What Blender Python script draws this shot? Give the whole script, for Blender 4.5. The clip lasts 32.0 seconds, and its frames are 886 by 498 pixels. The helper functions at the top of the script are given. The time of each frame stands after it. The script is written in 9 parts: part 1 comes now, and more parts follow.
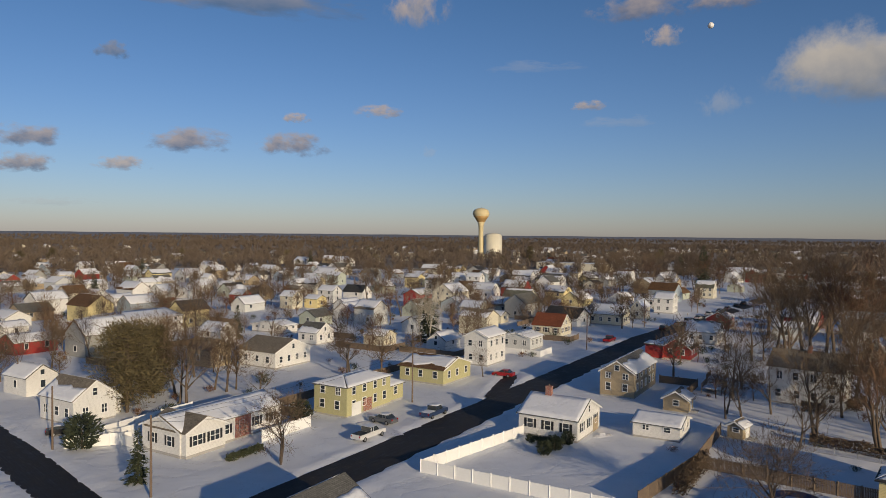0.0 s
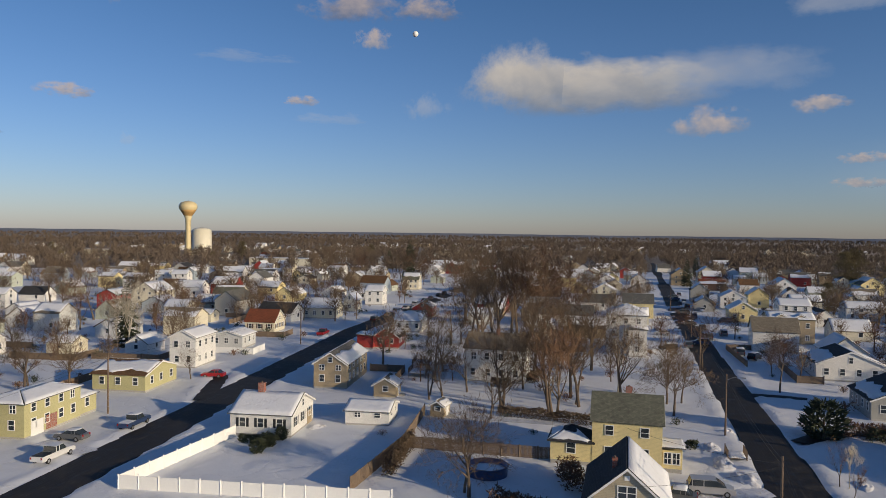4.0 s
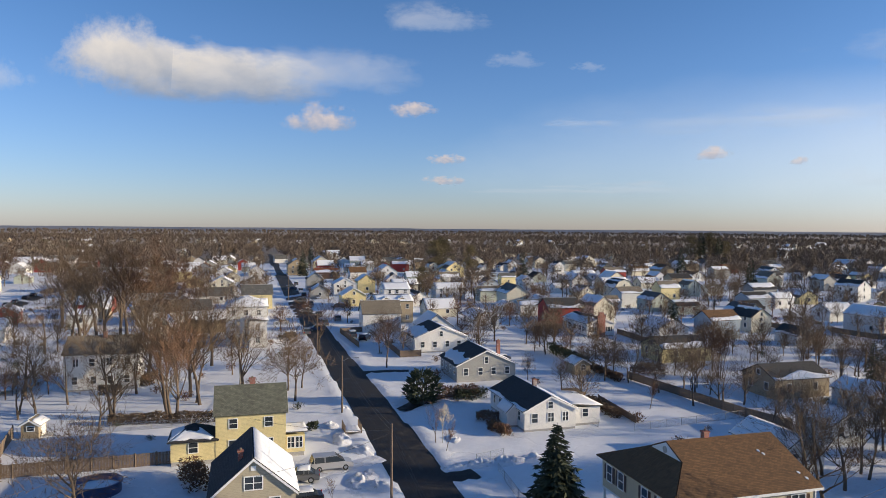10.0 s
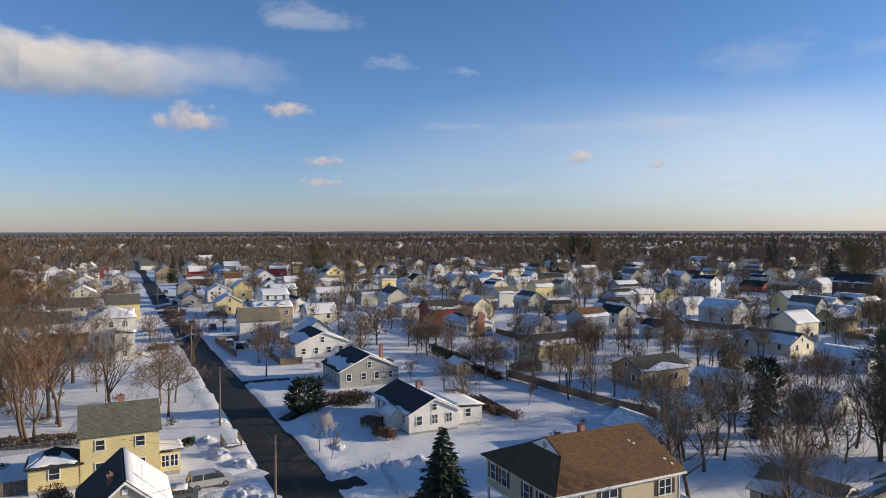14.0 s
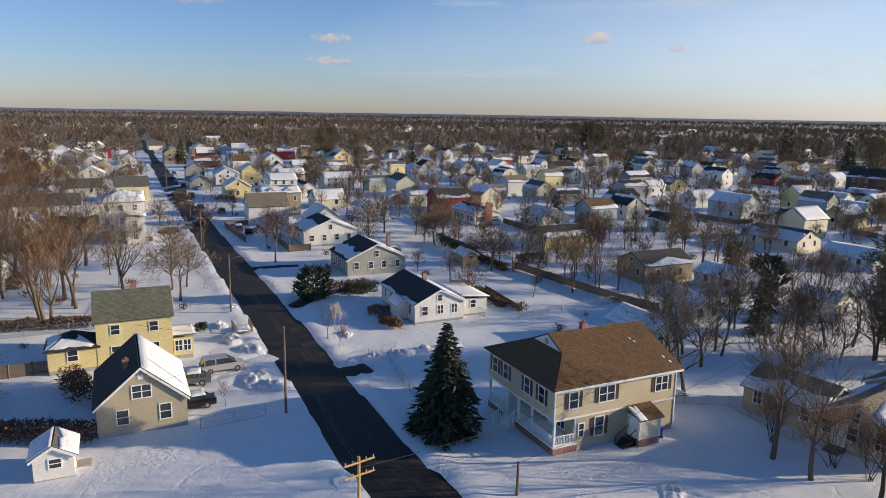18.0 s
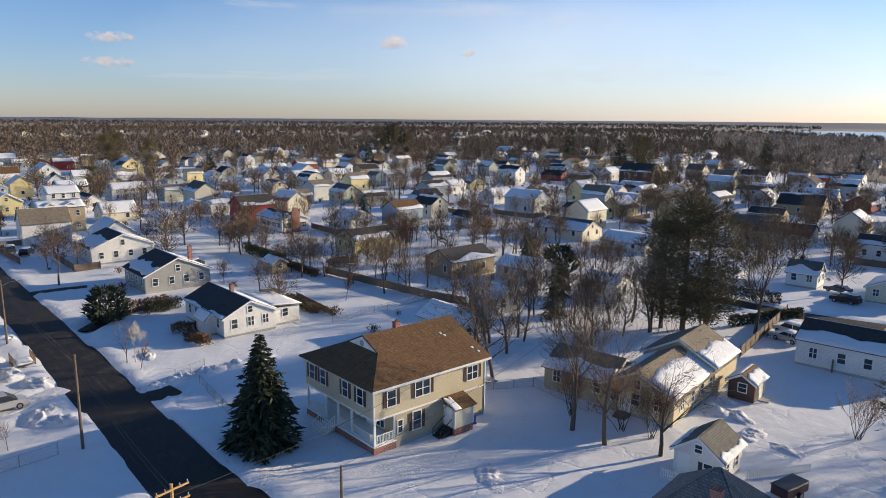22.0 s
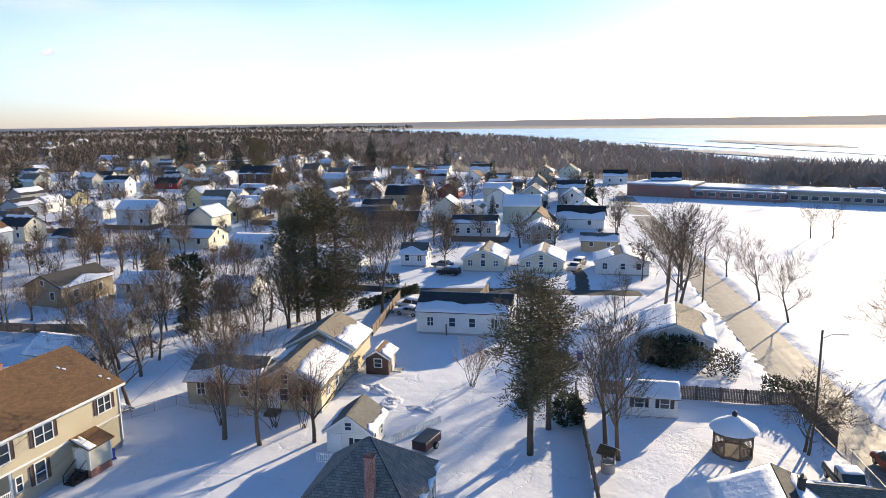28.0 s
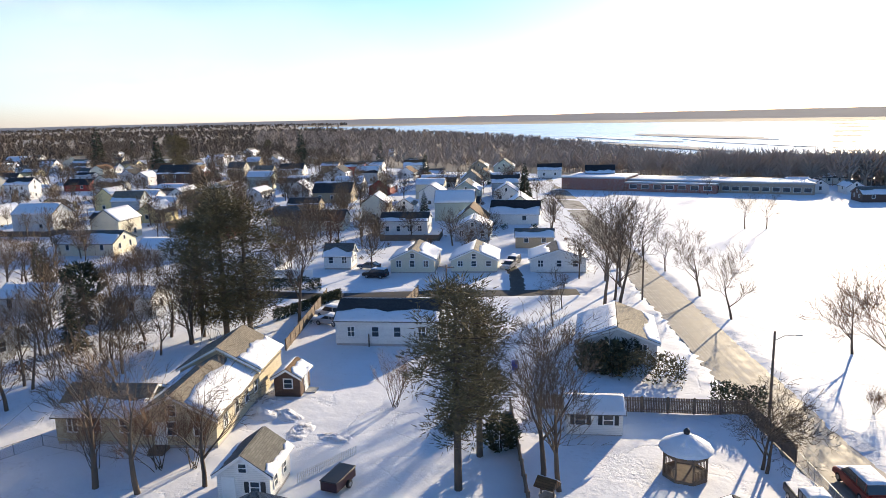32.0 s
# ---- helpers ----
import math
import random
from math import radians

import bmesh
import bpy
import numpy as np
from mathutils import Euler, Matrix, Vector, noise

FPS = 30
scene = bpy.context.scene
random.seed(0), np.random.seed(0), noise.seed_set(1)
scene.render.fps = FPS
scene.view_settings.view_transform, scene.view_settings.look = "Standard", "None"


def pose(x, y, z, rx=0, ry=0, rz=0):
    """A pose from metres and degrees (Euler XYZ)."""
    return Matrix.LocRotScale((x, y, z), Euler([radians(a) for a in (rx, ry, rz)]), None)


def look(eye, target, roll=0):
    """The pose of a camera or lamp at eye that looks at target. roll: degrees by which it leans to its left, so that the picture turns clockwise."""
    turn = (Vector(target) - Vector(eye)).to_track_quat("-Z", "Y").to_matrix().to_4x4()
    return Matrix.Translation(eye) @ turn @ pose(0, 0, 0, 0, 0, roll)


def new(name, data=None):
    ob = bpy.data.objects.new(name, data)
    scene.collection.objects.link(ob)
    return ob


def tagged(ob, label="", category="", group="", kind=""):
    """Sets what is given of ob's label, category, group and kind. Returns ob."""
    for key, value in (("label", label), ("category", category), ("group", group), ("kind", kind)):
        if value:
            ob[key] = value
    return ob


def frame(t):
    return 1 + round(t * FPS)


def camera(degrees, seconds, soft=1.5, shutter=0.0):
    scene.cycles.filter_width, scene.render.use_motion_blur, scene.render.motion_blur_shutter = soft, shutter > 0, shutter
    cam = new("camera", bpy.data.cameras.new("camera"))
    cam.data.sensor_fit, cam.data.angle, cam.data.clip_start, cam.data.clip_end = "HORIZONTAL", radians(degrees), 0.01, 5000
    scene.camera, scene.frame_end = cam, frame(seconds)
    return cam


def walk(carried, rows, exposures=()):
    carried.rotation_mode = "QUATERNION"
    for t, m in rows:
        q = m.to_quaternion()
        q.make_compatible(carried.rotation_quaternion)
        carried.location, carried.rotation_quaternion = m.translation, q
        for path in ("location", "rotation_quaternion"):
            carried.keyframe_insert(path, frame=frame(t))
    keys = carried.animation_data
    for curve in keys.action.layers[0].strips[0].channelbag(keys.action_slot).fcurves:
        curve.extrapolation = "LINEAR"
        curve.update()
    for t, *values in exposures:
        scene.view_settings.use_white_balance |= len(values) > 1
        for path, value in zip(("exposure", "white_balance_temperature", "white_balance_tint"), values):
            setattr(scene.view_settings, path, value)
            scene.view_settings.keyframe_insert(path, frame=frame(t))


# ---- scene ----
FAR_HOUSES = 330
SKY_AIR, SKY_DUST, SKY_OZONE, SKY_STRENGTH = 1.0, 0.35, 3.0, 0.11
SKY_LOW, SKY_HIGH, SKY_TOP = (0.95, 0.975, 1.40), (0.55, 0.82, 1.10), (0.6, 0.76, 0.98)
SUN_STRENGTH, SUN_COLOR = 5.0, (1.0, 0.83, 0.59)
cam = camera(64.82, 32.0, 0.7)
PATH = [
    (0, 0.00, -0.00, 28.88, 88.76, -0.56, -5.09),
    (0.5, 0.02, -0.01, 28.75, 88.77, -0.70, -7.10),
    (1, 0.01, 0.01, 28.73, 88.80, -0.65, -10.28),
    (1.5, -0.01, -0.10, 28.72, 88.85, -0.56, -13.39),
    (2, -0.01, -0.24, 28.72, 88.84, -0.43, -16.51),
    (2.5, 0.03, -0.33, 28.78, 88.81, -0.43, -19.43),
    (3, 0.12, -0.34, 28.82, 88.80, -0.55, -23.00),
    (3.5, 0.14, -0.32, 28.78, 88.77, -0.50, -26.16),
    (5.5, 0.18, 0.17, 28.62, 88.23, -1.22, -32.64),
    (6, 0.24, 0.18, 28.59, 88.40, -0.72, -35.43),
    (6.5, 0.19, 0.15, 28.62, 88.37, -0.81, -39.47),
    (7, 0.19, 0.12, 28.59, 88.35, -0.69, -43.34),
    (7.5, 0.16, 0.14, 28.60, 88.28, -0.51, -45.38),
    (8, 0.05, 0.16, 28.62, 88.22, -0.51, -47.74),
    (8.5, -0.03, 0.02, 28.64, 88.17, -0.48, -49.99),
    (9, -0.19, -0.02, 28.63, 88.22, -0.38, -53.36),
    (9.5, -0.34, -0.04, 28.65, 88.23, -0.43, -55.82),
    (10, -0.44, -0.15, 28.71, 88.25, -0.45, -58.98),
    (10.5, -0.48, -0.19, 28.71, 88.27, -0.40, -62.26),
    (11, -0.44, -0.14, 28.77, 88.28, -0.39, -65.25),
    (11.5, -0.42, 0.00, 28.87, 88.28, -0.35, -67.20),
    (12, -0.43, 0.16, 28.96, 88.29, -0.28, -69.07),
    (12.5, -0.46, 0.25, 28.99, 88.29, -0.21, -69.39),
    (13, -0.54, 0.27, 29.00, 88.36, -0.04, -69.36),
    (13.5, -0.66, 0.24, 29.05, 88.37, -0.01, -69.20),
    (14, -0.73, 0.16, 29.07, 88.45, 0.11, -68.89),
    (14.5, -0.78, 0.05, 29.11, 88.52, 0.19, -68.57),
    (15, -0.75, -0.01, 29.20, 88.56, 0.23, -68.11),
    (15.5, -0.76, -0.18, 29.39, 82.38, 0.14, -67.74),
    (15.9, -0.76, -0.18, 29.49, 79.60, -0.20, -67.54),
    (17.5, 0.05, 0.32, 30.17, 78.78, -0.95, -66.67),
    (18, 0.05, 0.31, 30.27, 78.96, -0.93, -68.06),
    (18.5, 0.03, 0.40, 30.27, 79.10, -0.84, -70.23),
    (19, -0.01, 0.37, 30.21, 79.25, -0.55, -70.69),
    (19.5, -0.07, 0.44, 30.37, 79.14, -0.76, -70.77),
    (20, -0.17, 0.39, 30.45, 79.19, -0.72, -72.19),
    (20.5, -0.31, 0.29, 30.56, 79.20, -0.73, -74.03),
    (21, -0.41, 0.15, 30.50, 79.33, -0.53, -76.85),
    (21.5, -0.45, 0.14, 30.52, 79.33, -0.57, -79.73),
    (22, -0.44, 0.10, 30.44, 79.39, -0.40, -83.91),
    (22.5, -0.46, 0.06, 30.36, 79.45, -0.25, -87.68),
    (23, -0.45, 0.18, 30.24, 79.50, -0.05, -90.70),
    (23.5, -0.52, 0.26, 30.15, 79.53, -0.02, -92.65),
    (24, -0.70, 0.35, 30.13, 79.53, 0.05, -96.24),
    (24.5, -0.87, 0.43, 30.17, 79.53, 0.18, -98.58),
    (25, -1.01, 0.46, 30.21, 79.57, 0.27, -101.40),
    (25.5, -1.12, 0.44, 30.27, 79.58, 0.39, -103.57),
    (27.5, -0.88, 0.37, 30.26, 79.55, 0.86, -111.73),
    (28, -0.90, 0.51, 30.09, 79.54, 0.91, -114.51),
    (28.5, -0.90, 0.63, 30.02, 79.46, 1.11, -117.09),
    (29, -0.85, 0.79, 29.90, 79.45, 1.19, -118.32),
    (29.5, -0.86, 0.87, 29.75, 79.47, 1.22, -118.59),
    (30, -0.44, 0.72, 29.57, 79.43, 1.23, -119.69),
    (30.5, 0.48, -0.18, 29.45, 79.32, 1.50, -120.17),
    (31, 1.83, -1.67, 29.24, 79.19, 1.51, -120.15),
    (31.5, 3.71, -3.50, 29.16, 79.12, 1.56, -119.81),
    (32, 6.28, -5.39, 28.91, 79.19, 1.40, -119.70),
]
EXPOSURES = [(0, -0.52, 6950, 10), (3, -0.43, 6850, 10), (6, -0.04, 6700, 10), (9, 0.32, 6600, 10), (13, 0.22, 6650, 10), (15.5, 0.25, 6650, 10), (18, 0.28, 6700, 10), (21, 0.36, 6800, 10), (25, 0.76, 6900, 10), (28, 0.96, 6800, 10), (32, 0.92, 6800, 10)]
walk(cam, [(t, pose(*p)) for t, *p in PATH], EXPOSURES)

# ---- sky and sun ----
SUN_AZ, SUN_EL = 153.5, 13.5


def toward(az, el=0.0):
    """Unit direction of a compass angle measured clockwise from +y."""
    a, e = radians(az), radians(el)
    return Vector((math.sin(a) * math.cos(e), math.cos(a) * math.cos(e), math.sin(e)))


def link(nt, a, b):
    nt.links.new(a, b)


def node(nt, kind, **props):
    n = nt.nodes.new(kind)
    for k, v in props.items():
        setattr(n, k, v)
    return n


def math_node(nt, op, a, b=None, c=None, clamp=False):
    n = nt.nodes.new("ShaderNodeMath")
    n.operation, n.use_clamp = op, clamp
    for i, v in enumerate((a, b, c)):
        if v is None:
            continue
        if isinstance(v, (int, float)):
            n.inputs[i].default_value = v
        else:
            nt.links.new(v, n.inputs[i])
    return n.outputs[0]


def mix_color(nt, fac, a, b, mode="MIX"):
    n = nt.nodes.new("ShaderNodeMix")
    n.data_type, n.blend_type = "RGBA", mode
    for sock, v in ((n.inputs[0], fac), (n.inputs[6], a), (n.inputs[7], b)):
        if isinstance(v, (int, float)):
            sock.default_value = v
        elif isinstance(v, (tuple, list)):
            sock.default_value = (*v[:3], 1)
        else:
            nt.links.new(v, sock)
    return n.outputs[2]


world = bpy.data.worlds.new("sky")
scene.world = world
world.use_nodes = True
wt = world.node_tree
sky = wt.nodes.new("ShaderNodeTexSky")
sky.sky_type, sky.sun_disc = "NISHITA", False
sky.sun_elevation, sky.sun_rotation = radians(SUN_EL), radians(SUN_AZ)
sky.air_density, sky.dust_density, sky.ozone_density = SKY_AIR, SKY_DUST, SKY_OZONE
bg = wt.nodes["Background"]
bg.inputs[1].default_value = SKY_STRENGTH
sun = new("sun", bpy.data.lights.new("sun", "SUN"))
sun.data.energy, sun.data.angle, sun.data.color = SUN_STRENGTH, radians(0.5), SUN_COLOR
sun.matrix_world = look((0, 0, 0), tuple(-toward(SUN_AZ, SUN_EL)))

wdir = node(wt, "ShaderNodeTexCoord").outputs["Generated"]


def soft_noise(nt, vec, scale, detail=6.0, rough=0.55):
    n = nt.nodes.new("ShaderNodeTexNoise")
    n.inputs["Scale"].default_value, n.inputs["Detail"].default_value = scale, detail
    n.inputs["Roughness"].default_value = rough
    nt.links.new(vec, n.inputs["Vector"])
    return n.outputs["Fac"]


height = node(wt, "ShaderNodeSeparateXYZ")
link(wt, wdir, height.inputs[0])
rise_f = math_node(wt, "POWER", math_node(wt, "MULTIPLY", height.outputs[2], 2.4, clamp=True), 0.72, clamp=True)
top_f = math_node(wt, "MULTIPLY", math_node(wt, "SUBTRACT", height.outputs[2], 0.33, clamp=True), 2.0, clamp=True)
sky_tint = mix_color(wt, top_f, mix_color(wt, rise_f, SKY_LOW, SKY_HIGH), SKY_TOP)
sky_col = mix_color(wt, 1.0, sky.outputs[0], sky_tint, "MULTIPLY")
link(wt, sky_col, bg.inputs[0])

# ---- the fall of the land ----


def land(x, y):
    """Height of the ground: level round the streets, falling away to the bay in the south-east."""
    az, d = math.degrees(math.atan2(x, y)), math.hypot(x, y)
    if az < -120:
        az += 360
    u = min(1.0, max(0.0, (d - 300.0) / 300.0))
    w = min(1.0, max(0.0, (az - 100.0) / 50.0))
    return -26.0 * u * u * (3 - 2 * u) * w


# ---- materials ----


def material(name, rough=0.8, metal=0.0):
    m = bpy.data.materials.new(name)
    m.use_nodes = True
    b = m.node_tree.nodes["Principled BSDF"]
    b.inputs["Roughness"].default_value, b.inputs["Metallic"].default_value = rough, metal
    return m, m.node_tree, b


def coords(nt, scale=(1, 1, 1), kind="Object"):
    m = node(nt, "ShaderNodeMapping")
    m.inputs["Scale"].default_value = scale
    link(nt, node(nt, "ShaderNodeTexCoord").outputs[kind], m.inputs["Vector"])
    return m.outputs[0]


def ramp(nt, fac, stops):
    n = node(nt, "ShaderNodeValToRGB")
    e = n.color_ramp.elements
    while len(e) < len(stops):
        e.new(0.5)
    for el, (p, c) in zip(e, stops):
        el.position, el.color = p, (*c, 1)
    link(nt, fac, n.inputs[0])
    return n.outputs[0]


def bump(nt, b, height, strength, distance=0.05):
    n = node(nt, "ShaderNodeBump")
    n.inputs["Strength"].default_value, n.inputs["Distance"].default_value = strength, distance
    link(nt, height, n.inputs["Height"])
    link(nt, n.outputs[0], b.inputs["Normal"])


def dim(c, k):
    return tuple(x * k for x in c)


def plain(name, c, rough=0.7, metal=0.0, grain=0.15, scale=6.0):
    """Colour with faint mottling at two scales."""
    m, nt, b = material(name, rough, metal)
    v = coords(nt)
    f = math_node(nt, "ADD", math_node(nt, "MULTIPLY", soft_noise(nt, v, scale), 0.6), math_node(nt, "MULTIPLY", soft_noise(nt, v, scale * 0.13), 0.4))
    link(nt, ramp(nt, f, [(0.3, dim(c, 1 - grain)), (0.7, dim(c, 1 + grain))]), b.inputs["Base Color"])
    bump(nt, b, f, 0.25, 0.02)
    return m


def siding(name, c, board=0.16):
    """Painted clapboard: lapped boards, chalky stains, each house a little different."""
    m, nt, b = material(name, 0.65)
    v = coords(nt)
    sep = node(nt, "ShaderNodeSeparateXYZ")
    link(nt, v, sep.inputs[0])
    saw = math_node(nt, "FRACT", math_node(nt, "DIVIDE", sep.outputs[2], board))
    f = math_node(nt, "ADD", math_node(nt, "MULTIPLY", soft_noise(nt, v, 3.0), 0.5), math_node(nt, "MULTIPLY", soft_noise(nt, v, 0.35), 0.5))
    base = ramp(nt, f, [(0.3, dim(c, 0.86)), (0.7, dim(c, 1.06))])
    gap = math_node(nt, "GREATER_THAN", saw, 0.1)
    link(nt, mix_color(nt, gap, mix_color(nt, 0.35, base, (0.05, 0.05, 0.05)), base), b.inputs["Base Color"])
    bump(nt, b, saw, 0.5, 0.03)
    return m


def shingles(name, c):
    """Asphalt shingles in staggered courses with patchy ageing."""
    m, nt, b = material(name, 0.9)
    v = coords(nt)
    br = node(nt, "ShaderNodeTexBrick")
    br.inputs["Scale"].default_value = 1.0
    br.inputs["Brick Width"].default_value, br.inputs["Row Height"].default_value = 0.32, 0.16
    br.inputs["Mortar Size"].default_value = 0.012
    br.inputs["Color1"].default_value, br.inputs["Color2"].default_value = (*dim(c, 0.8), 1), (*dim(c, 1.25), 1)
    br.inputs["Mortar"].default_value = (*dim(c, 0.45), 1)
    link(nt, v, br.inputs["Vector"])
    f = math_node(nt, "ADD", math_node(nt, "MULTIPLY", soft_noise(nt, v, 1.6), 0.5), math_node(nt, "MULTIPLY", soft_noise(nt, v, 0.25), 0.5))
    link(nt, mix_color(nt, 1.0, br.outputs[0], ramp(nt, f, [(0.3, (0.7, 0.7, 0.7)), (0.7, (1.2, 1.18, 1.12))]), "MULTIPLY"), b.inputs["Base Color"])
    bump(nt, b, br.outputs["Fac"], -0.4, 0.02)
    return m


def snow_material(name, tint=(0.73, 0.75, 0.80), dirt=0.0, kind="Object", coarse=0.5):
    """Old snow: soft drifts, crusted patches, wandering trodden trails and scattered dirt."""
    m, nt, b = material(name, 0.75)
    v = coords(nt, kind=kind)
    big, mid, fine = soft_noise(nt, v, 0.05), soft_noise(nt, v, coarse), soft_noise(nt, v, 6.0)
    f = math_node(nt, "ADD", math_node(nt, "MULTIPLY", big, 0.5), math_node(nt, "MULTIPLY", mid, 0.5))
    clean = ramp(nt, f, [(0.3, dim(tint, 0.93)), (0.6, tint)])
    if dirt:
        d = math_node(nt, "MULTIPLY", math_node(nt, "SUBTRACT", mid, 0.62 - dirt, clamp=True), 5.0, clamp=True)
        clean = mix_color(nt, d, clean, (0.33, 0.30, 0.26))
    steps = soft_noise(nt, v, 2.1, 4.0, 0.65)
    trail = None
    for scale, wide in ((0.045, 90.0), (0.11, 60.0)):
        line = math_node(nt, "ABSOLUTE", math_node(nt, "SUBTRACT", soft_noise(nt, v, scale, 1.5, 0.4), 0.5))
        line = math_node(nt, "SUBTRACT", 1.0, math_node(nt, "MULTIPLY", line, wide), clamp=True)
        trail = line if trail is None else math_node(nt, "MAXIMUM", trail, line)
    patch = math_node(nt, "MULTIPLY", math_node(nt, "SUBTRACT", soft_noise(nt, v, 0.09, 4.0), 0.52, clamp=True), 9.0, clamp=True)
    broken = math_node(nt, "MAXIMUM", trail, math_node(nt, "MULTIPLY", patch, 0.4))
    h = math_node(nt, "ADD", math_node(nt, "MULTIPLY", mid, 0.9), math_node(nt, "MULTIPLY", fine, 0.03))
    h = math_node(nt, "ADD", h, math_node(nt, "MULTIPLY", broken, math_node(nt, "MULTIPLY_ADD", steps, 0.85, -0.55)))
    worn = math_node(nt, "MULTIPLY", broken, math_node(nt, "MULTIPLY", math_node(nt, "SUBTRACT", steps, 0.52, clamp=True), 5.0, clamp=True), clamp=True)
    link(nt, mix_color(nt, math_node(nt, "MULTIPLY", worn, 0.45), clean, (0.40, 0.38, 0.36)), b.inputs["Base Color"])
    bump(nt, b, h, 0.42, 0.35)
    return m


def asphalt_material(name, base, wet, streak):
    """Ploughed asphalt: dark wet lanes, paler salt stains and scraps of packed snow."""
    m, nt, b = material(name, 0.55)
    v = coords(nt)
    long = coords(nt, (0.03, 3.2, 1), "UV")
    f = math_node(nt, "ADD", math_node(nt, "MULTIPLY", soft_noise(nt, v, 0.6), 0.5), math_node(nt, "MULTIPLY", soft_noise(nt, long, 1.5), 0.5))
    col = ramp(nt, f, [(0.36, wet), (0.52, base), (0.68, streak)])
    link(nt, col, b.inputs["Base Color"])
    b.inputs["Specular IOR Level"].default_value = 0.3
    grit = soft_noise(nt, v, 25.0)
    link(nt, ramp(nt, f, [(0.3, (0.45, 0.45, 0.45)), (0.6, (0.85, 0.85, 0.85))]), b.inputs["Roughness"])
    bump(nt, b, grit, 0.3, 0.01)
    return m


def brick_material(name, c, mortar=(0.35, 0.32, 0.3)):
    m, nt, b = material(name, 0.9)
    v = coords(nt)
    br = node(nt, "ShaderNodeTexBrick")
    br.inputs["Scale"].default_value = 1.0
    br.inputs["Brick Width"].default_value, br.inputs["Row Height"].default_value = 0.22, 0.075
    br.inputs["Mortar Size"].default_value = 0.01
    br.inputs["Color1"].default_value, br.inputs["Color2"].default_value = (*dim(c, 0.75), 1), (*dim(c, 1.2), 1)
    br.inputs["Mortar"].default_value = (*mortar, 1)
    turn = node(nt, "ShaderNodeMapping")
    turn.inputs["Rotation"].default_value = (radians(90), 0, 0)
    link(nt, v, turn.inputs["Vector"])
    link(nt, turn.outputs[0], br.inputs["Vector"])
    link(nt, br.outputs[0], b.inputs["Base Color"])
    bump(nt, b, br.outputs["Fac"], -0.5, 0.01)
    return m


def varied(name, dark, light, rough=0.85, scale=0.6):
    """Bark and foliage: colour differs from plant to plant and along it."""
    m, nt, b = material(name, rough)
    info = node(nt, "ShaderNodeObjectInfo")
    isl = node(nt, "ShaderNodeNewGeometry").outputs["Random Per Island"]
    f = math_node(nt, "ADD", math_node(nt, "MULTIPLY", soft_noise(nt, coords(nt), scale), 0.5),
                  math_node(nt, "ADD", math_node(nt, "MULTIPLY", info.outputs["Random"], 0.25), math_node(nt, "MULTIPLY", isl, 0.25)))
    link(nt, ramp(nt, f, [(0.25, dark), (0.75, light)]), b.inputs["Base Color"])
    return m




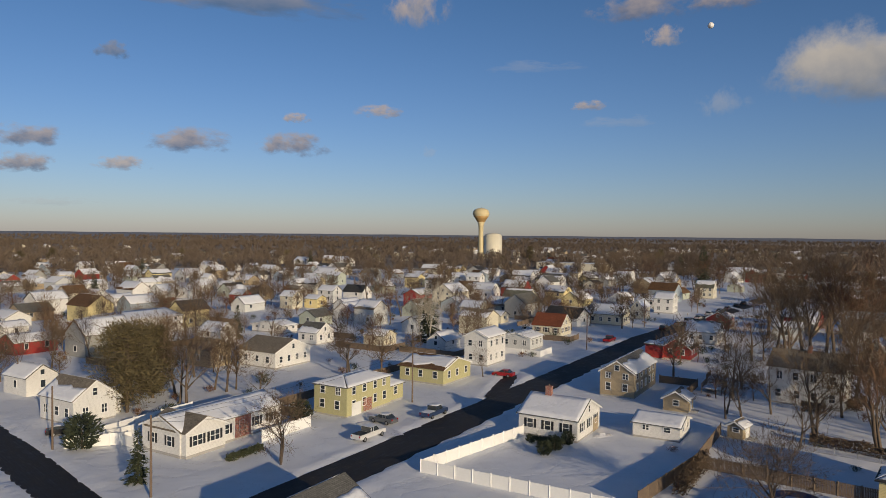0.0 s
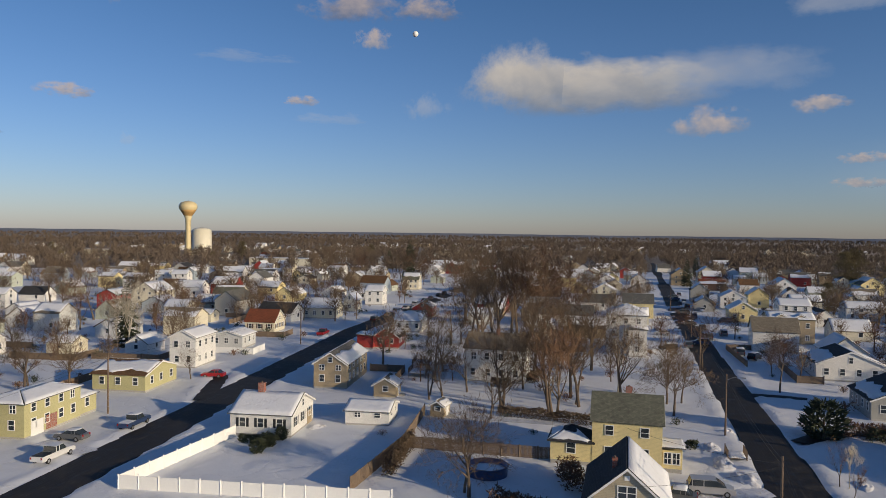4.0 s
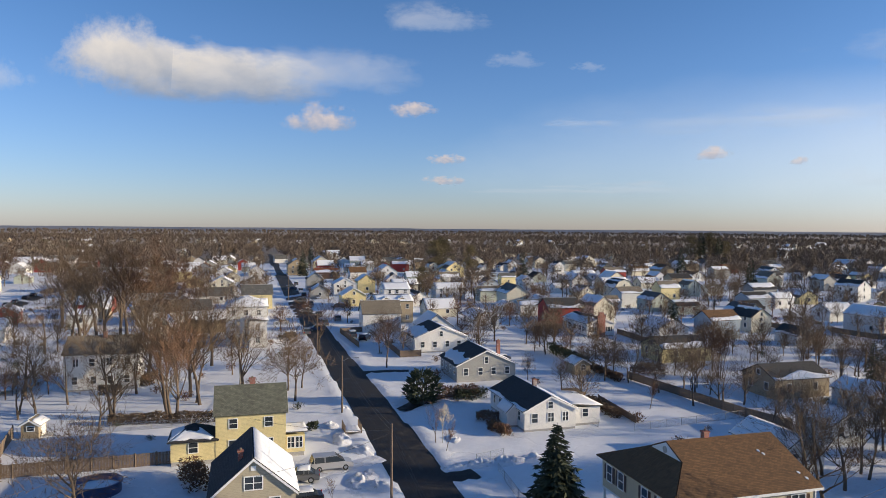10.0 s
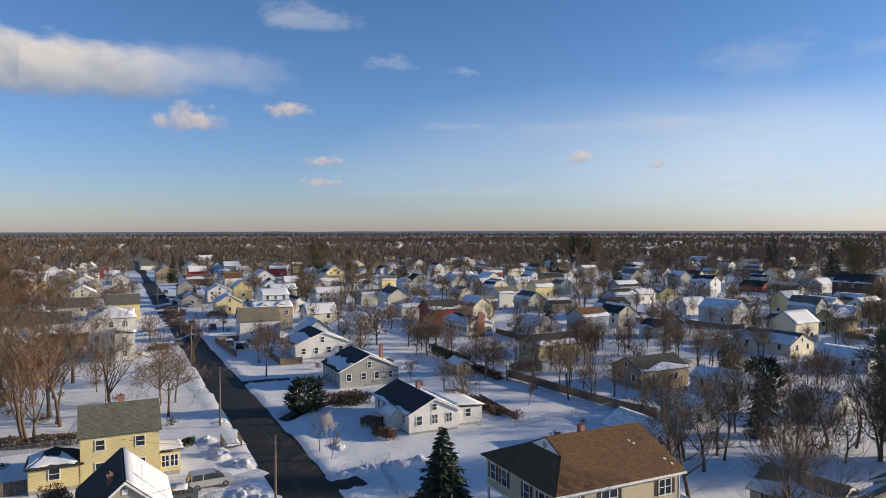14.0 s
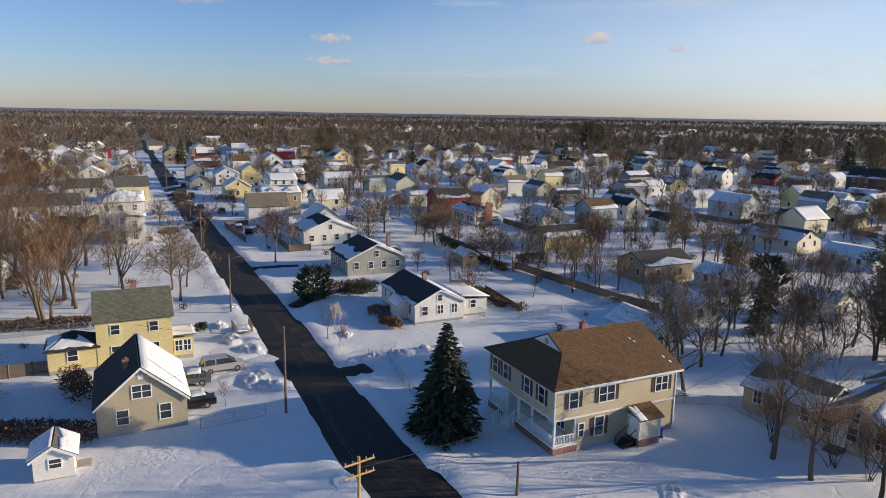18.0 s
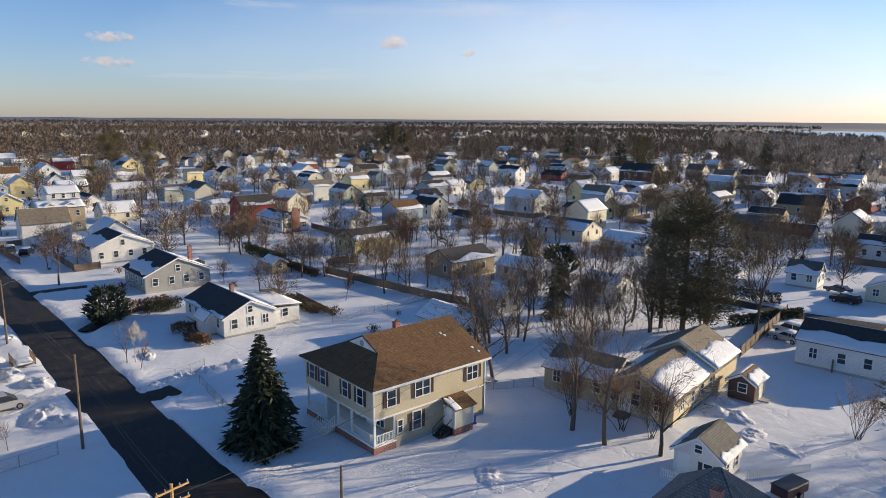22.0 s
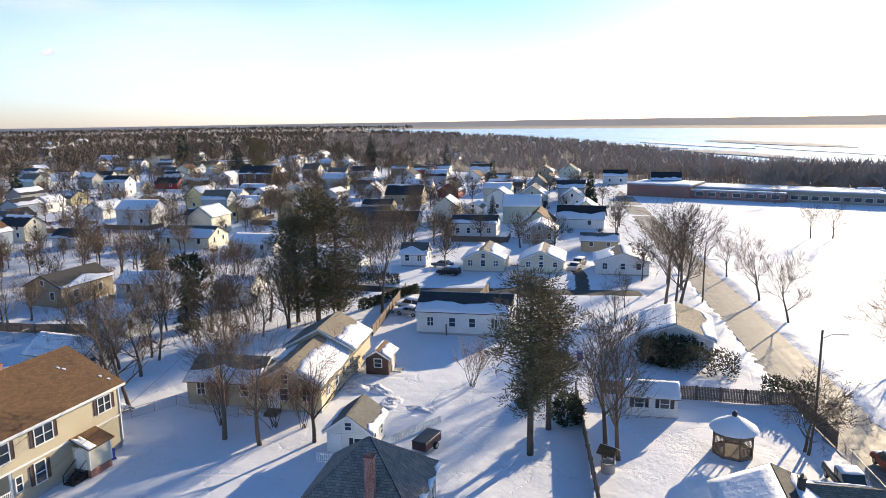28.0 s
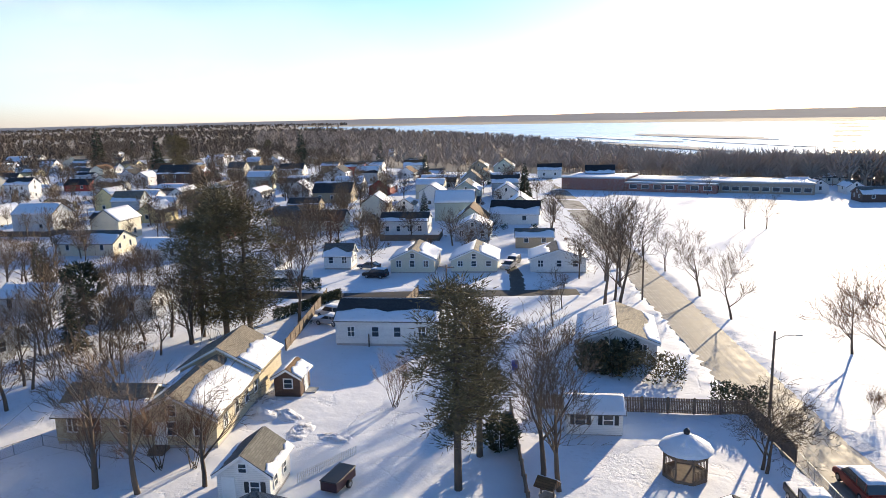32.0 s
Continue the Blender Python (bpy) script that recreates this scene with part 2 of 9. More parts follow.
# ---- clouds and glare veils: thin sheets at the edge of the sky ----
def cloud_material(name, lit, shade, dense, fray, scale, crisp=1.9, grain=2.6):
    m = bpy.data.materials.new(name)
    m.use_nodes = True
    nt = m.node_tree
    for n in list(nt.nodes):
        nt.nodes.remove(n)
    obj = node(nt, "ShaderNodeTexCoord").outputs["Object"]
    info = node(nt, "ShaderNodeObjectInfo")
    sep = node(nt, "ShaderNodeSeparateXYZ")
    link(nt, obj, sep.inputs[0])
    shift = node(nt, "ShaderNodeVectorMath", operation="ADD")
    far = node(nt, "ShaderNodeVectorMath", operation="SCALE")
    link(nt, info.outputs["Location"], far.inputs[0])
    far.inputs["Scale"].default_value = 1.0 / 1000
    wide = node(nt, "ShaderNodeVectorMath", operation="MULTIPLY")
    link(nt, obj, wide.inputs[0])
    wide.inputs[1].default_value = (1.5, 0.9, 1)
    link(nt, wide.outputs[0], shift.inputs[0])
    link(nt, far.outputs[0], shift.inputs[1])
    big = soft_noise(nt, shift.outputs[0], scale, 9.0, 0.6)
    fine = soft_noise(nt, shift.outputs[0], scale * 1.7, 6.0, 0.55)
    flat = math_node(nt, "MULTIPLY", sep.outputs[1], math_node(nt, "MULTIPLY_ADD", math_node(nt, "LESS_THAN", sep.outputs[1], 0.0), 0.5, 1.0))
    r2 = math_node(nt, "SQRT", math_node(nt, "ADD", math_node(nt, "POWER", sep.outputs[0], 2.0), math_node(nt, "POWER", math_node(nt, "ABSOLUTE", flat), 2.0)))
    edge = math_node(nt, "SUBTRACT", 1.0, r2)
    body = math_node(nt, "ADD", edge, math_node(nt, "MULTIPLY_ADD", big, fray * 3.4, -fray * 1.95))
    cover = math_node(nt, "MULTIPLY", math_node(nt, "SMOOTH_MIN", math_node(nt, "MULTIPLY", body, crisp), 1.0, 0.3, clamp=True), math_node(nt, "MULTIPLY", edge, 4.0, clamp=True))
    cover = math_node(nt, "MULTIPLY", cover, dense, clamp=True)
    slant = math_node(nt, "MULTIPLY_ADD", sep.outputs[0], -0.3, math_node(nt, "MULTIPLY", sep.outputs[1], 1.3))
    tone = math_node(nt, "MULTIPLY_ADD", math_node(nt, "ADD", slant, math_node(nt, "MULTIPLY_ADD", fine, grain, -grain / 2)), 0.75, 0.5, clamp=True)
    em = node(nt, "ShaderNodeEmission")
    link(nt, mix_color(nt, tone, shade, lit), em.inputs[0])
    mixs = node(nt, "ShaderNodeMixShader")
    link(nt, cover, mixs.inputs[0])
    link(nt, node(nt, "ShaderNodeBsdfTransparent").outputs[0], mixs.inputs[1])
    link(nt, em.outputs[0], mixs.inputs[2])
    out = node(nt, "ShaderNodeOutputMaterial")
    link(nt, mixs.outputs[0], out.inputs[0])
    return m


CLOUD_KINDS = {
    "p": cloud_material("pink_cloud", (0.62, 0.52, 0.47), (0.30, 0.33, 0.42), 0.8, 0.7, 1.3),
    "m": cloud_material("mauve_cloud", (0.50, 0.43, 0.42), (0.16, 0.20, 0.31), 0.85, 0.7, 1.3),
    "d": cloud_material("slate_cloud", (0.33, 0.34, 0.40), (0.13, 0.20, 0.33), 0.75, 0.8, 1.3),
    "w": cloud_material("thin_cloud", (0.60, 0.60, 0.62), (0.42, 0.47, 0.56), 0.2, 0.8, 1.2),
    "B": cloud_material("bright_cumulus", (0.66, 0.61, 0.56), (0.22, 0.27, 0.36), 0.92, 0.55, 1.3, 2.0, 1.1),
    "v": cloud_material("glare_veil", (0.86, 0.86, 0.84), (0.66, 0.70, 0.74), 0.15, 0.3, 0.6),
}
CLOUD_SHEET = bpy.data.meshes.new("cloud")
CLOUD_SHEET.from_pydata([(-1, -1, 0), (1, -1, 0), (1, 1, 0), (-1, 1, 0)], [], [(0, 1, 2, 3)])


def cloud(kind, az, el, half_w, half_h):
    """A cloud low over the horizon, 4.4 km off; kind v is a painted veil of glare."""
    far = 4400.0
    p = toward(az, el) * far + Vector((0, 0, 29))
    me = CLOUD_SHEET.copy()
    me.materials.append(CLOUD_KINDS[kind])
    ob = new("backdrop_cloud", me)
    ob.matrix_world = look(tuple(p), tuple(p * 2 - Vector((0, 0, 29)))) @ Matrix.Diagonal((far * math.tan(radians(half_w)), far * math.tan(radians(half_h)), 1, 1))
    tagged(ob, "cloud or painted glare veil in the winter sky", "cloud", kind="structure")


cloud('m', -14.9, 6.8, 4.3, 1.4)
cloud('m', -7.0, 6.8, 3.4, 1.4)
cloud('m', -26.0, 4.6, 2.9, 1.0)
cloud('p', -19.6, 4.9, 2.4, 0.8)
cloud('m', -25.6, 6.5, 3.2, 1.2)
cloud('d', -11.0, 17.6, 12.2, 2.1)
cloud('p', 2.9, 17.6, 2.9, 2.5)
cloud('p', 22.4, 15.0, 2.0, 1.2)
cloud('p', 16.7, 10.2, 1.9, 0.6)
cloud('w', 19.3, 8.9, 3.5, 0.8)
cloud('p', -0.0, 9.7, 2.4, 0.8)
cloud('p', -6.8, 9.0, 1.4, 0.6)
cloud('d', -20.4, 13.0, 1.9, 1.0)
cloud('m', 20.9, 17.4, 5.2, 2.1)
cloud('w', 26.8, 9.9, 2.3, 1.7)
cloud('w', 3.9, 6.6, 1.0, 0.7)
cloud('w', -23.9, 2.0, 3.5, 0.5)
cloud('w', 11.7, 13.3, 5.2, 0.7)
cloud('B', 40.6, 11.4, 11.2, 3.4)
cloud('B', 35.0, 11.7, 6.0, 3.9)
cloud('w', 47.5, 12.2, 8.0, 2.6)
cloud('w', 50.4, 11.9, 8.1, 2.8)
cloud('p', 49.0, 8.4, 3.4, 1.7)
cloud('p', 56.5, 9.4, 2.2, 1.0)
cloud('p', 59.2, 5.5, 1.9, 0.7)
cloud('p', 59.0, 3.8, 2.1, 0.7)
cloud('w', 26.4, 9.9, 1.4, 1.4)
cloud('m', 26.8, 17.4, 3.5, 1.4)
cloud('w', 57.7, 16.3, 5.2, 1.7)
cloud('w', 64.9, 13.2, 2.9, 1.0)
cloud('p', 79.7, 5.7, 2.0, 0.8)
cloud('p', 85.9, 5.0, 0.9, 0.5)
cloud('w', 95.7, 12.2, 11.0, 2.2)
cloud('w', 58.7, 16.2, 5.8, 1.3)
cloud('w', 70.6, 12.6, 1.7, 0.6)
cloud('w', 87.9, 8.3, 7.0, 0.7)
cloud('w', 73.8, 3.5, 4.1, 0.4)
cloud('w', 93.9, 7.4, 5.2, 1.4)
cloud('w', 70.1, 8.3, 3.5, 0.6)
cloud('w', 96.5, 3.7, 11.6, 1.7)
cloud('w', 78.3, 8.1, 15.1, 1.5)
cloud('w', 69.8, 3.0, 11.6, 0.6)
# Added glowing sheets: they whiten the sky like sun scatter and lens veil.
cloud('v', 80.7, 5.2, 26.7, 7.7)
cloud('v', 102.1, 4.1, 24.4, 7.7)
cloud('v', 97.0, 3.8, 24.4, 9.0)

BRUSH = varied("brushwood_floor", (0.09, 0.07, 0.05), (0.28, 0.24, 0.2), 0.95, 0.03)
SNOW = snow_material("snow", (0.76, 0.78, 0.82), coarse=0.4)
ROOF_SNOW = snow_material("roof_snow", (0.79, 0.81, 0.85), coarse=1.2)
BANK_SNOW = snow_material("ploughed_snow", (0.72, 0.73, 0.77), dirt=0.06, coarse=1.6)
ASPHALT = asphalt_material("asphalt", (0.024, 0.022, 0.022), (0.011, 0.011, 0.012), (0.07, 0.066, 0.062))
SALTED = asphalt_material("salted_asphalt", (0.30, 0.27, 0.23), (0.2, 0.18, 0.15), (0.55, 0.52, 0.48))
WHITE_TRIM = plain("white_trim", (0.78, 0.78, 0.76), 0.5, grain=0.05)
GREY_TRIM = plain("grey_trim", (0.35, 0.35, 0.35), 0.6)
CONCRETE = plain("foundation_concrete", (0.38, 0.37, 0.35), 0.9, grain=0.2)
BRICK = brick_material("red_brick", (0.30, 0.085, 0.05))
BARK = varied("bark", (0.055, 0.04, 0.03), (0.17, 0.125, 0.09))
TWIG = varied("twigs", (0.07, 0.048, 0.031), (0.185, 0.128, 0.08))
FAR_TWIG = varied("far_twigs", (0.105, 0.078, 0.058), (0.15, 0.112, 0.082))
# Grey bark lightened further: haze over the backlit shore is in the colour.
HAZE_TWIG = varied("hazed_grey_twigs", (0.24, 0.19, 0.155), (0.42, 0.35, 0.29))
WARM_TWIG = varied("russet_twigs", (0.095, 0.05, 0.03), (0.21, 0.115, 0.062))
NEEDLE = varied("evergreen_needles", (0.018, 0.028, 0.017), (0.065, 0.075, 0.035))
PINE = varied("pine_needles", (0.06, 0.052, 0.024), (0.2, 0.155, 0.075))
WOOD = plain("weathered_wood", (0.17, 0.125, 0.09), 0.85, grain=0.3, scale=3.0)
POLE_WOOD = plain("pole_wood", (0.16, 0.115, 0.085), 0.9, grain=0.25)
YELLOW_WOOD = plain("new_pole_wood", (0.5, 0.3, 0.12), 0.8, grain=0.2)
VINYL = plain("white_vinyl", (0.82, 0.82, 0.8), 0.4, grain=0.04)
METAL = plain("galvanised_metal", (0.4, 0.41, 0.42), 0.45, 0.8)
DARK = plain("dark_fitting", (0.02, 0.02, 0.022), 0.5)
RUBBER = plain("rubber", (0.02, 0.02, 0.02), 0.8)
CABLE = plain("cable", (0.03, 0.03, 0.03), 0.6)

glass_m, glass_nt, glass_b = material("window_glass", 0.08)
glass_b.inputs["Base Color"].default_value = (0.035, 0.045, 0.055, 1)
glass_b.inputs["Specular IOR Level"].default_value = 0.7
GLASS = glass_m

SIDINGS = {}
ROOFS = {}
PALETTE = dict(white=(0.76, 0.75, 0.72), cream=(0.70, 0.65, 0.51), yellow=(0.78, 0.66, 0.34), tan=(0.40, 0.32, 0.21), grey=(0.36, 0.36, 0.34),
               olive=(0.50, 0.47, 0.25), green=(0.44, 0.48, 0.41), blue=(0.36, 0.42, 0.47), red=(0.34, 0.035, 0.03), brown=(0.11, 0.06, 0.04),
               taupe=(0.46, 0.40, 0.28), pale=(0.62, 0.63, 0.62), greige=(0.60, 0.52, 0.36))
ROOF_PALETTE = dict(charcoal=(0.045, 0.046, 0.05), grey=(0.13, 0.13, 0.125), brown=(0.15, 0.08, 0.036), slate=(0.21, 0.2, 0.19), green=(0.15, 0.155, 0.12), rust=(0.22, 0.065, 0.03),
                    tan=(0.22, 0.19, 0.15), black=(0.025, 0.026, 0.03))


def wall_mat(c):
    if c not in SIDINGS:
        SIDINGS[c] = siding(c + "_clapboard", PALETTE[c])
    return SIDINGS[c]


def roof_mat(c):
    if c not in ROOFS:
        ROOFS[c] = shingles(c + "_shingles", ROOF_PALETTE[c])
    return ROOFS[c]


# ---- mesh helpers ----


def mesh_of(name, bm, mat):
    me = bpy.data.meshes.new(name)
    bm.to_mesh(me)
    bm.free()
    if mat:
        me.materials.append(mat)
    return me


def part(name, bm, mat, parent=None, label="", m=None):
    ob = new(name, mesh_of(name, bm, mat))
    if parent:
        ob.parent = parent
    if m is not None:
        ob.matrix_basis = m
    if label:
        ob["label"] = label
    return ob


def share(name, me, parent, m, label=""):
    ob = new(name, me)
    ob.parent = parent
    ob.matrix_basis = m
    if label:
        ob["label"] = label
    return ob


def empty(name, m):
    ob = new(name)
    ob.matrix_basis = m
    ob.empty_display_size = 0.5
    return ob


def block(bm, x0, x1, y0, y1, z0, z1, m=None, bev=0.0):
    vs = [bm.verts.new((x, y, z)) for x in (x0, x1) for y in (y0, y1) for z in (z0, z1)]
    fs = [bm.faces.new([vs[i] for i in f]) for f in ((0, 1, 3, 2), (4, 6, 7, 5), (0, 4, 5, 1), (2, 3, 7, 6), (0, 2, 6, 4), (1, 5, 7, 3))]
    if m is not None:
        bmesh.ops.transform(bm, matrix=m, verts=vs)
    if bev:
        bmesh.ops.bevel(bm, geom=list({e for f in fs for e in f.edges}), offset=bev, segments=1, affect="EDGES")
    return vs


def boxed(x0, x1, y0, y1, z0, z1, bev=0.0):
    bm = bmesh.new()
    block(bm, x0, x1, y0, y1, z0, z1, bev=bev)
    return bm


def prism(bm, outline, axis_from, axis_to, plane="yz"):
    """Extrude an outline of (a, b) pairs along the third axis."""
    def at(a, b, s):
        return {"yz": (s, a, b), "xz": (a, s, b), "xy": (a, b, s)}[plane]
    lo = [bm.verts.new(at(a, b, axis_from)) for a, b in outline]
    hi = [bm.verts.new(at(a, b, axis_to)) for a, b in outline]
    n = len(outline)
    bm.faces.new(lo[::-1])
    bm.faces.new(hi)
    for i in range(n):
        bm.faces.new((lo[i], lo[(i + 1) % n], hi[(i + 1) % n], hi[i]))
    bmesh.ops.recalc_face_normals(bm, faces=bm.faces)


def tube(bm, p, q, r0, r1, sides=5):
    p, q = Vector(p), Vector(q)
    d = (q - p)
    if d.length < 1e-6:
        return
    d.normalize()
    a = d.orthogonal().normalized()
    b = d.cross(a)
    ring0 = [bm.verts.new(p + (a * math.cos(t) + b * math.sin(t)) * r0) for t in (2 * math.pi * i / sides for i in range(sides))]
    ring1 = [bm.verts.new(q + (a * math.cos(t) + b * math.sin(t)) * r1) for t in (2 * math.pi * i / sides for i in range(sides))]
    for i in range(sides):
        bm.faces.new((ring0[i], ring0[(i + 1) % sides], ring1[(i + 1) % sides], ring1[i]))
    bm.faces.new(ring1)
    bm.faces.new(ring0[::-1])


def slab(bm, corners, thick):
    """A plate from four corners, thickened along its normal."""
    cs = [Vector(c) for c in corners]
    n = (cs[1] - cs[0]).cross(cs[-1] - cs[0]).normalized()
    if n.z < 0:
        n = -n
    prism_lo = [bm.verts.new(c) for c in cs]
    prism_hi = [bm.verts.new(c + n * thick) for c in cs]
    k = len(cs)
    bm.faces.new(prism_lo[::-1])
    bm.faces.new(prism_hi)
    for i in range(k):
        bm.faces.new((prism_lo[i], prism_lo[(i + 1) % k], prism_hi[(i + 1) % k], prism_hi[i]))
    bmesh.ops.recalc_face_normals(bm, faces=bm.faces)


def snow_sheet(bm, a, b, c, d, v0, v1, seed, thick=0.13, cols=16, rows=5, rag=0.5):
    """Snow lying on the slope a-b (lower edge) to d-c (upper edge), between the fractions v0 and v1 up it, with ragged melt lines."""
    rnd = random.Random(seed)
    ph = rnd.uniform(0, 100)
    a, b, c, d = (Vector(p) for p in (a, b, c, d))
    n = (b - a).cross(d - a).normalized()
    if n.z < 0:
        n = -n
    def edge(u, base, k):
        if base in (0.0, 1.0):
            return base
        return min(1.0, max(0.0, base + rag * (noise.noise((u * 2.2 + ph, k, 0)) * 0.55 + 0.25 * noise.noise((u * 7 + ph, k, 3)))))
    grid = []
    for i in range(cols + 1):
        u = i / cols
        lo, hi = edge(u, v0, 1.0), edge(u, v1, 9.0)
        if hi < lo:
            hi = lo
        col = []
        for j in range(rows + 1):
            v = lo + (hi - lo) * j / rows
            p = (a.lerp(b, u)).lerp(d.lerp(c, u), v)
            rim = i in (0, cols) or j in (0, rows)
            h = 0.015 if rim else thick * (0.75 + 0.35 * noise.noise((u * 6 + ph, v * 5, 2)))
            if rim and (hi - lo) > 0.02:
                h = thick * 0.35
            if hi - lo <= 0.02:
                h = 0.012
            col.append(bm.verts.new(p + n * h))
        grid.append(col)
    for i in range(cols):
        for j in range(rows):
            bm.faces.new((grid[i][j], grid[i + 1][j], grid[i + 1][j + 1], grid[i][j + 1]))
    skirt = []
    ring = [(i, 0) for i in range(cols)] + [(cols, j) for j in range(rows)] + [(i, rows) for i in range(cols, 0, -1)] + [(0, j) for j in range(rows, 0, -1)]
    low = {}
    for i, j in ring:
        low[(i, j)] = bm.verts.new(grid[i][j].co - n * thick * 0.5)
    for k in range(len(ring)):
        p, q = ring[k], ring[(k + 1) % len(ring)]
        bm.faces.new((grid[p[0]][p[1]], low[p], low[q], grid[q[0]][q[1]]))
    for f in bm.faces:
        f.smooth = True
    bmesh.ops.recalc_face_normals(bm, faces=bm.faces)

# ---- houses ----
MESHES = {}


def lattice(bm, xs, zs, openings, y0, y1, mat_open=None):
    """A plate of cells pierced where openings says so; one connected piece."""
    vs = {}

    def at(i, j, k):
        if (i, j, k) not in vs:
            vs[(i, j, k)] = bm.verts.new((xs[i], (y0, y1)[k], zs[j]))
        return vs[(i, j, k)]
    solid = {(i, j) for i in range(len(xs) - 1) for j in range(len(zs) - 1) if (i, j) not in openings}
    for i, j in solid:
        bm.faces.new((at(i, j, 0), at(i + 1, j, 0), at(i + 1, j + 1, 0), at(i, j + 1, 0)))
        bm.faces.new((at(i, j, 1), at(i, j + 1, 1), at(i + 1, j + 1, 1), at(i + 1, j, 1)))
        for di, dj, p, q in ((-1, 0, (i, j), (i, j + 1)), (1, 0, (i + 1, j + 1), (i + 1, j)), (0, -1, (i + 1, j), (i, j)), (0, 1, (i, j + 1), (i + 1, j + 1))):
            if (i + di, j + dj) not in solid:
                bm.faces.new((at(*p, 0), at(*q, 0), at(*q, 1), at(*p, 1)))
    bmesh.ops.recalc_face_normals(bm, faces=bm.faces)


def window_meshes(w, h, style):
    """Frame with meeting rail, and its recessed panes, facing local -y."""
    key = ("window", round(w, 2), round(h, 2), style)
    if key in MESHES:
        return MESHES[key]
    t = 0.1
    zs = [-t, 0, h / 2 - 0.03, h / 2 + 0.03, h, h + t]
    bm = bmesh.new()
    if style == "double":
        lattice(bm, [-w / 2 - t, -w / 2, -0.05, 0.05, w / 2, w / 2 + t], zs, {(1, 1), (1, 3), (3, 1), (3, 3)}, -0.07, 0.03)
    else:
        lattice(bm, [-w / 2 - t, -w / 2, w / 2, w / 2 + t], zs, {(1, 1), (1, 3)}, -0.07, 0.03)
    frame_me = mesh_of("window", bm, WHITE_TRIM)
    pane_me = mesh_of("pane", boxed(-w / 2, w / 2, -0.022, 0.02, 0, h), GLASS)
    MESHES[key] = (frame_me, pane_me)
    return MESHES[key]


def far_window_mesh(w, h):
    key = ("far", round(w, 2), round(h, 2))
    if key not in MESHES:
        t = 0.1
        bm = bmesh.new()
        o = [bm.verts.new(p) for p in ((-w / 2 - t, -0.06, -t), (w / 2 + t, -0.06, -t), (w / 2 + t, -0.06, h + t), (-w / 2 - t, -0.06, h + t))]
        n = [bm.verts.new(p) for p in ((-w / 2, -0.06, 0), (w / 2, -0.06, 0), (w / 2, -0.06, h), (-w / 2, -0.06, h))]
        g = [bm.verts.new((v.co.x, -0.025, v.co.z)) for v in n]
        k = [bm.verts.new((v.co.x, 0.03, v.co.z)) for v in o]
        for i in range(4):
            j = (i + 1) % 4
            bm.faces.new((o[i], o[j], n[j], n[i]))
            bm.faces.new((n[i], n[j], g[j], g[i]))
            bm.faces.new((o[j], o[i], k[i], k[j]))
        bm.faces.new(g).material_index = 1
        me = mesh_of("window", bm, WHITE_TRIM)
        me.materials.append(GLASS)
        MESHES[key] = me
    return MESHES[key]


def shutter_mesh(h, mat):
    key = ("shutter", round(h, 2), mat.name)
    if key not in MESHES:
        bm = bmesh.new()
        zs = [0, 0.08, h * 0.47, h * 0.53, h - 0.08, h]
        lattice(bm, [-0.19, -0.13, 0.13, 0.19], zs, set(), -0.05, 0.0)
        inner = [f for f in bm.faces if f.normal.y < -0.9 and abs(f.calc_center_median().x) < 0.1 and any(lo < f.calc_center_median().z < hi for lo, hi in ((0.08, h * 0.47), (h * 0.53, h - 0.08)))]
        bmesh.ops.inset_individual(bm, faces=inner, thickness=0.01, depth=-0.02)
        MESHES[key] = mesh_of("shutter", bm, mat)
    return MESHES[key]


def side_pose(side, along, z, hx, hy):
    """Pose of a fitting on a wall: its local -y points outward. side: s (-y), n (+y), w (-x), e (+x)."""
    if side == "s":
        return pose(along, -hy, z, 0, 0, 0)
    if side == "n":
        return pose(-along, hy, z, 0, 0, 180)
    if side == "w":
        return pose(-hx, -along, z, 0, 0, -90)
    return pose(hx, along, z, 0, 0, 90)


def add_window(house, side, along, z, hx, hy, w=0.85, h=1.3, style="plain", shutters=None, near=True, at=None):
    m = side_pose(side, along, z, hx, hy)
    if at is not None:
        m = at @ m
    if not near:
        w_m = house.matrix_basis @ m
        outward = w_m.to_3x3() @ Vector((0, -1, 0))
        if outward.dot(-w_m.translation.normalized()) > -0.12:
            share("window", far_window_mesh(w, h), house, m)
        return
    fm, pm = window_meshes(w, h, style)
    ob = share("window", fm, house, m)
    share("pane", pm, ob, Matrix())
    if shutters:
        for s in (-1, 1):
            share("shutter", shutter_mesh(h, shutters), house, m @ pose(s * (w / 2 + 0.3), 0, 0))


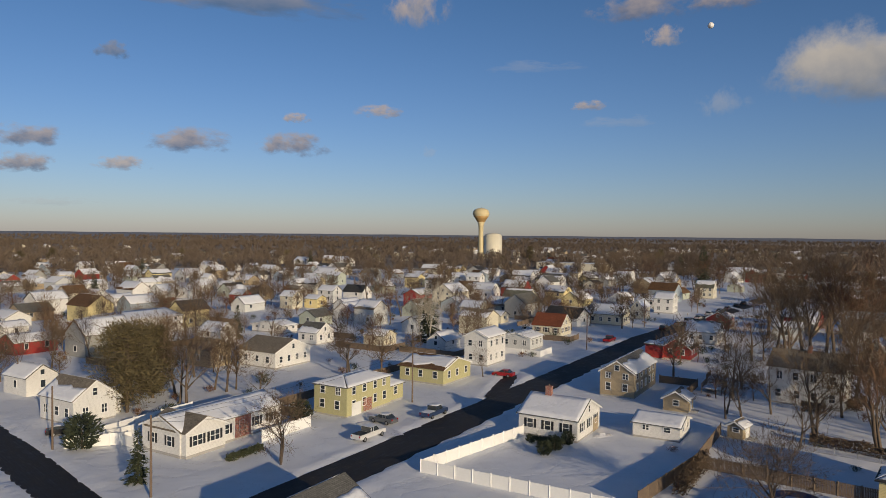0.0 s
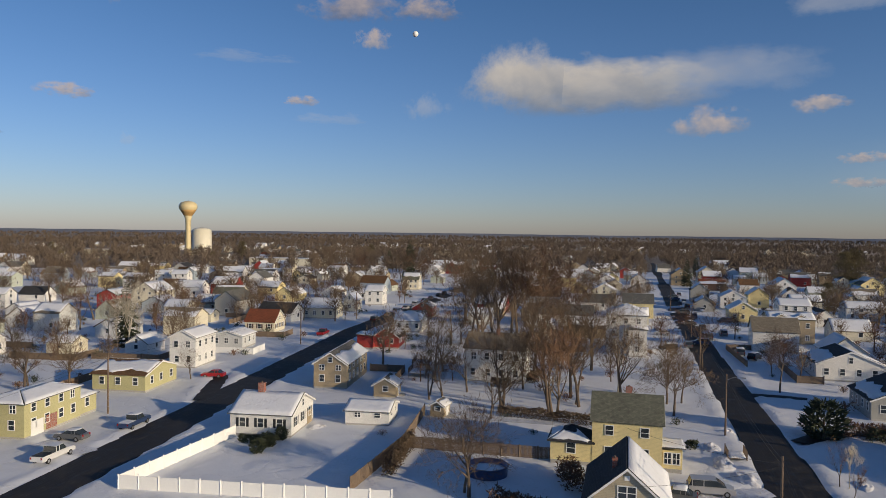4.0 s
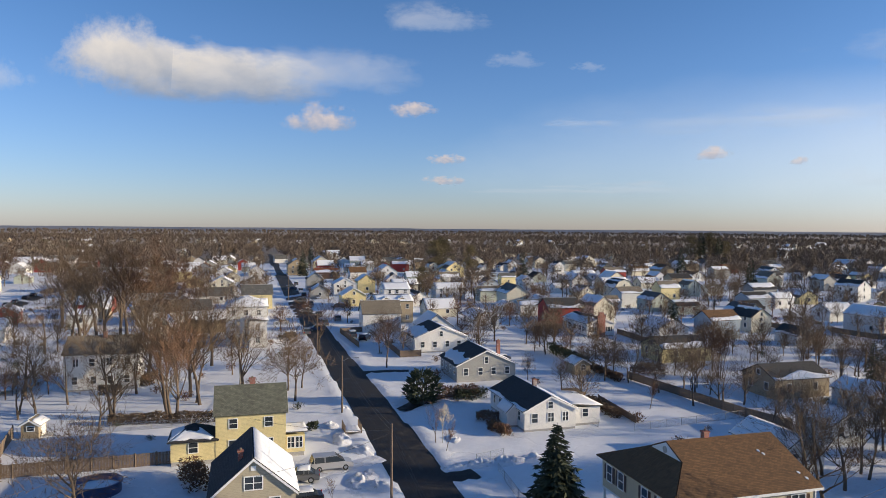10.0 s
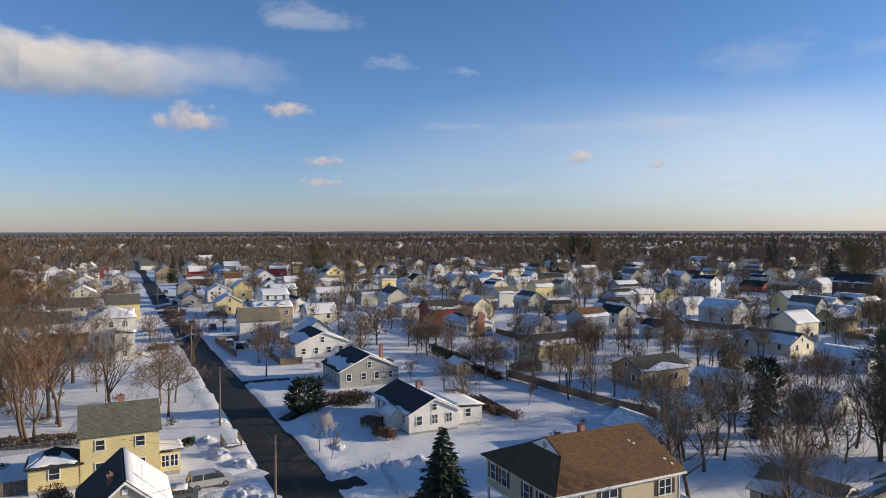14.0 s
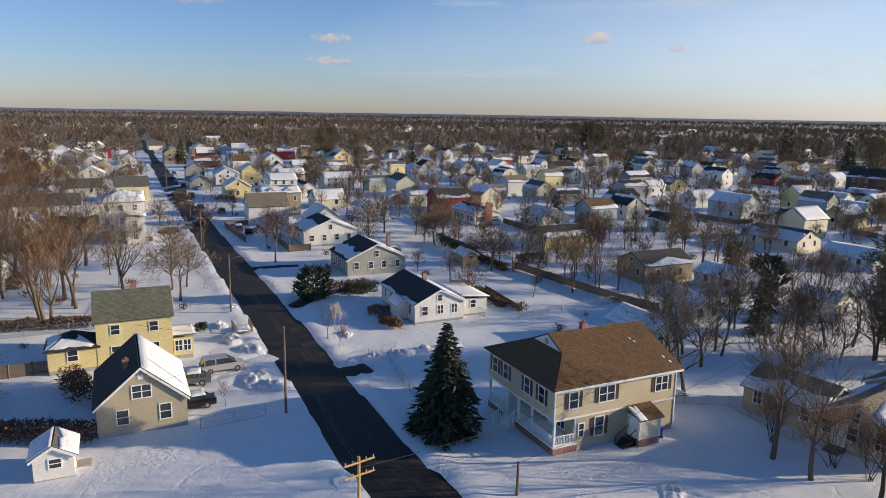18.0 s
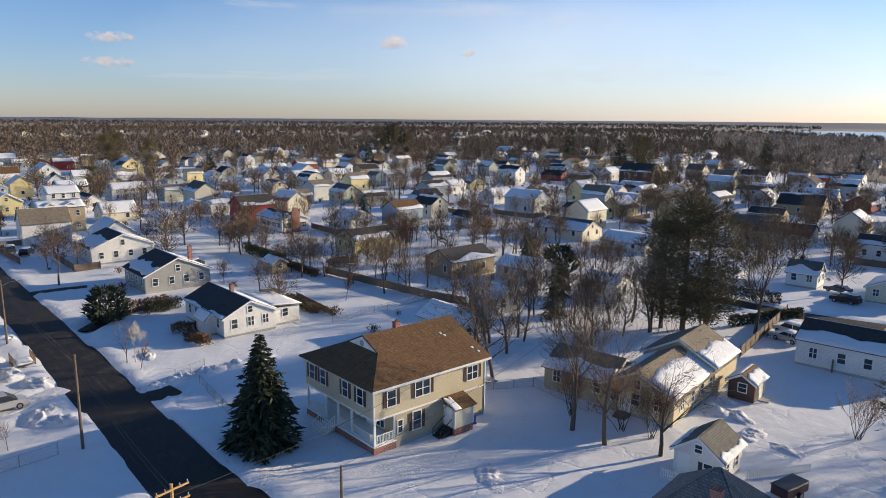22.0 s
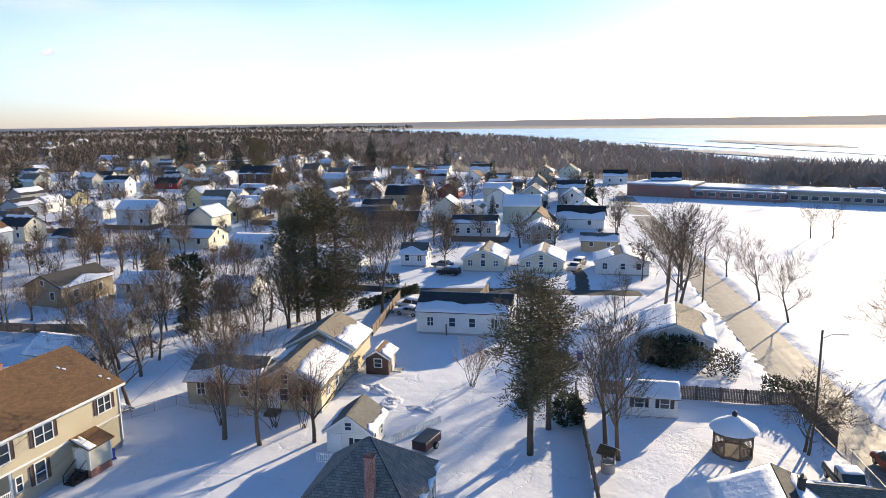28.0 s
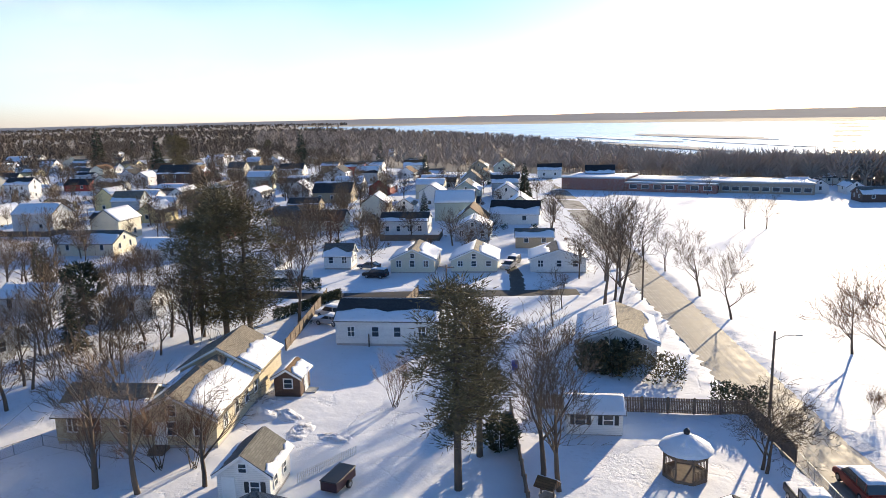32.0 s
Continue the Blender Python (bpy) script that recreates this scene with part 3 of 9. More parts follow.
def add_door(house, side, along, z, hx, hy, mat, w=0.95, h=2.05, at=None):
    m = side_pose(side, along, z, hx, hy)
    if at is not None:
        m = at @ m
    key = ("door", mat.name, w, h)
    if key not in MESHES:
        bm = boxed(-w / 2, w / 2, -0.04, 0.02, 0, h)
        block(bm, -w / 2 + 0.12, w / 2 - 0.12, -0.055, -0.04, 0.15, h * 0.42)
        block(bm, -w / 2 + 0.12, w / 2 - 0.12, -0.055, -0.04, h * 0.5, h - 0.15)
        fr = boxed(-w / 2 - 0.1, -w / 2, -0.07, 0.02, 0, h + 0.1)
        block(fr, w / 2, w / 2 + 0.1, -0.07, 0.02, 0, h + 0.1)
        block(fr, -w / 2, w / 2, -0.07, 0.02, h, h + 0.1)
        MESHES[key] = (mesh_of("door", bm, mat), mesh_of("door_frame", fr, WHITE_TRIM))
    d, fme = MESHES[key]
    ob = share("door", d, house, m)
    share("door_frame", fme, ob, Matrix())


def add_steps(house, side, along, top, hx, hy, mat=None, width=1.4, at=None):
    n = max(1, round(top / 0.18))
    bm = bmesh.new()
    for k in range(n):
        block(bm, -width / 2, width / 2, -0.9 - 0.28 * (n - k), -0.9 - 0.28 * (n - k - 1) if k < n - 1 else 0, 0, top * (k + 1) / n)
    m = side_pose(side, along, 0, hx, hy)
    part("steps", bm, mat or CONCRETE, house, m=m if at is None else at @ m)


def add_chimney(house, x, y, z0, z1, w=0.6, d=0.6, mat=None, snow=False):
    bm = boxed(x - w / 2, x + w / 2, y - d / 2, y + d / 2, z0, z1)
    block(bm, x - w / 2 - 0.05, x + w / 2 + 0.05, y - d / 2 - 0.05, y + d / 2 + 0.05, z1, z1 + 0.14)
    ch = part("chimney", bm, mat or BRICK, house)
    bm = bmesh.new()
    tube(bm, (x, y, z1 + 0.14), (x, y, z1 + 0.36), 0.13, 0.11, 8)
    part("flue", bm, WOOD, ch)


def volume(house, L, W, h, rise, wall, roof, snow=((0, 1), (0, 1)), kind="gable", base=0.35, over=0.35, at=None, seed=1, name="wall", trim=True):
    """One block of a house with ridge along x, its eaves at h: foundation, walls, roof slopes, snow and barge boards."""
    hx, hy = L / 2, W / 2
    T = at if at is not None else Matrix()
    if base > 0 and trim:
        part("foundation", boxed(-hx + 0.05, hx - 0.05, -hy + 0.05, hy - 0.05, -0.4, base), CONCRETE, house, m=T)
    low = base if trim else -0.2
    bm = bmesh.new()
    if kind == "gable":
        prism(bm, [(-hy, low), (hy, low), (hy, h), (0, h + rise), (-hy, h)], -hx, hx)
    elif kind == "gambrel":
        k = 0.72
        prism(bm, [(-hy, base), (hy, base), (hy, h), (hy * 0.62, h + rise * k), (0, h + rise), (-hy * 0.62, h + rise * k), (-hy, h)], -hx, hx)
    else:
        block(bm, -hx, hx, -hy, hy, base, h)
    part(name, bm, wall_mat(wall), house, m=T)
    th = 0.14
    slopes = []
    if kind in ("gable", "gambrel"):
        prof = [(hy, h), (0, h + rise)] if kind == "gable" else [(hy, h), (hy * 0.62, h + rise * 0.72), (0, h + rise)]
        for sgn in (1, -1):
            for i in range(len(prof) - 1):
                (y0, z0), (y1, z1) = prof[i], prof[i + 1]
                if i == 0:
                    k = over / max(0.3, math.hypot(y0 - y1, z1 - z0))
                    y0, z0 = y0 + (y0 - y1) * k, z0 - (z1 - z0) * k
                e = over * 0.8
                cs = [(-hx - e, sgn * y0, z0), (hx + e, sgn * y0, z0), (hx + e, sgn * y1, z1), (-hx - e, sgn * y1, z1)]
                slopes.append((sgn, cs))
    elif kind == "hip":
        r = max(hx - hy, 0.05)
        k = over / hy
        zo = h - rise * k
        ox, oy = hx + over, hy + over
        for sgn in (1, -1):
            slopes.append((sgn, [(-ox * 1, sgn * oy, zo), (ox, sgn * oy, zo), (r, 0, h + rise), (-r, 0, h + rise)]))
        for sgn in (1, -1):
            slopes.append((sgn * 2, [(sgn * ox, -oy, zo), (sgn * ox, oy, zo), (sgn * r, 0, h + rise), (sgn * r, 0, h + rise)]))
    elif kind == "flat":
        slopes.append((1, [(-hx - over, -hy - over, h), (hx + over, -hy - over, h), (hx + over, hy + over, h + rise), (-hx - over, hy + over, h + rise)]))
    elif kind == "shed":
        slopes.append((1, [(-hx - over, -hy - over, h - 0.1), (hx + over, -hy - over, h - 0.1), (hx + over, hy + 0.05, h + rise), (-hx - over, hy + 0.05, h + rise)]))
    for n, (sgn, cs) in enumerate(slopes):
        bm = bmesh.new()
        tri = cs[2] == cs[3]
        slab(bm, cs[:3] if tri else cs, th)
        rf = part("roof", bm, roof_mat(roof), house, m=T)
        cover = snow[0] if sgn > 0 else snow[1]
        if cover:
            up = (Vector(cs[1]) - Vector(cs[0])).cross(Vector(cs[3]) - Vector(cs[0])).normalized()
            if up.z < 0:
                up = -up
            q = [Vector(c) + up * (th + 0.004) for c in cs]
            sb = bmesh.new()
            v0, v1 = cover
            snow_sheet(sb, q[0].lerp(q[1], 0.01), q[1].lerp(q[0], 0.01), q[2].lerp(q[3], 0.01), q[3].lerp(q[2], 0.01), v0, v1, seed * 7 + n)
            part("roof_snow", sb, ROOF_SNOW, rf, "white snow lying on the roof")
    if trim and kind == "gable":
        e = over * 0.8 + 0.02
        for sx in (-1, 1):
            bm = bmesh.new()
            for sgn in (1, -1):
                k = over / math.hypot(hy, rise)
                y0, z0 = hy * (1 + k), h - rise * k
                slab(bm, [(sx * (hx + e), sgn * y0, z0 - 0.16), (sx * (hx + e), 0, h + rise - 0.16), (sx * (hx + e), 0, h + rise + 0.1), (sx * (hx + e), sgn * y0, z0 + 0.1)], 0.03)
            part("barge_board", bm, WHITE_TRIM, house, m=T)


def windows_round(house, L, W, h, base, near, rnd, shutters=None, storeys=None, sides="snwe", rise=0, at=None, w=0.85, wh=1.25, kind="gable"):
    n = storeys or max(1, round((h - base) / 2.65))
    for side in sides:
        length = L if side in "sn" else W
        cnt = max(1, round(length / 3.1)) if near else max(1, round(length / 5.2))
        for s in range(n):
            for k in range(cnt):
                a = (-0.5 + (k + 0.5) / cnt) * length * 0.92 + rnd.uniform(-0.15, 0.15)
                z = base + (h - base) * s / n + 0.95
                add_window(house, side, a, z, L / 2, W / 2, w, min(wh, h - z - 0.25), "plain" if rnd.random() < 0.7 else "double", shutters, near, at)
        if side in "we" and rise > 1.8 and kind in ("gable", "gambrel"):
            add_window(house, side, 0, h + 0.25, L / 2, W / 2, 0.7, min(1.1, rise * 0.45), "plain", None, near, at)


def house(x, y, rz, L, W, h, rise, wall="white", roof="grey", pos=(0, 1), neg=(0, 1), kind="gable", label="", shutters=None, chimney=None, near=True, base=0.35,
          storeys=None, auto=True, z=0.0, sides="snwe", door=None, name="house", group=""):
    """A house with its ridge along local x. pos, neg: the stretch of the +y and -y slope that snow covers."""
    seed = int(abs(x * 13 + y * 7)) % 9973
    rnd = random.Random(seed)
    ob = empty(name, pose(x, y, z + land(x, y), 0, 0, rz))
    volume(ob, L, W, h, rise, wall, roof, (pos, neg), kind, base, seed=seed, trim=near)
    if auto:
        windows_round(ob, L, W, h, base, near, rnd, shutters, storeys, sides, rise, kind=kind)
    if chimney:
        cx, cy = chimney
        zc = h + rise * (1 - abs(cy) / (W / 2))
        add_chimney(ob, cx, cy, min(h, zc - 0.6), h + rise + 0.75)
    if door:
        side, along = door
        add_door(ob, side, along, base, L / 2, W / 2, WHITE_TRIM if rnd.random() < 0.5 else BRICK_RED)
        add_steps(ob, side, along, base, L / 2, W / 2)
    tagged(ob, label or "%s clapboard house with a snowy %s shingle roof" % (wall, roof), "house" if name == "house" else name.replace("_", " "), group)
    return ob


BRICK_RED = plain("red_door_paint", (0.30, 0.03, 0.03), 0.45, grain=0.08)
SHUTTER_BLACK = plain("black_shutter_paint", (0.02, 0.022, 0.025), 0.5)
SHUTTER_BROWN = plain("brown_shutter_paint", (0.075, 0.04, 0.03), 0.55)
SHUTTER_GREEN = plain("green_shutter_paint", (0.03, 0.07, 0.04), 0.55)

# ---- ground and roads ----
ROADS = []


def road_line(points, width, name, mat, label, z=0.0):
    ROADS.append(([Vector((*p, 0)) for p in points], width))
    bm = bmesh.new()
    pts = [Vector((*p, 0)) for p in points]
    dense = []
    for a, b in zip(pts, pts[1:]):
        n = max(1, int((b - a).length / 6))
        dense += [a.lerp(b, k / n) for k in range(n)]
    dense.append(pts[-1])
    rows = []
    for i, p in enumerate(dense):
        d = (dense[min(i + 1, len(dense) - 1)] - dense[max(i - 1, 0)]).normalized()
        s = Vector((d.y, -d.x, 0))
        wob = [noise.noise((p.x * 0.15, p.y * 0.15, k)) * 0.35 for k in (1, 5)]
        lie = land(p.x, p.y)
        rows.append([bm.verts.new(p + s * o + Vector((0, 0, zz + lie))) for o, zz in
                     ((-width / 2 + wob[0] - 0.3, z - 0.5), (-width / 2 + wob[0], z), (-width / 4, z + 0.04), (0, z + 0.06), (width / 4, z + 0.04), (width / 2 + wob[1], z), (width / 2 + wob[1] + 0.3, z - 0.5))])
    uv = bm.loops.layers.uv.new("along")
    across = (-width / 2 - 0.3, -width / 2, -width / 4, 0, width / 4, width / 2, width / 2 + 0.3)
    for i, (r, q) in enumerate(zip(rows, rows[1:])):
        for k in range(6):
            f = bm.faces.new((r[k], r[k + 1], q[k + 1], q[k]))
            for loop, (a, b) in zip(f.loops, ((i, k), (i, k + 1), (i + 1, k + 1), (i + 1, k))):
                loop[uv].uv = (a * 6.0, across[b])
    bmesh.ops.recalc_face_normals(bm, faces=bm.faces)
    ob = part(name, bm, mat)
    return tagged(ob, label, "road", kind="structure")


def ground_sheet():
    def axis(lo, hi, step, far):
        mid = list(np.arange(lo, hi, step))
        up, s, v = [], step, hi
        while v < far:
            up.append(v)
            s *= 1.22
            v += s
        dn, s, v = [], step, lo
        while v > -far:
            s *= 1.22
            v -= s
            dn.append(v)
        return np.array(dn[::-1] + mid + up + [far + 300])
    xs, ys = axis(-68, 150, 1.3, 4400), axis(-125, 190, 1.3, 4400)
    X, Y = np.meshgrid(xs, ys, indexing="ij")
    Z = np.zeros_like(X)
    dist = np.full(X.shape, 1e9)
    for pts, width in ROADS:
        for a, b in zip(pts, pts[1:]):
            dx, dy = b.x - a.x, b.y - a.y
            t = np.clip(((X - a.x) * dx + (Y - a.y) * dy) / (dx * dx + dy * dy), 0, 1)
            d = np.hypot(X - a.x - t * dx, Y - a.y - t * dy) - width / 2
            dist = np.minimum(dist, d)
    flat = X.ravel(), Y.ravel()
    lump = np.array([noise.noise((x * 0.35, y * 0.35, 0)) * 0.07 + noise.noise((x * 0.06, y * 0.06, 4)) * 0.12 for x, y in zip(*flat)]).reshape(X.shape)
    rough = np.array([noise.noise((x * 0.9, y * 0.9, 8)) for x, y in zip(*flat)]).reshape(X.shape)
    near = np.clip(1.0 - (np.hypot(X - 50, Y - 30) - 260) / 200, 0, 1)
    Z = 0.03 + lump * near
    bank = np.exp(-((dist - 1.1) / 0.8) ** 2) * (0.24 + 0.42 * rough)
    Z = np.where(dist > -0.2, Z + bank * near, -0.25 * near - 0.05)
    Z = Z + np.array([land(x, y) for x, y in zip(*flat)]).reshape(X.shape)
    n, m = X.shape
    verts = np.stack([X.ravel(), Y.ravel(), Z.ravel()], 1)
    idx = np.arange(n * m).reshape(n, m)
    faces = np.stack([idx[:-1, :-1].ravel(), idx[1:, :-1].ravel(), idx[1:, 1:].ravel(), idx[:-1, 1:].ravel()], 1)
    me = bpy.data.meshes.new("ground")
    me.from_pydata(verts.tolist(), [], faces.tolist())
    me.polygons.foreach_set("use_smooth", [True] * len(me.polygons))
    me.materials.append(SNOW)
    me.materials.append(BRUSH)
    mid_x, mid_y = (X[:-1, :-1] + X[1:, 1:]).ravel() / 2, (Y[:-1, :-1] + Y[1:, 1:]).ravel() / 2
    az, d = np.degrees(np.arctan2(mid_x, mid_y)), np.hypot(mid_x, mid_y)
    edge = np.interp(az, (-70, 95, 106, 112, 120, 130, 140), (560, 560, 640, 540, 430, 380, 310))
    wooded = (d > edge) & (az > -75) & (az < 158) & (d < 4300)
    me.polygons.foreach_set("material_index", wooded.astype(int))
    return tagged(new("ground", me), "snow-covered ground with ploughed banks along the roads", "ground", kind="structure")


# ---- trees ----


class Strands:
    """Collects tapered tubes in plain lists, for speed."""

    def __init__(self):
        self.v, self.f = [], []

    def tube(self, pts, radii, sides):
        base = len(self.v)
        for i, (p, r) in enumerate(zip(pts, radii)):
            d = (pts[min(i + 1, len(pts) - 1)] - pts[max(i - 1, 0)])
            if d.length < 1e-6:
                d = Vector((0, 0, 1))
            d.normalize()
            a = d.orthogonal().normalized()
            b = d.cross(a)
            for k in range(sides):
                t = 2 * math.pi * k / sides
                self.v.append(tuple(p + (a * math.cos(t) + b * math.sin(t)) * r))
        for i in range(len(pts) - 1):
            for k in range(sides):
                o, n = base + i * sides, base + (i + 1) * sides
                self.f.append((o + k, o + (k + 1) % sides, n + (k + 1) % sides, n + k))

    def blade(self, p, q, w, side):
        base = len(self.v)
        self.v += [tuple(p - side * w), tuple(p + side * w), tuple(q)]
        self.f.append((base, base + 1, base + 2))

    def mesh(self, name, mat, smooth=False):
        me = bpy.data.meshes.new(name)
        me.from_pydata(self.v, [], self.f)
        if smooth:
            me.polygons.foreach_set("use_smooth", [True] * len(me.polygons))
        me.materials.append(mat)
        return me


def rand_dir(rnd, d, spread):
    a = d.orthogonal().normalized()
    b = d.cross(a)
    t = rnd.uniform(0, 2 * math.pi)
    return (d * math.cos(spread) + (a * math.cos(t) + b * math.sin(t)) * math.sin(spread)).normalized()


def grow(rnd, trunk, twigs, p, d, length, radius, depth, top_depth, kids, spread, lift, twig_w):
    n = 4 if depth == top_depth else 3
    pts, radii = [p], [radius]
    dd = d
    for i in range(n):
        dd = (rand_dir(rnd, dd, rnd.uniform(0.05, 0.2)) + Vector((0, 0, lift))).normalized()
        p = p + dd * (length / n)
        pts.append(p)
        radii.append(radius * (1 - 0.62 * (i + 1) / n))
    if depth == 0:
        mid = pts[2]
        side = (pts[3] - pts[0]).orthogonal().normalized()
        twigs.blade(pts[0], pts[3], twig_w, side)
        for k in range(3):
            q = pts[1].lerp(pts[3], rnd.random())
            e = rand_dir(rnd, dd, rnd.uniform(0.4, 0.9))
            twigs.blade(q, q + e * length * rnd.uniform(0.4, 0.9), twig_w * 0.75, e.orthogonal().normalized())
        return
    (trunk if depth >= 2 else twigs).tube(pts, radii, 6 if depth == top_depth else (5 if depth > 1 else 3))
    cnt = kids[top_depth - depth]
    for k in range(cnt):
        f = rnd.uniform(0.35 if depth < top_depth else 0.42, 1.0)
        if k == 0:
            f = 1.0
        x = f * n
        i = min(int(x), n - 1)
        q = pts[i].lerp(pts[i + 1], x - i)
        loc = (pts[i + 1] - pts[i]).normalized()
        e = rand_dir(rnd, loc, rnd.uniform(spread * 0.6, spread * 1.3) if k else 0.2)
        grow(rnd, trunk, twigs, q, e, length * rnd.uniform(0.5, 0.78) * (1 if depth < top_depth else 0.85), max(0.012, radii[i + 1] * rnd.uniform(0.55, 0.8)), depth - 1, top_depth, kids, spread, lift, twig_w)


def bare_tree_mesh(seed, height, kids=(7, 5, 4, 4), spread=0.65, lift=0.12, girth=0.02, twig_w=0.022, twig=None):
    rnd = random.Random(seed)
    trunk, twigs = Strands(), Strands()
    grow(rnd, trunk, twigs, Vector((0, 0, -0.3)), Vector((rnd.uniform(-0.05, 0.05), rnd.uniform(-0.05, 0.05), 1)).normalized(), height * 0.5, height * girth, len(kids), len(kids), kids, spread, lift, twig_w)
    return trunk.mesh("trunk", BARK, True), twigs.mesh("crown", twig or TWIG)


def tree(meshes, x, y, s, turn, name, label, group="", z=0.0):
    t, c = meshes
    ob = empty(name, pose(x, y, z + land(x, y), 0, 0, turn) @ Matrix.Scale(s, 4))
    share("trunk", t, ob, Matrix())
    share("crown", c, ob, Matrix())
    return tagged(ob, label, "tree", group)


def spruce_mesh(seed, height, radius, whorls=26, per=15, mat=None, droop=0.35, needles=4):
    """A conifer: straight trunk and tiers of drooping boughs of needle blades."""
    rnd = random.Random(seed)
    trunk, crown = Strands(), Strands()
    trunk.tube([Vector((0, 0, -0.3)), Vector((0, 0, height * 0.5)), Vector((0, 0, height))], [height * 0.02, height * 0.012, 0.01], 7)
    for w in range(whorls):
        f = w / whorls
        z = height * (0.05 + 0.95 * f ** 0.9)
        reach = radius * (1 - f) ** 0.85 + 0.12
        for k in range(max(5, int(per * (1 - f * 0.6)))):
            a = rnd.uniform(0, 2 * math.pi)
            r = reach * rnd.uniform(0.65, 1.08)
            d = Vector((math.cos(a), math.sin(a), 0))
            s = Vector((-d.y, d.x, 0))
            p = Vector((0, 0, z)) + d * r * 0.05
            tip = p + d * r + Vector((0, 0, -droop * r * rnd.uniform(0.5, 1.2)))
            wdt = 0.12 * r + 0.08
            crown.blade(p.lerp(tip, 0.15), tip, wdt, s)
            for j in range(needles):
                q = p.lerp(tip, rnd.uniform(0.25, 0.95))
                e = (d * rnd.uniform(0.4, 1) + s * rnd.uniform(-1.0, 1.0) + Vector((0, 0, rnd.uniform(-0.7, 0.15)))).normalized()
                crown.blade(q, q + e * (0.22 * r + 0.25), 0.05 * r + 0.07, Vector((rnd.uniform(-1, 1), rnd.uniform(-1, 1), rnd.uniform(-1, 1))).normalized())
    return trunk.mesh("trunk", BARK, True), crown.mesh("crown", mat or NEEDLE)


def far_tree_strands(st, rnd, x, y, h, r, blades):
    base = Vector((x, y, land(x, y)))
    st.blade(base + Vector((0, 0, -0.2)), base + Vector((0, 0, h * 0.8)), 0.2, Vector((1, 0, 0)))
    for k in range(blades):
        a, e = rnd.uniform(0, 2 * math.pi), rnd.random()
        p = base + Vector((math.cos(a) * r * 0.35 * e, math.sin(a) * r * 0.35 * e, h * rnd.uniform(0.25, 0.7)))
        a += rnd.uniform(-0.6, 0.6)
        q = p + Vector((math.cos(a) * r * rnd.uniform(0.3, 0.8), math.sin(a) * r * rnd.uniform(0.3, 0.8), h * rnd.uniform(0.15, 0.4)))
        s = Vector((rnd.uniform(-1, 1), rnd.uniform(-1, 1), rnd.uniform(-0.4, 0.4))).normalized()
        st.blade(p, q, h * 0.02 + 0.05 + max(0.0, math.hypot(x, y) - 500) * 0.0005, s)

# ---- the lie of the streets ----
road_line([(-34, 44), (-14.9, 70), (6, 98), (34, 136), (74, 190), (138, 264), (240, 380)], 7.0, "road", ASPHALT, "dark wet ploughed asphalt street")
road_line([(34, 5), (52.5, 28), (78, 55), (124, 104.5), (200, 186), (330, 322), (520, 520)], 6.6, "road", ASPHALT, "dark wet ploughed asphalt street")
road_line([(24, -52), (39.5, -60.5), (68.8, -79.5), (98, -98.5), (190, -158), (300, -230)], 6.4, "road", SALTED, "salt-stained street beside the playing field")
road_line([(-20, 62), (-33.4, 77.9), (-47.6, 94.7), (-62, 110.6), (-100, 156)], 5.5, "road", ASPHALT, "dark side street meeting the corner lot")
road_line([(92, -79), (96, -72), (104, -60), (113.4, -43), (126, -30), (131, -23)], 4.6, "road", ASPHALT, "narrow dark cross street between bungalows")
road_line([(63.5, 40.6), (68, 40.2), (71, 38)], 3.2, "driveway", ASPHALT, "dark shovelled driveway mouth")
road_line([(69.5, 50.6), (58.5, 54.8)], 3.0, "driveway", BANK_SNOW, "packed-snow driveway beside the yellow house")
road_line([(109, 84), (113, 80), (115, 77)], 2.6, "driveway", ASPHALT, "short dark driveway")
road_line([(90, 61), (96, 62), (107, 57.5)], 3.0, "driveway", ASPHALT, "dark wet driveway between two houses")
road_line([(96.9, -70.4), (108, -78), (118, -83)], 2.6, "driveway", ASPHALT, "dark shovelled driveway beside the carport")
road_line([(2.5, 99), (-2, 107)], 3.2, "driveway", BANK_SNOW, "packed-snow driveway before the split-level")
road_line([(20, 122), (27, 141)], 3.0, "driveway", ASPHALT, "shovelled driveway")
ground_sheet()

# ---- houses along the streets ----
white_ranch = house(-23.0, 100.2, 54.0, 18.0, 7.5, 3.4, 1.5, pos=(0, 1), neg=(0, 1), wall='white', roof='tan', shutters=SHUTTER_BLACK, label='white clapboard ranch house with snowy roof and brick front')
split_level = house(-4.3, 115.2, 54.0, 11.7, 6.6, 4.9, 0.9, pos=(0, 1), neg=(0, 1), wall='olive', roof='grey', kind='hip', label='yellow-olive split-level house with a garage below')
house(11.1, 138.4, 144.0, 10.0, 10.7, 3.1, 1.6, pos=(0.2, 0.9), neg=(0, 1), wall='olive', roof='brown', label='olive ranch house with a brown roof half under snow')
house(23.6, 155.1, 54.0, 9.0, 5.7, 6.4, 1.4, pos=(0, 1), neg=(0, 1), wall='white', roof='grey', label='white two-storey house with a snowy roof')
house(36.2, 175.4, 54.0, 8.0, 8.0, 3.1, 1.2, pos=(0, 1), neg=(0, 1), wall='pale', roof='grey')
house(49.5, 197.8, 144.0, 8.6, 8.0, 3.2, 3.0, pos=None, neg=(0, 0.4), wall='cream', roof='rust', label='cream cape house with a bare rust-red roof', shutters=SHUTTER_BROWN)
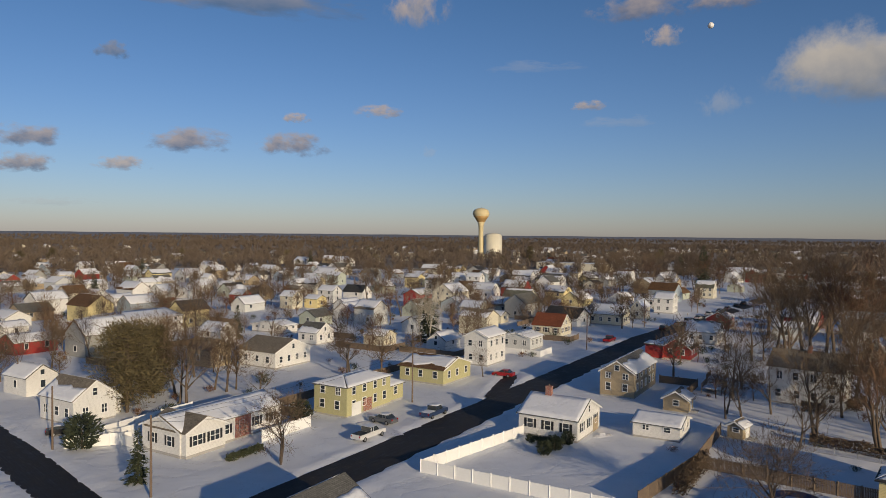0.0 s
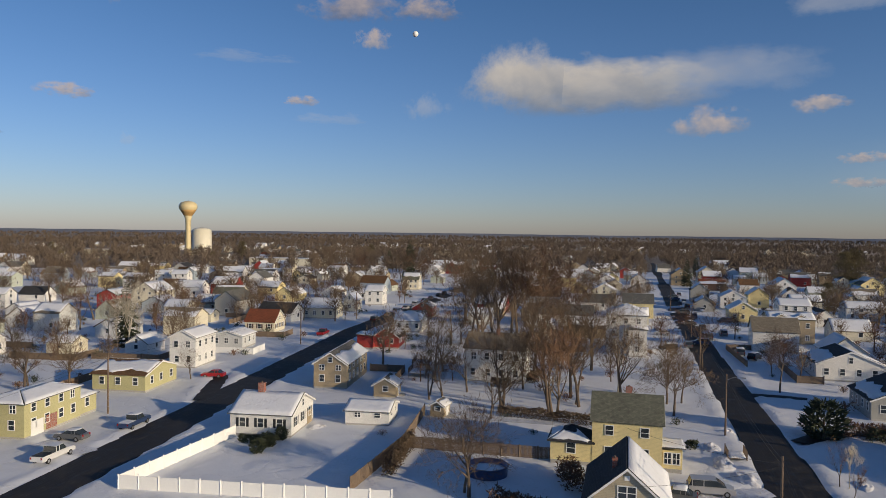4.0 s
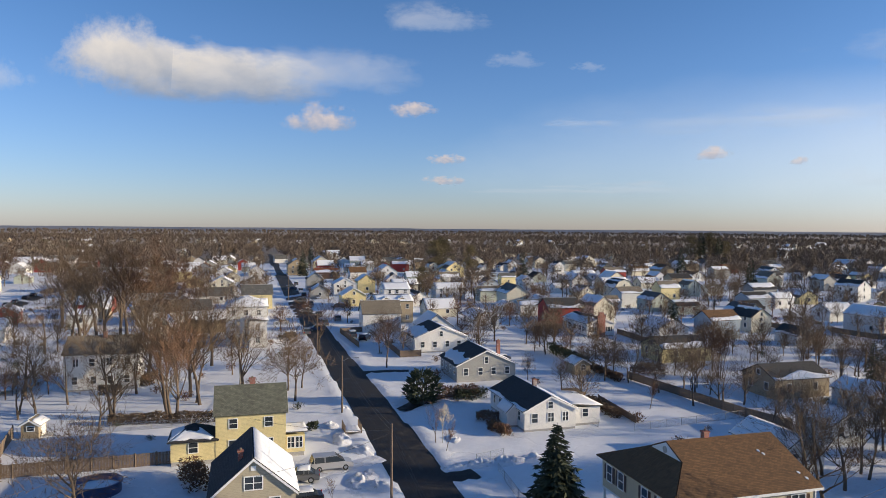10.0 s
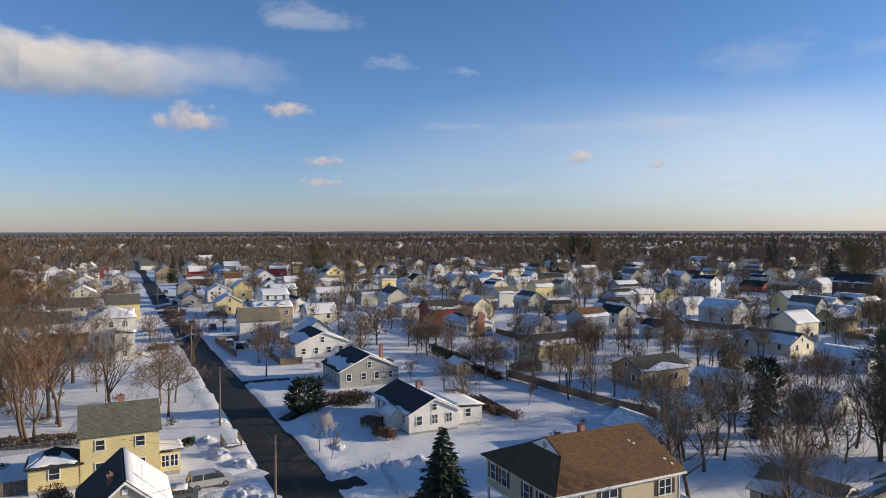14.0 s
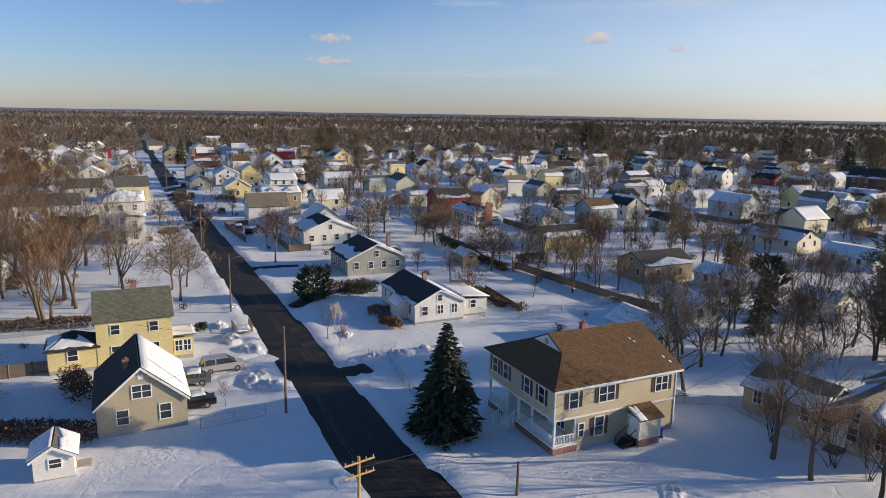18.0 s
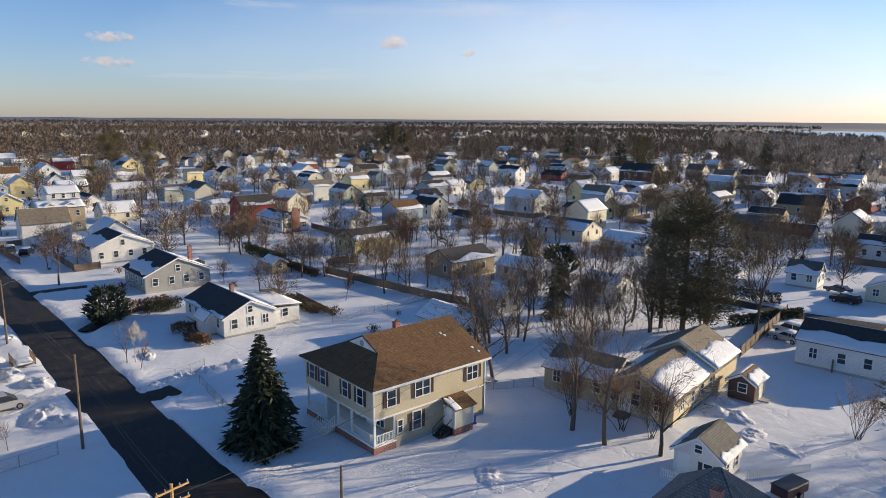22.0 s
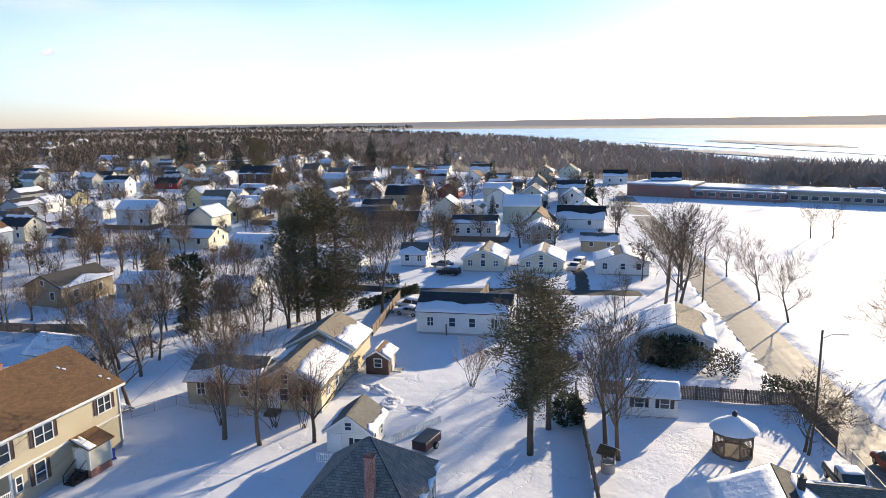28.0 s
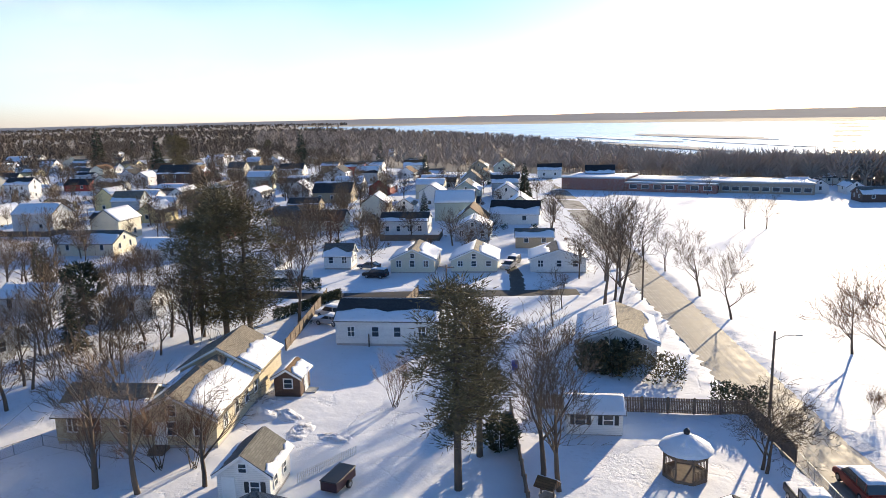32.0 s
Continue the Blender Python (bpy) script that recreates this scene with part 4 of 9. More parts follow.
house(74.6, 222.2, 144.0, 11.6, 8.0, 3.6, 2.8, pos=(0, 1), neg=(0, 1), wall='cream', roof='grey', label='pale yellow cape house with snowy roof')
house(91.2, 237.8, 54.0, 9.0, 4.3, 4.1, 2.4, pos=(0, 1), neg=(0, 1), wall='cream', roof='grey')
house(107.6, 255.0, 144.0, 6.9, 8.0, 5.5, 2.0, pos=(0, 1), neg=(0, 1), wall='white', roof='grey')
house(152.0, 314.3, 144.0, 8.0, 9.0, 5.2, 3.0, pos=(0.5, 1), neg=(0, 1), wall='cream', roof='green')
house(-46.1, 111.2, 144.0, 8.6, 6.8, 3.9, 2.4, pos=(0, 0.6), neg=(0, 1), wall='white', roof='tan', label='white house with a gable front and snowy wing')
house(-23.0, 155.9, 144.0, 10.7, 10.9, 3.6, 2.2, pos=None, neg=(0, 1), wall='white', roof='tan', label='white house with a bare grey-brown roof')
house(-30.6, 206.3, 54.0, 6.0, 12.1, 2.2, 1.3, pos=(0, 1), neg=(0, 1), wall='white', roof='grey')
house(-16.7, 184.5, 144.0, 6.2, 6.7, 3.2, 2.2, pos=(0, 0.5), neg=(0, 1), wall='white', roof='grey')
house(-69.7, 205.6, 54.0, 20.0, 16.0, 4.5, 1.6, pos=(0, 1), neg=(0, 1), wall='white', roof='grey')
cottage = house(26.5, 100.4, 144.0, 8.9, 9.5, 3.2, 2.0, pos=(0, 1), neg=(0, 1), wall='white', roof='grey', shutters=SHUTTER_BLACK, label='small white house with snowy roof and brick chimney')
house(40.9, 97.7, 144.0, 6.6, 6.5, 2.2, 0.9, pos=(0, 1), neg=(0, 1), wall='white', roof='grey', name='garage', label='white flat-fronted garage with snow on its low roof')
house(46.5, 126.6, 54.0, 15.0, 6.2, 4.6, 2.0, pos=(0, 1), neg=(0, 0.75), wall='tan', roof='grey', label='tan two-storey house with streaky snow on the roof')
red_house = house(71.2, 159.9, 54.0, 8.0, 6.4, 2.9, 2.2, pos=(0, 1), neg=(0.2, 1), wall='red', roof='charcoal', label='barn-red house with snowy roof')
house(88.3, 183.2, 144.0, 8.4, 9.0, 3.3, 2.4, pos=(0, 0.9), neg=(0, 1), wall='pale', roof='grey')
house(107.1, 211.5, 54.0, 9.0, 6.7, 3.5, 2.0, pos=(0, 1), neg=(0, 0.7), wall='red', roof='grey')
house(75.2, 115.6, 137.0, 11.8, 9.0, 6.5, 2.4, pos=None, neg=(0, 0.3), wall='white', roof='tan', label='white two-storey house with a bare brown roof', chimney=(0, 0.4))
grey_house = house(119.0, 63.7, 47.0, 11.0, 11.6, 3.2, 2.6, pos=(0.1, 0.45), neg=(0, 1), wall='grey', roof='charcoal', label='grey cape house with white corner boards and a red chimney')
navy_house = house(96.6, 42.4, 47.0, 14.0, 7.9, 3.0, 1.9, pos=(0.0, 0.12), neg=(0, 1), wall='white', roof='charcoal', label='white house with a dark charcoal roof and a side wing')
house(140.3, 86.5, 47.0, 11.0, 12.5, 3.5, 2.5, pos=(0.05, 0.6), neg=(0, 1), wall='white', roof='charcoal', label='white house with patchy snow on a dark roof')
house(177.8, 94.1, 47.0, 11.4, 6.9, 3.2, 1.9, pos=(0, 1), neg=(0, 1), wall='white', roof='grey', name='garage', kind='gambrel', label='white barn-shaped garage with a snowy roof')
dormer_house = house(172.5, 121.9, -43.0, 11.4, 9.0, 6.8, 1.6, pos=(0, 1), neg=(0, 0.9), wall='tan', roof='grey', label='tan two-storey house with twin dormers')
house(200.5, 159.1, 47.0, 9.0, 8.7, 4.2, 2.6, pos=(0, 1), neg=(0, 1), wall='yellow', roof='grey')
house(231.9, 188.6, 47.0, 9.0, 9.5, 4.7, 2.6, pos=(0, 1), neg=(0, 1), wall='white', roof='grey')
house(216.5, 93.1, -43.0, 14.9, 7.0, 3.5, 1.3, pos=(0, 1), neg=(0, 0.8), wall='pale', roof='grey')
house(211.8, 102.0, 47.0, 7.0, 8.1, 2.8, 1.5, pos=(0, 1), neg=(0, 1), wall='pale', roof='grey')
brick_end = house(185.6, 64.7, 47.0, 15.0, 7.9, 3.5, 1.5, pos=(0, 0.75), neg=(0, 1), wall='white', roof='charcoal', shutters=SHUTTER_BLACK, label='long white ranch house with a broad brick chimney')
house(242.2, 143.3, -43.0, 12.1, 9.0, 4.5, 2.0, pos=(0, 1), neg=(0, 1), wall='white', roof='grey')
house(246.5, 125.2, -43.0, 12.9, 8.0, 4.2, 1.6, pos=(0, 1), neg=(0, 0.5), wall='green', roof='tan')
house(358.6, 215.7, 47.0, 9.0, 9.0, 4.9, 2.0, pos=(0, 1), neg=(0, 1), wall='yellow', roof='grey')
house(286.5, 86.6, 47.0, 9.0, 9.0, 4.8, 3.2, pos=(0, 0.5), neg=(0, 1), wall='cream', roof='charcoal', kind='gambrel', label='cream house with a gambrel front')
yellow_house = house(62.7, 66.2, 137.0, 8.3, 7.5, 5.9, 2.6, pos=None, neg=None, wall='yellow', roof='green', label='yellow two-storey house with a mossy green-grey roof', auto=False)
taupe_house = house(50.5, 53.1, 47.0, 10.5, 7.9, 3.1, 3.4, pos=None, neg=(0, 1), wall='taupe', roof='charcoal', label='taupe cape house, one roof slope white, the other bare', auto=False)
house(198.7, 139.1, 137.0, 9.0, 9.0, 7.6, 1.8, pos=(0, 1), neg=(0, 1), wall='white', roof='grey')
house(88.1, -43.5, 54.0, 13.3, 8.5, 3.4, 1.7, pos=(0, 0.45), neg=(0, 1), wall='white', roof='charcoal', label='long white ranch, snow on half its dark roof')
house(124.3, -66.0, -36.0, 10.0, 8.3, 2.7, 1.9, pos=(0, 0.8), neg=(0, 0.8), wall='cream', roof='tan', label='cream gable-fronted bungalow with patchy snow')
house(118.0, -75.6, -36.0, 10.0, 8.6, 2.5, 1.9, pos=(0, 1), neg=(0, 0.8), wall='cream', roof='tan', label='cream gable-fronted bungalow with a bay window')
house(108.2, -87.6, -36.0, 9.0, 10.1, 2.7, 1.7, pos=(0, 0.7), neg=(0, 1), wall='white', roof='grey')
house(134.0, -54.2, 54.0, 5.4, 5.0, 2.7, 2.0, pos=(0, 0.5), neg=None, wall='white', roof='grey')
house(161.5, -82.6, 54.0, 11.8, 8.0, 3.8, 1.6, pos=(0, 0.3), neg=(0, 1), wall='white', roof='charcoal')
house(145.4, -92.4, -36.0, 9.0, 8.2, 3.3, 2.0, pos=(0, 1), neg=(0, 1), wall='blue', roof='grey')
playhouse = house(58.6, -17.2, -36.0, 4.6, 4.2, 2.5, 1.5, pos=(0, 0.3), neg=(0, 0.25), wall='white', roof='grey', name='playhouse', label='small white garden cottage with a porch rail and bare grey roof', auto=False)
add_door(playhouse, "w", -1.2, 0.35, 2.3, 2.1, WHITE_TRIM, 0.85, 1.75)
add_window(playhouse, "w", 0.9, 0.95, 2.3, 2.1, 0.7, 0.9, shutters=SHUTTER_BLACK)
add_window(playhouse, "w", 0.0, 2.6, 2.3, 2.1, 0.6, 0.7)
for a in (-1.2, 0.9):
    add_window(playhouse, "s", a, 1.0, 2.3, 2.1, 0.7, 0.9)
add_steps(playhouse, "w", -1.2, 0.35, 2.3, 2.1, WHITE_TRIM)

tall_house = house(122.5, 130.5, 47.0, 12.0, 9.5, 9.4, 2.0, pos=(0, 1), neg=(0, 1), wall='white', roof='grey', kind='hip', storeys=3, label='tall white three-storey house with a snowy roof')
volume(tall_house, 4.2, 4.0, 6.4, 0.6, "white", "grey", ((0, 1), (0, 1)), "flat", 0.35, at=Matrix.Translation((-8.0, -2.6, 0)), seed=17)
windows_round(tall_house, 4.2, 4.0, 6.4, 0.35, True, random.Random(8), None, 2, "ws", at=Matrix.Translation((-8.0, -2.6, 0)))
house(110.3, 145.5, 47.0, 9.0, 6.4, 3.3, 3.3, pos=(0, 1), neg=(0, 1), wall='cream', roof='grey', label='cream gable-fronted house with snowy roof behind bare trees')
house(135.0, 173.0, 137.0, 20.0, 9.0, 4.2, 2.6, pos=None, neg=(0, 1), wall='white', roof='grey', label='long white house with a bare grey roof')
house(207.0, 235.0, 47.0, 10.0, 10.0, 4.5, 2.8, pos=(0, 1), neg=(0, 1), wall='cream', roof='grey', label='cream house with a broad snowy gable roof')


# ---- details of the near houses ----


def railing(parent, a, b, z, h=0.9, gap=0.16, mat=None, name="railing"):
    """Handrail, bottom rail and balusters between two points."""
    a, b = Vector((*a, z)), Vector((*b, z))
    d = b - a
    L = d.length
    m = Matrix.Translation(a) @ Matrix.Rotation(math.atan2(d.y, d.x), 4, "Z")
    bm = bmesh.new()
    xs = [0.0]
    n = max(2, int(L / gap))
    for k in range(n):
        c = (k + 0.5) * L / n
        xs += [c - 0.02, c + 0.02]
    xs.append(L)
    lattice(bm, xs, [0, 0.08, h - 0.08, h], {(i, 1) for i in range(0, len(xs) - 1, 2)}, -0.025, 0.025)
    part(name, bm, mat or WHITE_TRIM, parent, m=m)


def duplex(x, y, rz):
    """Two storeys, the upper one over a deep corner porch, under a brown roof with a gablet."""
    ob = empty("house", pose(x, y, 0, 0, 0, rz))
    hx, hy, h, mid = 7.0, 6.05, 6.45, 3.35
    part("wall", boxed(-hx, hx, -hy, hy, mid, h), wall_mat("greige"), ob, "greige clapboard upper storey")
    part("wall", boxed(-4.5, hx, -hy + 0.02, hy - 0.02, 0.5, mid), wall_mat("taupe"), ob, "darker ground-floor wall")
    part("foundation", boxed(-4.4, hx - 0.05, -hy + 0.08, hy - 0.08, -0.3, 0.5), CONCRETE, ob)
    part("porch_base", boxed(-hx, -4.5, -hy, hy, -0.3, 0.72), BRICK, ob, "red brick porch base")
    part("porch_floor", boxed(-hx - 0.12, -4.5, -hy - 0.12, hy + 0.12, 0.72, 0.88), WHITE_TRIM, ob)
    for z in (mid, h - 0.12):
        part("trim_board", boxed(-hx - 0.03, hx + 0.03, -hy - 0.03, hy + 0.03, z - 0.1, z + 0.08), WHITE_TRIM, ob)
    for cx, cy in ((-hx, -hy), (hx, -hy), (-hx, hy)):
        part("corner_board", boxed(cx - 0.06, cx + 0.06, cy - 0.06, cy + 0.06, mid if cx < 0 else 0.5, h), WHITE_TRIM, ob)
    for py in (-5.9, -2.2, 0.2, 2.4, 5.9):
        part("porch_post", boxed(-6.95, -6.75, py - 0.1, py + 0.1, 0.88, mid), WHITE_TRIM, ob)
    part("porch_post", boxed(-4.65, -4.45, -6.0, -5.8, 0.88, mid), WHITE_TRIM, ob)
    for a, b in ((-5.8, -2.3), (-2.1, 0.1), (2.5, 5.8)):
        railing(ob, (-6.85, a), (-6.85, b), 0.88)
    railing(ob, (-6.8, -5.95), (-4.6, -5.95), 0.88)
    bm = bmesh.new()
    for k in range(5):
        block(bm, -hx - 0.3 * (k + 1) - 0.12, -hx - 0.12, 0.35, 2.25, 0, 0.88 - 0.17 * (k + 1))
    st = part("steps", bm, WHITE_TRIM, ob, "white wooden porch steps")
    for yy in (0.35, 2.25):
        bm = bmesh.new()
        slab(bm, [(-hx - 1.7, yy - 0.04, 0.75), (-hx - 0.1, yy - 0.04, 1.75), (-hx - 0.1, yy + 0.04, 1.75), (-hx - 1.7, yy + 0.04, 0.75)], 0.08)
        for k in range(7):
            u = (k + 0.5) / 7
            block(bm, -hx - 1.7 + 1.6 * u - 0.025, -hx - 1.7 + 1.6 * u + 0.025, yy - 0.025, yy + 0.025, max(0, 0.75 * u - 0.1), 0.78 + u)
        part("stair_rail", bm, WHITE_TRIM, st)
    for a in (-4.7, -2.6, 1.4, 3.9):
        add_window(ob, "w", a, 4.3, hx, hy, 0.9, 1.5, "plain", SHUTTER_BROWN)
    add_window(ob, "s", -5.0, 4.3, hx, hy, 0.9, 1.5, "plain", SHUTTER_BROWN)
    add_window(ob, "s", -1.3, 4.4, hx, hy, 1.7, 1.45, "double", SHUTTER_BROWN)
    add_window(ob, "s", 5.2, 4.4, hx, hy, 1.4, 1.4, "double", SHUTTER_BROWN)
    for a in (-3, 0, 3):
        add_window(ob, "n", a, 4.3, hx, hy, 0.9, 1.5, "plain", SHUTTER_BROWN)
        add_window(ob, "e", a, 4.3, hx, hy, 0.9, 1.5, "plain", SHUTTER_BROWN)
        add_window(ob, "n", a, 1.4, hx, hy, 0.9, 1.4)
    add_window(ob, "s", -2.0, 1.2, hx, hy, 0.95, 1.75, "plain", SHUTTER_BROWN)
    for a in (-4.2, 0.0, 3.6):
        add_window(ob, "w", a, 1.3, 4.5, hy, 1.2, 1.5, "double")
    add_door(ob, "w", 1.9, 0.88, 4.5, hy, WHITE_TRIM)
    add_window(ob, "s", -4.0, 1.4, hx, hy - 0.02, 0.01 + 0.5, 1.2)
    # roof with a gablet at the street end
    k = 0.46
    ey, ex, ez, top = 6.5, 7.45, 6.28, 6.28 + 6.5 * 0.46
    gy, gx = 2.5, -4.0
    zg = ez + (ey - gy) * k
    for s in (-1, 1):
        bm = bmesh.new()
        slab(bm, [(-ex, s * ey, ez), (ex, s * ey, ez), (ex, 0, top), (gx, 0, top), (gx, s * gy, zg)], 0.14)
        rf = part("roof", bm, roof_mat("brown"), ob, "bare brown shingle slope")
        for q in range(4):
            u = (4.2, 4.45, 6.2, 6.5)[q]
            v = (0.30, 0.36, 0.72, 0.82)[q]
            bm = bmesh.new()
            p = [(u + du, s * (ey * (v + dv)), ez + (ey - ey * (v + dv)) * k + 0.15) for du, dv in ((0, 0), (0.2, 0.004), (0.26, 0.03), (0.12, 0.05), (0.02, 0.03))]
            slab(bm, p, 0.05)
            part("roof_snow", bm, ROOF_SNOW, rf, "small scrap of snow")
    bm = bmesh.new()
    slab(bm, [(-ex, -ey, ez), (-ex, ey, ez), (gx, gy, zg), (gx, -gy, zg)], 0.14)
    part("roof", bm, roof_mat("brown"), ob, "bare brown shingle end slope")
    bm = bmesh.new()
    prism(bm, [(-gy, zg), (gy, zg), (0, top)], gx - 0.06, gx + 0.1)
    gb = part("gablet", bm, WHITE_TRIM, ob, "pale gablet with a round vent")
    bm = bmesh.new()
    tube(bm, (gx - 0.12, 0, zg + 0.5), (gx - 0.05, 0, zg + 0.5), 0.32, 0.32, 14)
    part("vent", bm, CONCRETE, gb)
    for s in (-1, 1):
        bm = bmesh.new()
        slab(bm, [(-ex, s * (ey + 0.03), ez - 0.12), (ex, s * (ey + 0.03), ez - 0.12), (ex, s * (ey + 0.03), ez + 0.12), (-ex, s * (ey + 0.03), ez + 0.12)], 0.04)
        part("gutter", bm, WHITE_TRIM, ob)
    add_chimney(ob, 0.3, 0.2, 8.6, top + 0.55, 0.55, 0.55)
    # entrance box with its own stair
    part("porch_base", boxed(1.3, 3.7, -7.85, -hy, -0.3, 0.75), BRICK, ob)
    vb = part("vestibule", boxed(1.3, 3.7, -7.85, -hy, 0.75, 2.75), wall_mat("cream"), ob, "small cream entrance box")
    for cx in (1.3, 3.7):
        part("corner_board", boxed(cx - 0.06, cx + 0.06, -7.91, -7.79, 0.75, 2.75), WHITE_TRIM, vb)
    bm = bmesh.new()
    slab(bm, [(1.05, -8.15, 2.68), (3.95, -8.15, 2.68), (3.95, -hy, 3.4), (1.05, -hy, 3.4)], 0.12)
    part("roof", bm, roof_mat("brown"), ob)
    bm = bmesh.new()
    snow_sheet(bm, (1.05, -8.15, 2.81), (1.9, -8.15, 2.81), (1.9, -hy - 0.1, 3.52), (1.05, -hy - 0.1, 3.52), 0.0, 0.9, 5, 0.09, 6, 5)
    part("roof_snow", bm, ROOF_SNOW, ob)
    add_door(vb, "w", 6.9, 0.75, -1.3, 0, WHITE_TRIM, 0.85, 1.85)
    bm = bmesh.new()
    for q in range(5):
        block(bm, 1.3 - 0.32 * (q + 1), 1.3, -7.5, -6.4, 0, 0.75 - 0.15 * q)
    part("steps", bm, DARK, ob, "dark back steps")
    for yy in (-7.5, -6.4):
        bm = bmesh.new()
        slab(bm, [(-0.3, yy - 0.03, 0.75), (1.25, yy - 0.03, 1.65), (1.25, yy + 0.03, 1.65), (-0.3, yy + 0.03, 0.75)], 0.06)
        block(bm, -0.3, -0.24, yy - 0.03, yy + 0.03, 0, 0.78)
        part("stair_rail", bm, DARK, ob)
    return tagged(ob, "greige two-storey house with brown roof, corner porch and shutters", "house")


duplex(67.2, 12.1, -43.0)

# yellow house: wing, sunroom, chimney
yel = yellow_house
for a in (-2.1, 2.1):
    add_window(yel, "n", a, 4.15, 4.15, 3.75, 0.9, 1.1)
    add_window(yel, "n", a, 1.3, 4.15, 3.75, 0.95, 1.35)
    add_window(yel, "s", a, 4.15, 4.15, 3.75, 0.9, 1.1)
for a in (-1.5, 1.5):
    add_window(yel, "w", a, 4.1, 4.15, 3.75, 0.9, 1.2)
    add_window(yel, "e", a, 4.1, 4.15, 3.75, 0.9, 1.2)
add_chimney(yel, -0.2, -0.3, 7.6, 9.2, 0.7, 0.7)
wing = Matrix.Translation((6.7, 1.2, 0))
volume(yel, 5.1, 5.0, 3.0, 1.3, "yellow", "charcoal", ((0.1, 0.6), None), "hip", 0.5, at=wing, seed=21)
add_window(yel, "n", 0.0, 1.5, 2.55, 2.5, 1.0, 1.2, at=wing)
add_window(yel, "n", 0.3, 0.05, 2.55, 2.45, 0.8, 0.35, at=wing)
room = Matrix.Translation((-5.35, 1.0, 0))
volume(yel, 2.3, 4.6, 2.7, 0.35, "yellow", "grey", ((0, 1), (0, 1)), "flat", 0.5, at=room, seed=22)
for a in (-0.55, 0.45):
    add_window(yel, "n", a, 1.1, 1.15, 2.3, 0.75, 1.3, "double", at=room)
for a in (-1.2, 0.2, 1.5):
    add_window(yel, "w", a, 1.1, 1.15, 2.3, 0.75, 1.3, at=room)

# taupe cape
cape = taupe_house
add_window(cape, "w", -1.75, 1.15, 5.25, 3.95, 0.95, 1.35)
add_window(cape, "w", 2.0, 1.15, 5.25, 3.95, 0.95, 1.45)
add_window(cape, "w", 0.0, 3.55, 5.25, 3.95, 1.6, 1.2, "double")
for a in (-3, 0, 3):
    add_window(cape, "s", a, 1.2, 5.25, 3.95, 0.9, 1.3)
    add_window(cape, "n", a, 1.2, 5.25, 3.95, 0.9, 1.3)
add_chimney(cape, -2.4, 1.2, 4.6, 6.4, 0.5, 0.5)
part("vent", boxed(-5.3, -5.24, -0.25, 0.25, 5.35, 5.8), WHITE_TRIM, cape)

# the white house with the charcoal roof: side wing and porch
volume(navy_house, 8.5, 4.6, 2.7, 0.5, "white", "grey", ((0, 1), (0, 1)), "flat", 0.35, at=Matrix.Translation((-1.5, -6.2, 0)), seed=31)
windows_round(navy_house, 8.5, 4.6, 2.7, 0.35, True, random.Random(3), None, 1, "ws", at=Matrix.Translation((-1.5, -6.2, 0)))
volume(navy_house, 3.4, 1.8, 2.4, 0.9, "white", "charcoal", ((0, 1), (0, 1)), "gable", 0.35, at=Matrix.Translation((-2.6, 4.6, 0)), seed=32)
add_chimney(navy_house, -0.5, -0.3, 4.3, 5.9, 0.55, 0.55)
add_chimney(grey_house, -2.5, -3.4, 2.0, 7.0, 0.75, 0.6)
add_chimney(cottage, 1.6, 0.3, 4.4, 6.4, 0.9, 0.7)
part("garage_door", boxed(-4.5, -4.42, -3.9, -1.9, 0.1, 2.1), wall_mat("tan"), cottage, "tan panelled garage door")
bm = boxed(-7.95, -7.25, -1.1, 1.1, 0, 5.6)
block(bm, -7.9, -7.3, -0.7, 0.7, 5.6, 6.6)
part("chimney", bm, BRICK, brick_end, "broad red brick chimney")

# split-level: garage door, brick lower front, side wing
volume(split_level, 4.5, 6.2, 2.9, 0.8, "olive", "grey", ((0, 1), (0, 1)), "hip", 0.35, at=Matrix.Translation((8.0, 0.2, 0)), seed=41)
windows_round(split_level, 4.5, 6.2, 2.9, 0.35, True, random.Random(4), None, 1, "s", at=Matrix.Translation((8.0, 0.2, 0)))
part("garage_door", boxed(-4.6, -2.2, -3.37, -3.29, 0.15, 2.2), WHITE_TRIM, split_level, "white panelled garage door")
part("brick_front", boxed(-1.6, 0.6, -3.34, -3.29, 0.3, 2.3), BRICK, split_level, "red brick lower front")
# front gable of the ranch
at = Matrix.Translation((-5.6, -0.9, 0)) @ Matrix.Rotation(radians(90), 4, "Z")
volume(white_ranch, 7.6, 6.4, 3.35, 1.4, "white", "tan", (None, (0, 0.9)), "gable", 0.35, at=at, seed=43)
for a in (-1.4, 1.4):
    add_window(white_ranch, "w", a, 1.4, 3.8, 3.2, 1.5, 1.3, "double", SHUTTER_BLACK, at=at)
part("brick_front", boxed(0.2, 3.0, -3.82, -3.76, 0.3, 3.2), BRICK, white_ranch, "red brick panel round the front door")
add_door(white_ranch, "s", 0.6, 0.35, 9.0, 3.75, BRICK_RED)

# red house front block
volume(red_house, 5.0, 4.0, 3.2, 0.3, "red", "grey", ((0, 1), (0, 1)), "flat", 0.35, at=Matrix.Translation((-3.0, 4.8, 0)), seed=51)

# house with two gables on the cross street
two_gable = house(76.9, -17.8, -34.0, 18.0, 8.0, 2.9, 2.1, "greige", "tan", (0.0, 0.45), (0.05, 0.75), label="long greige house with two gables and patchy snow", storeys=1)
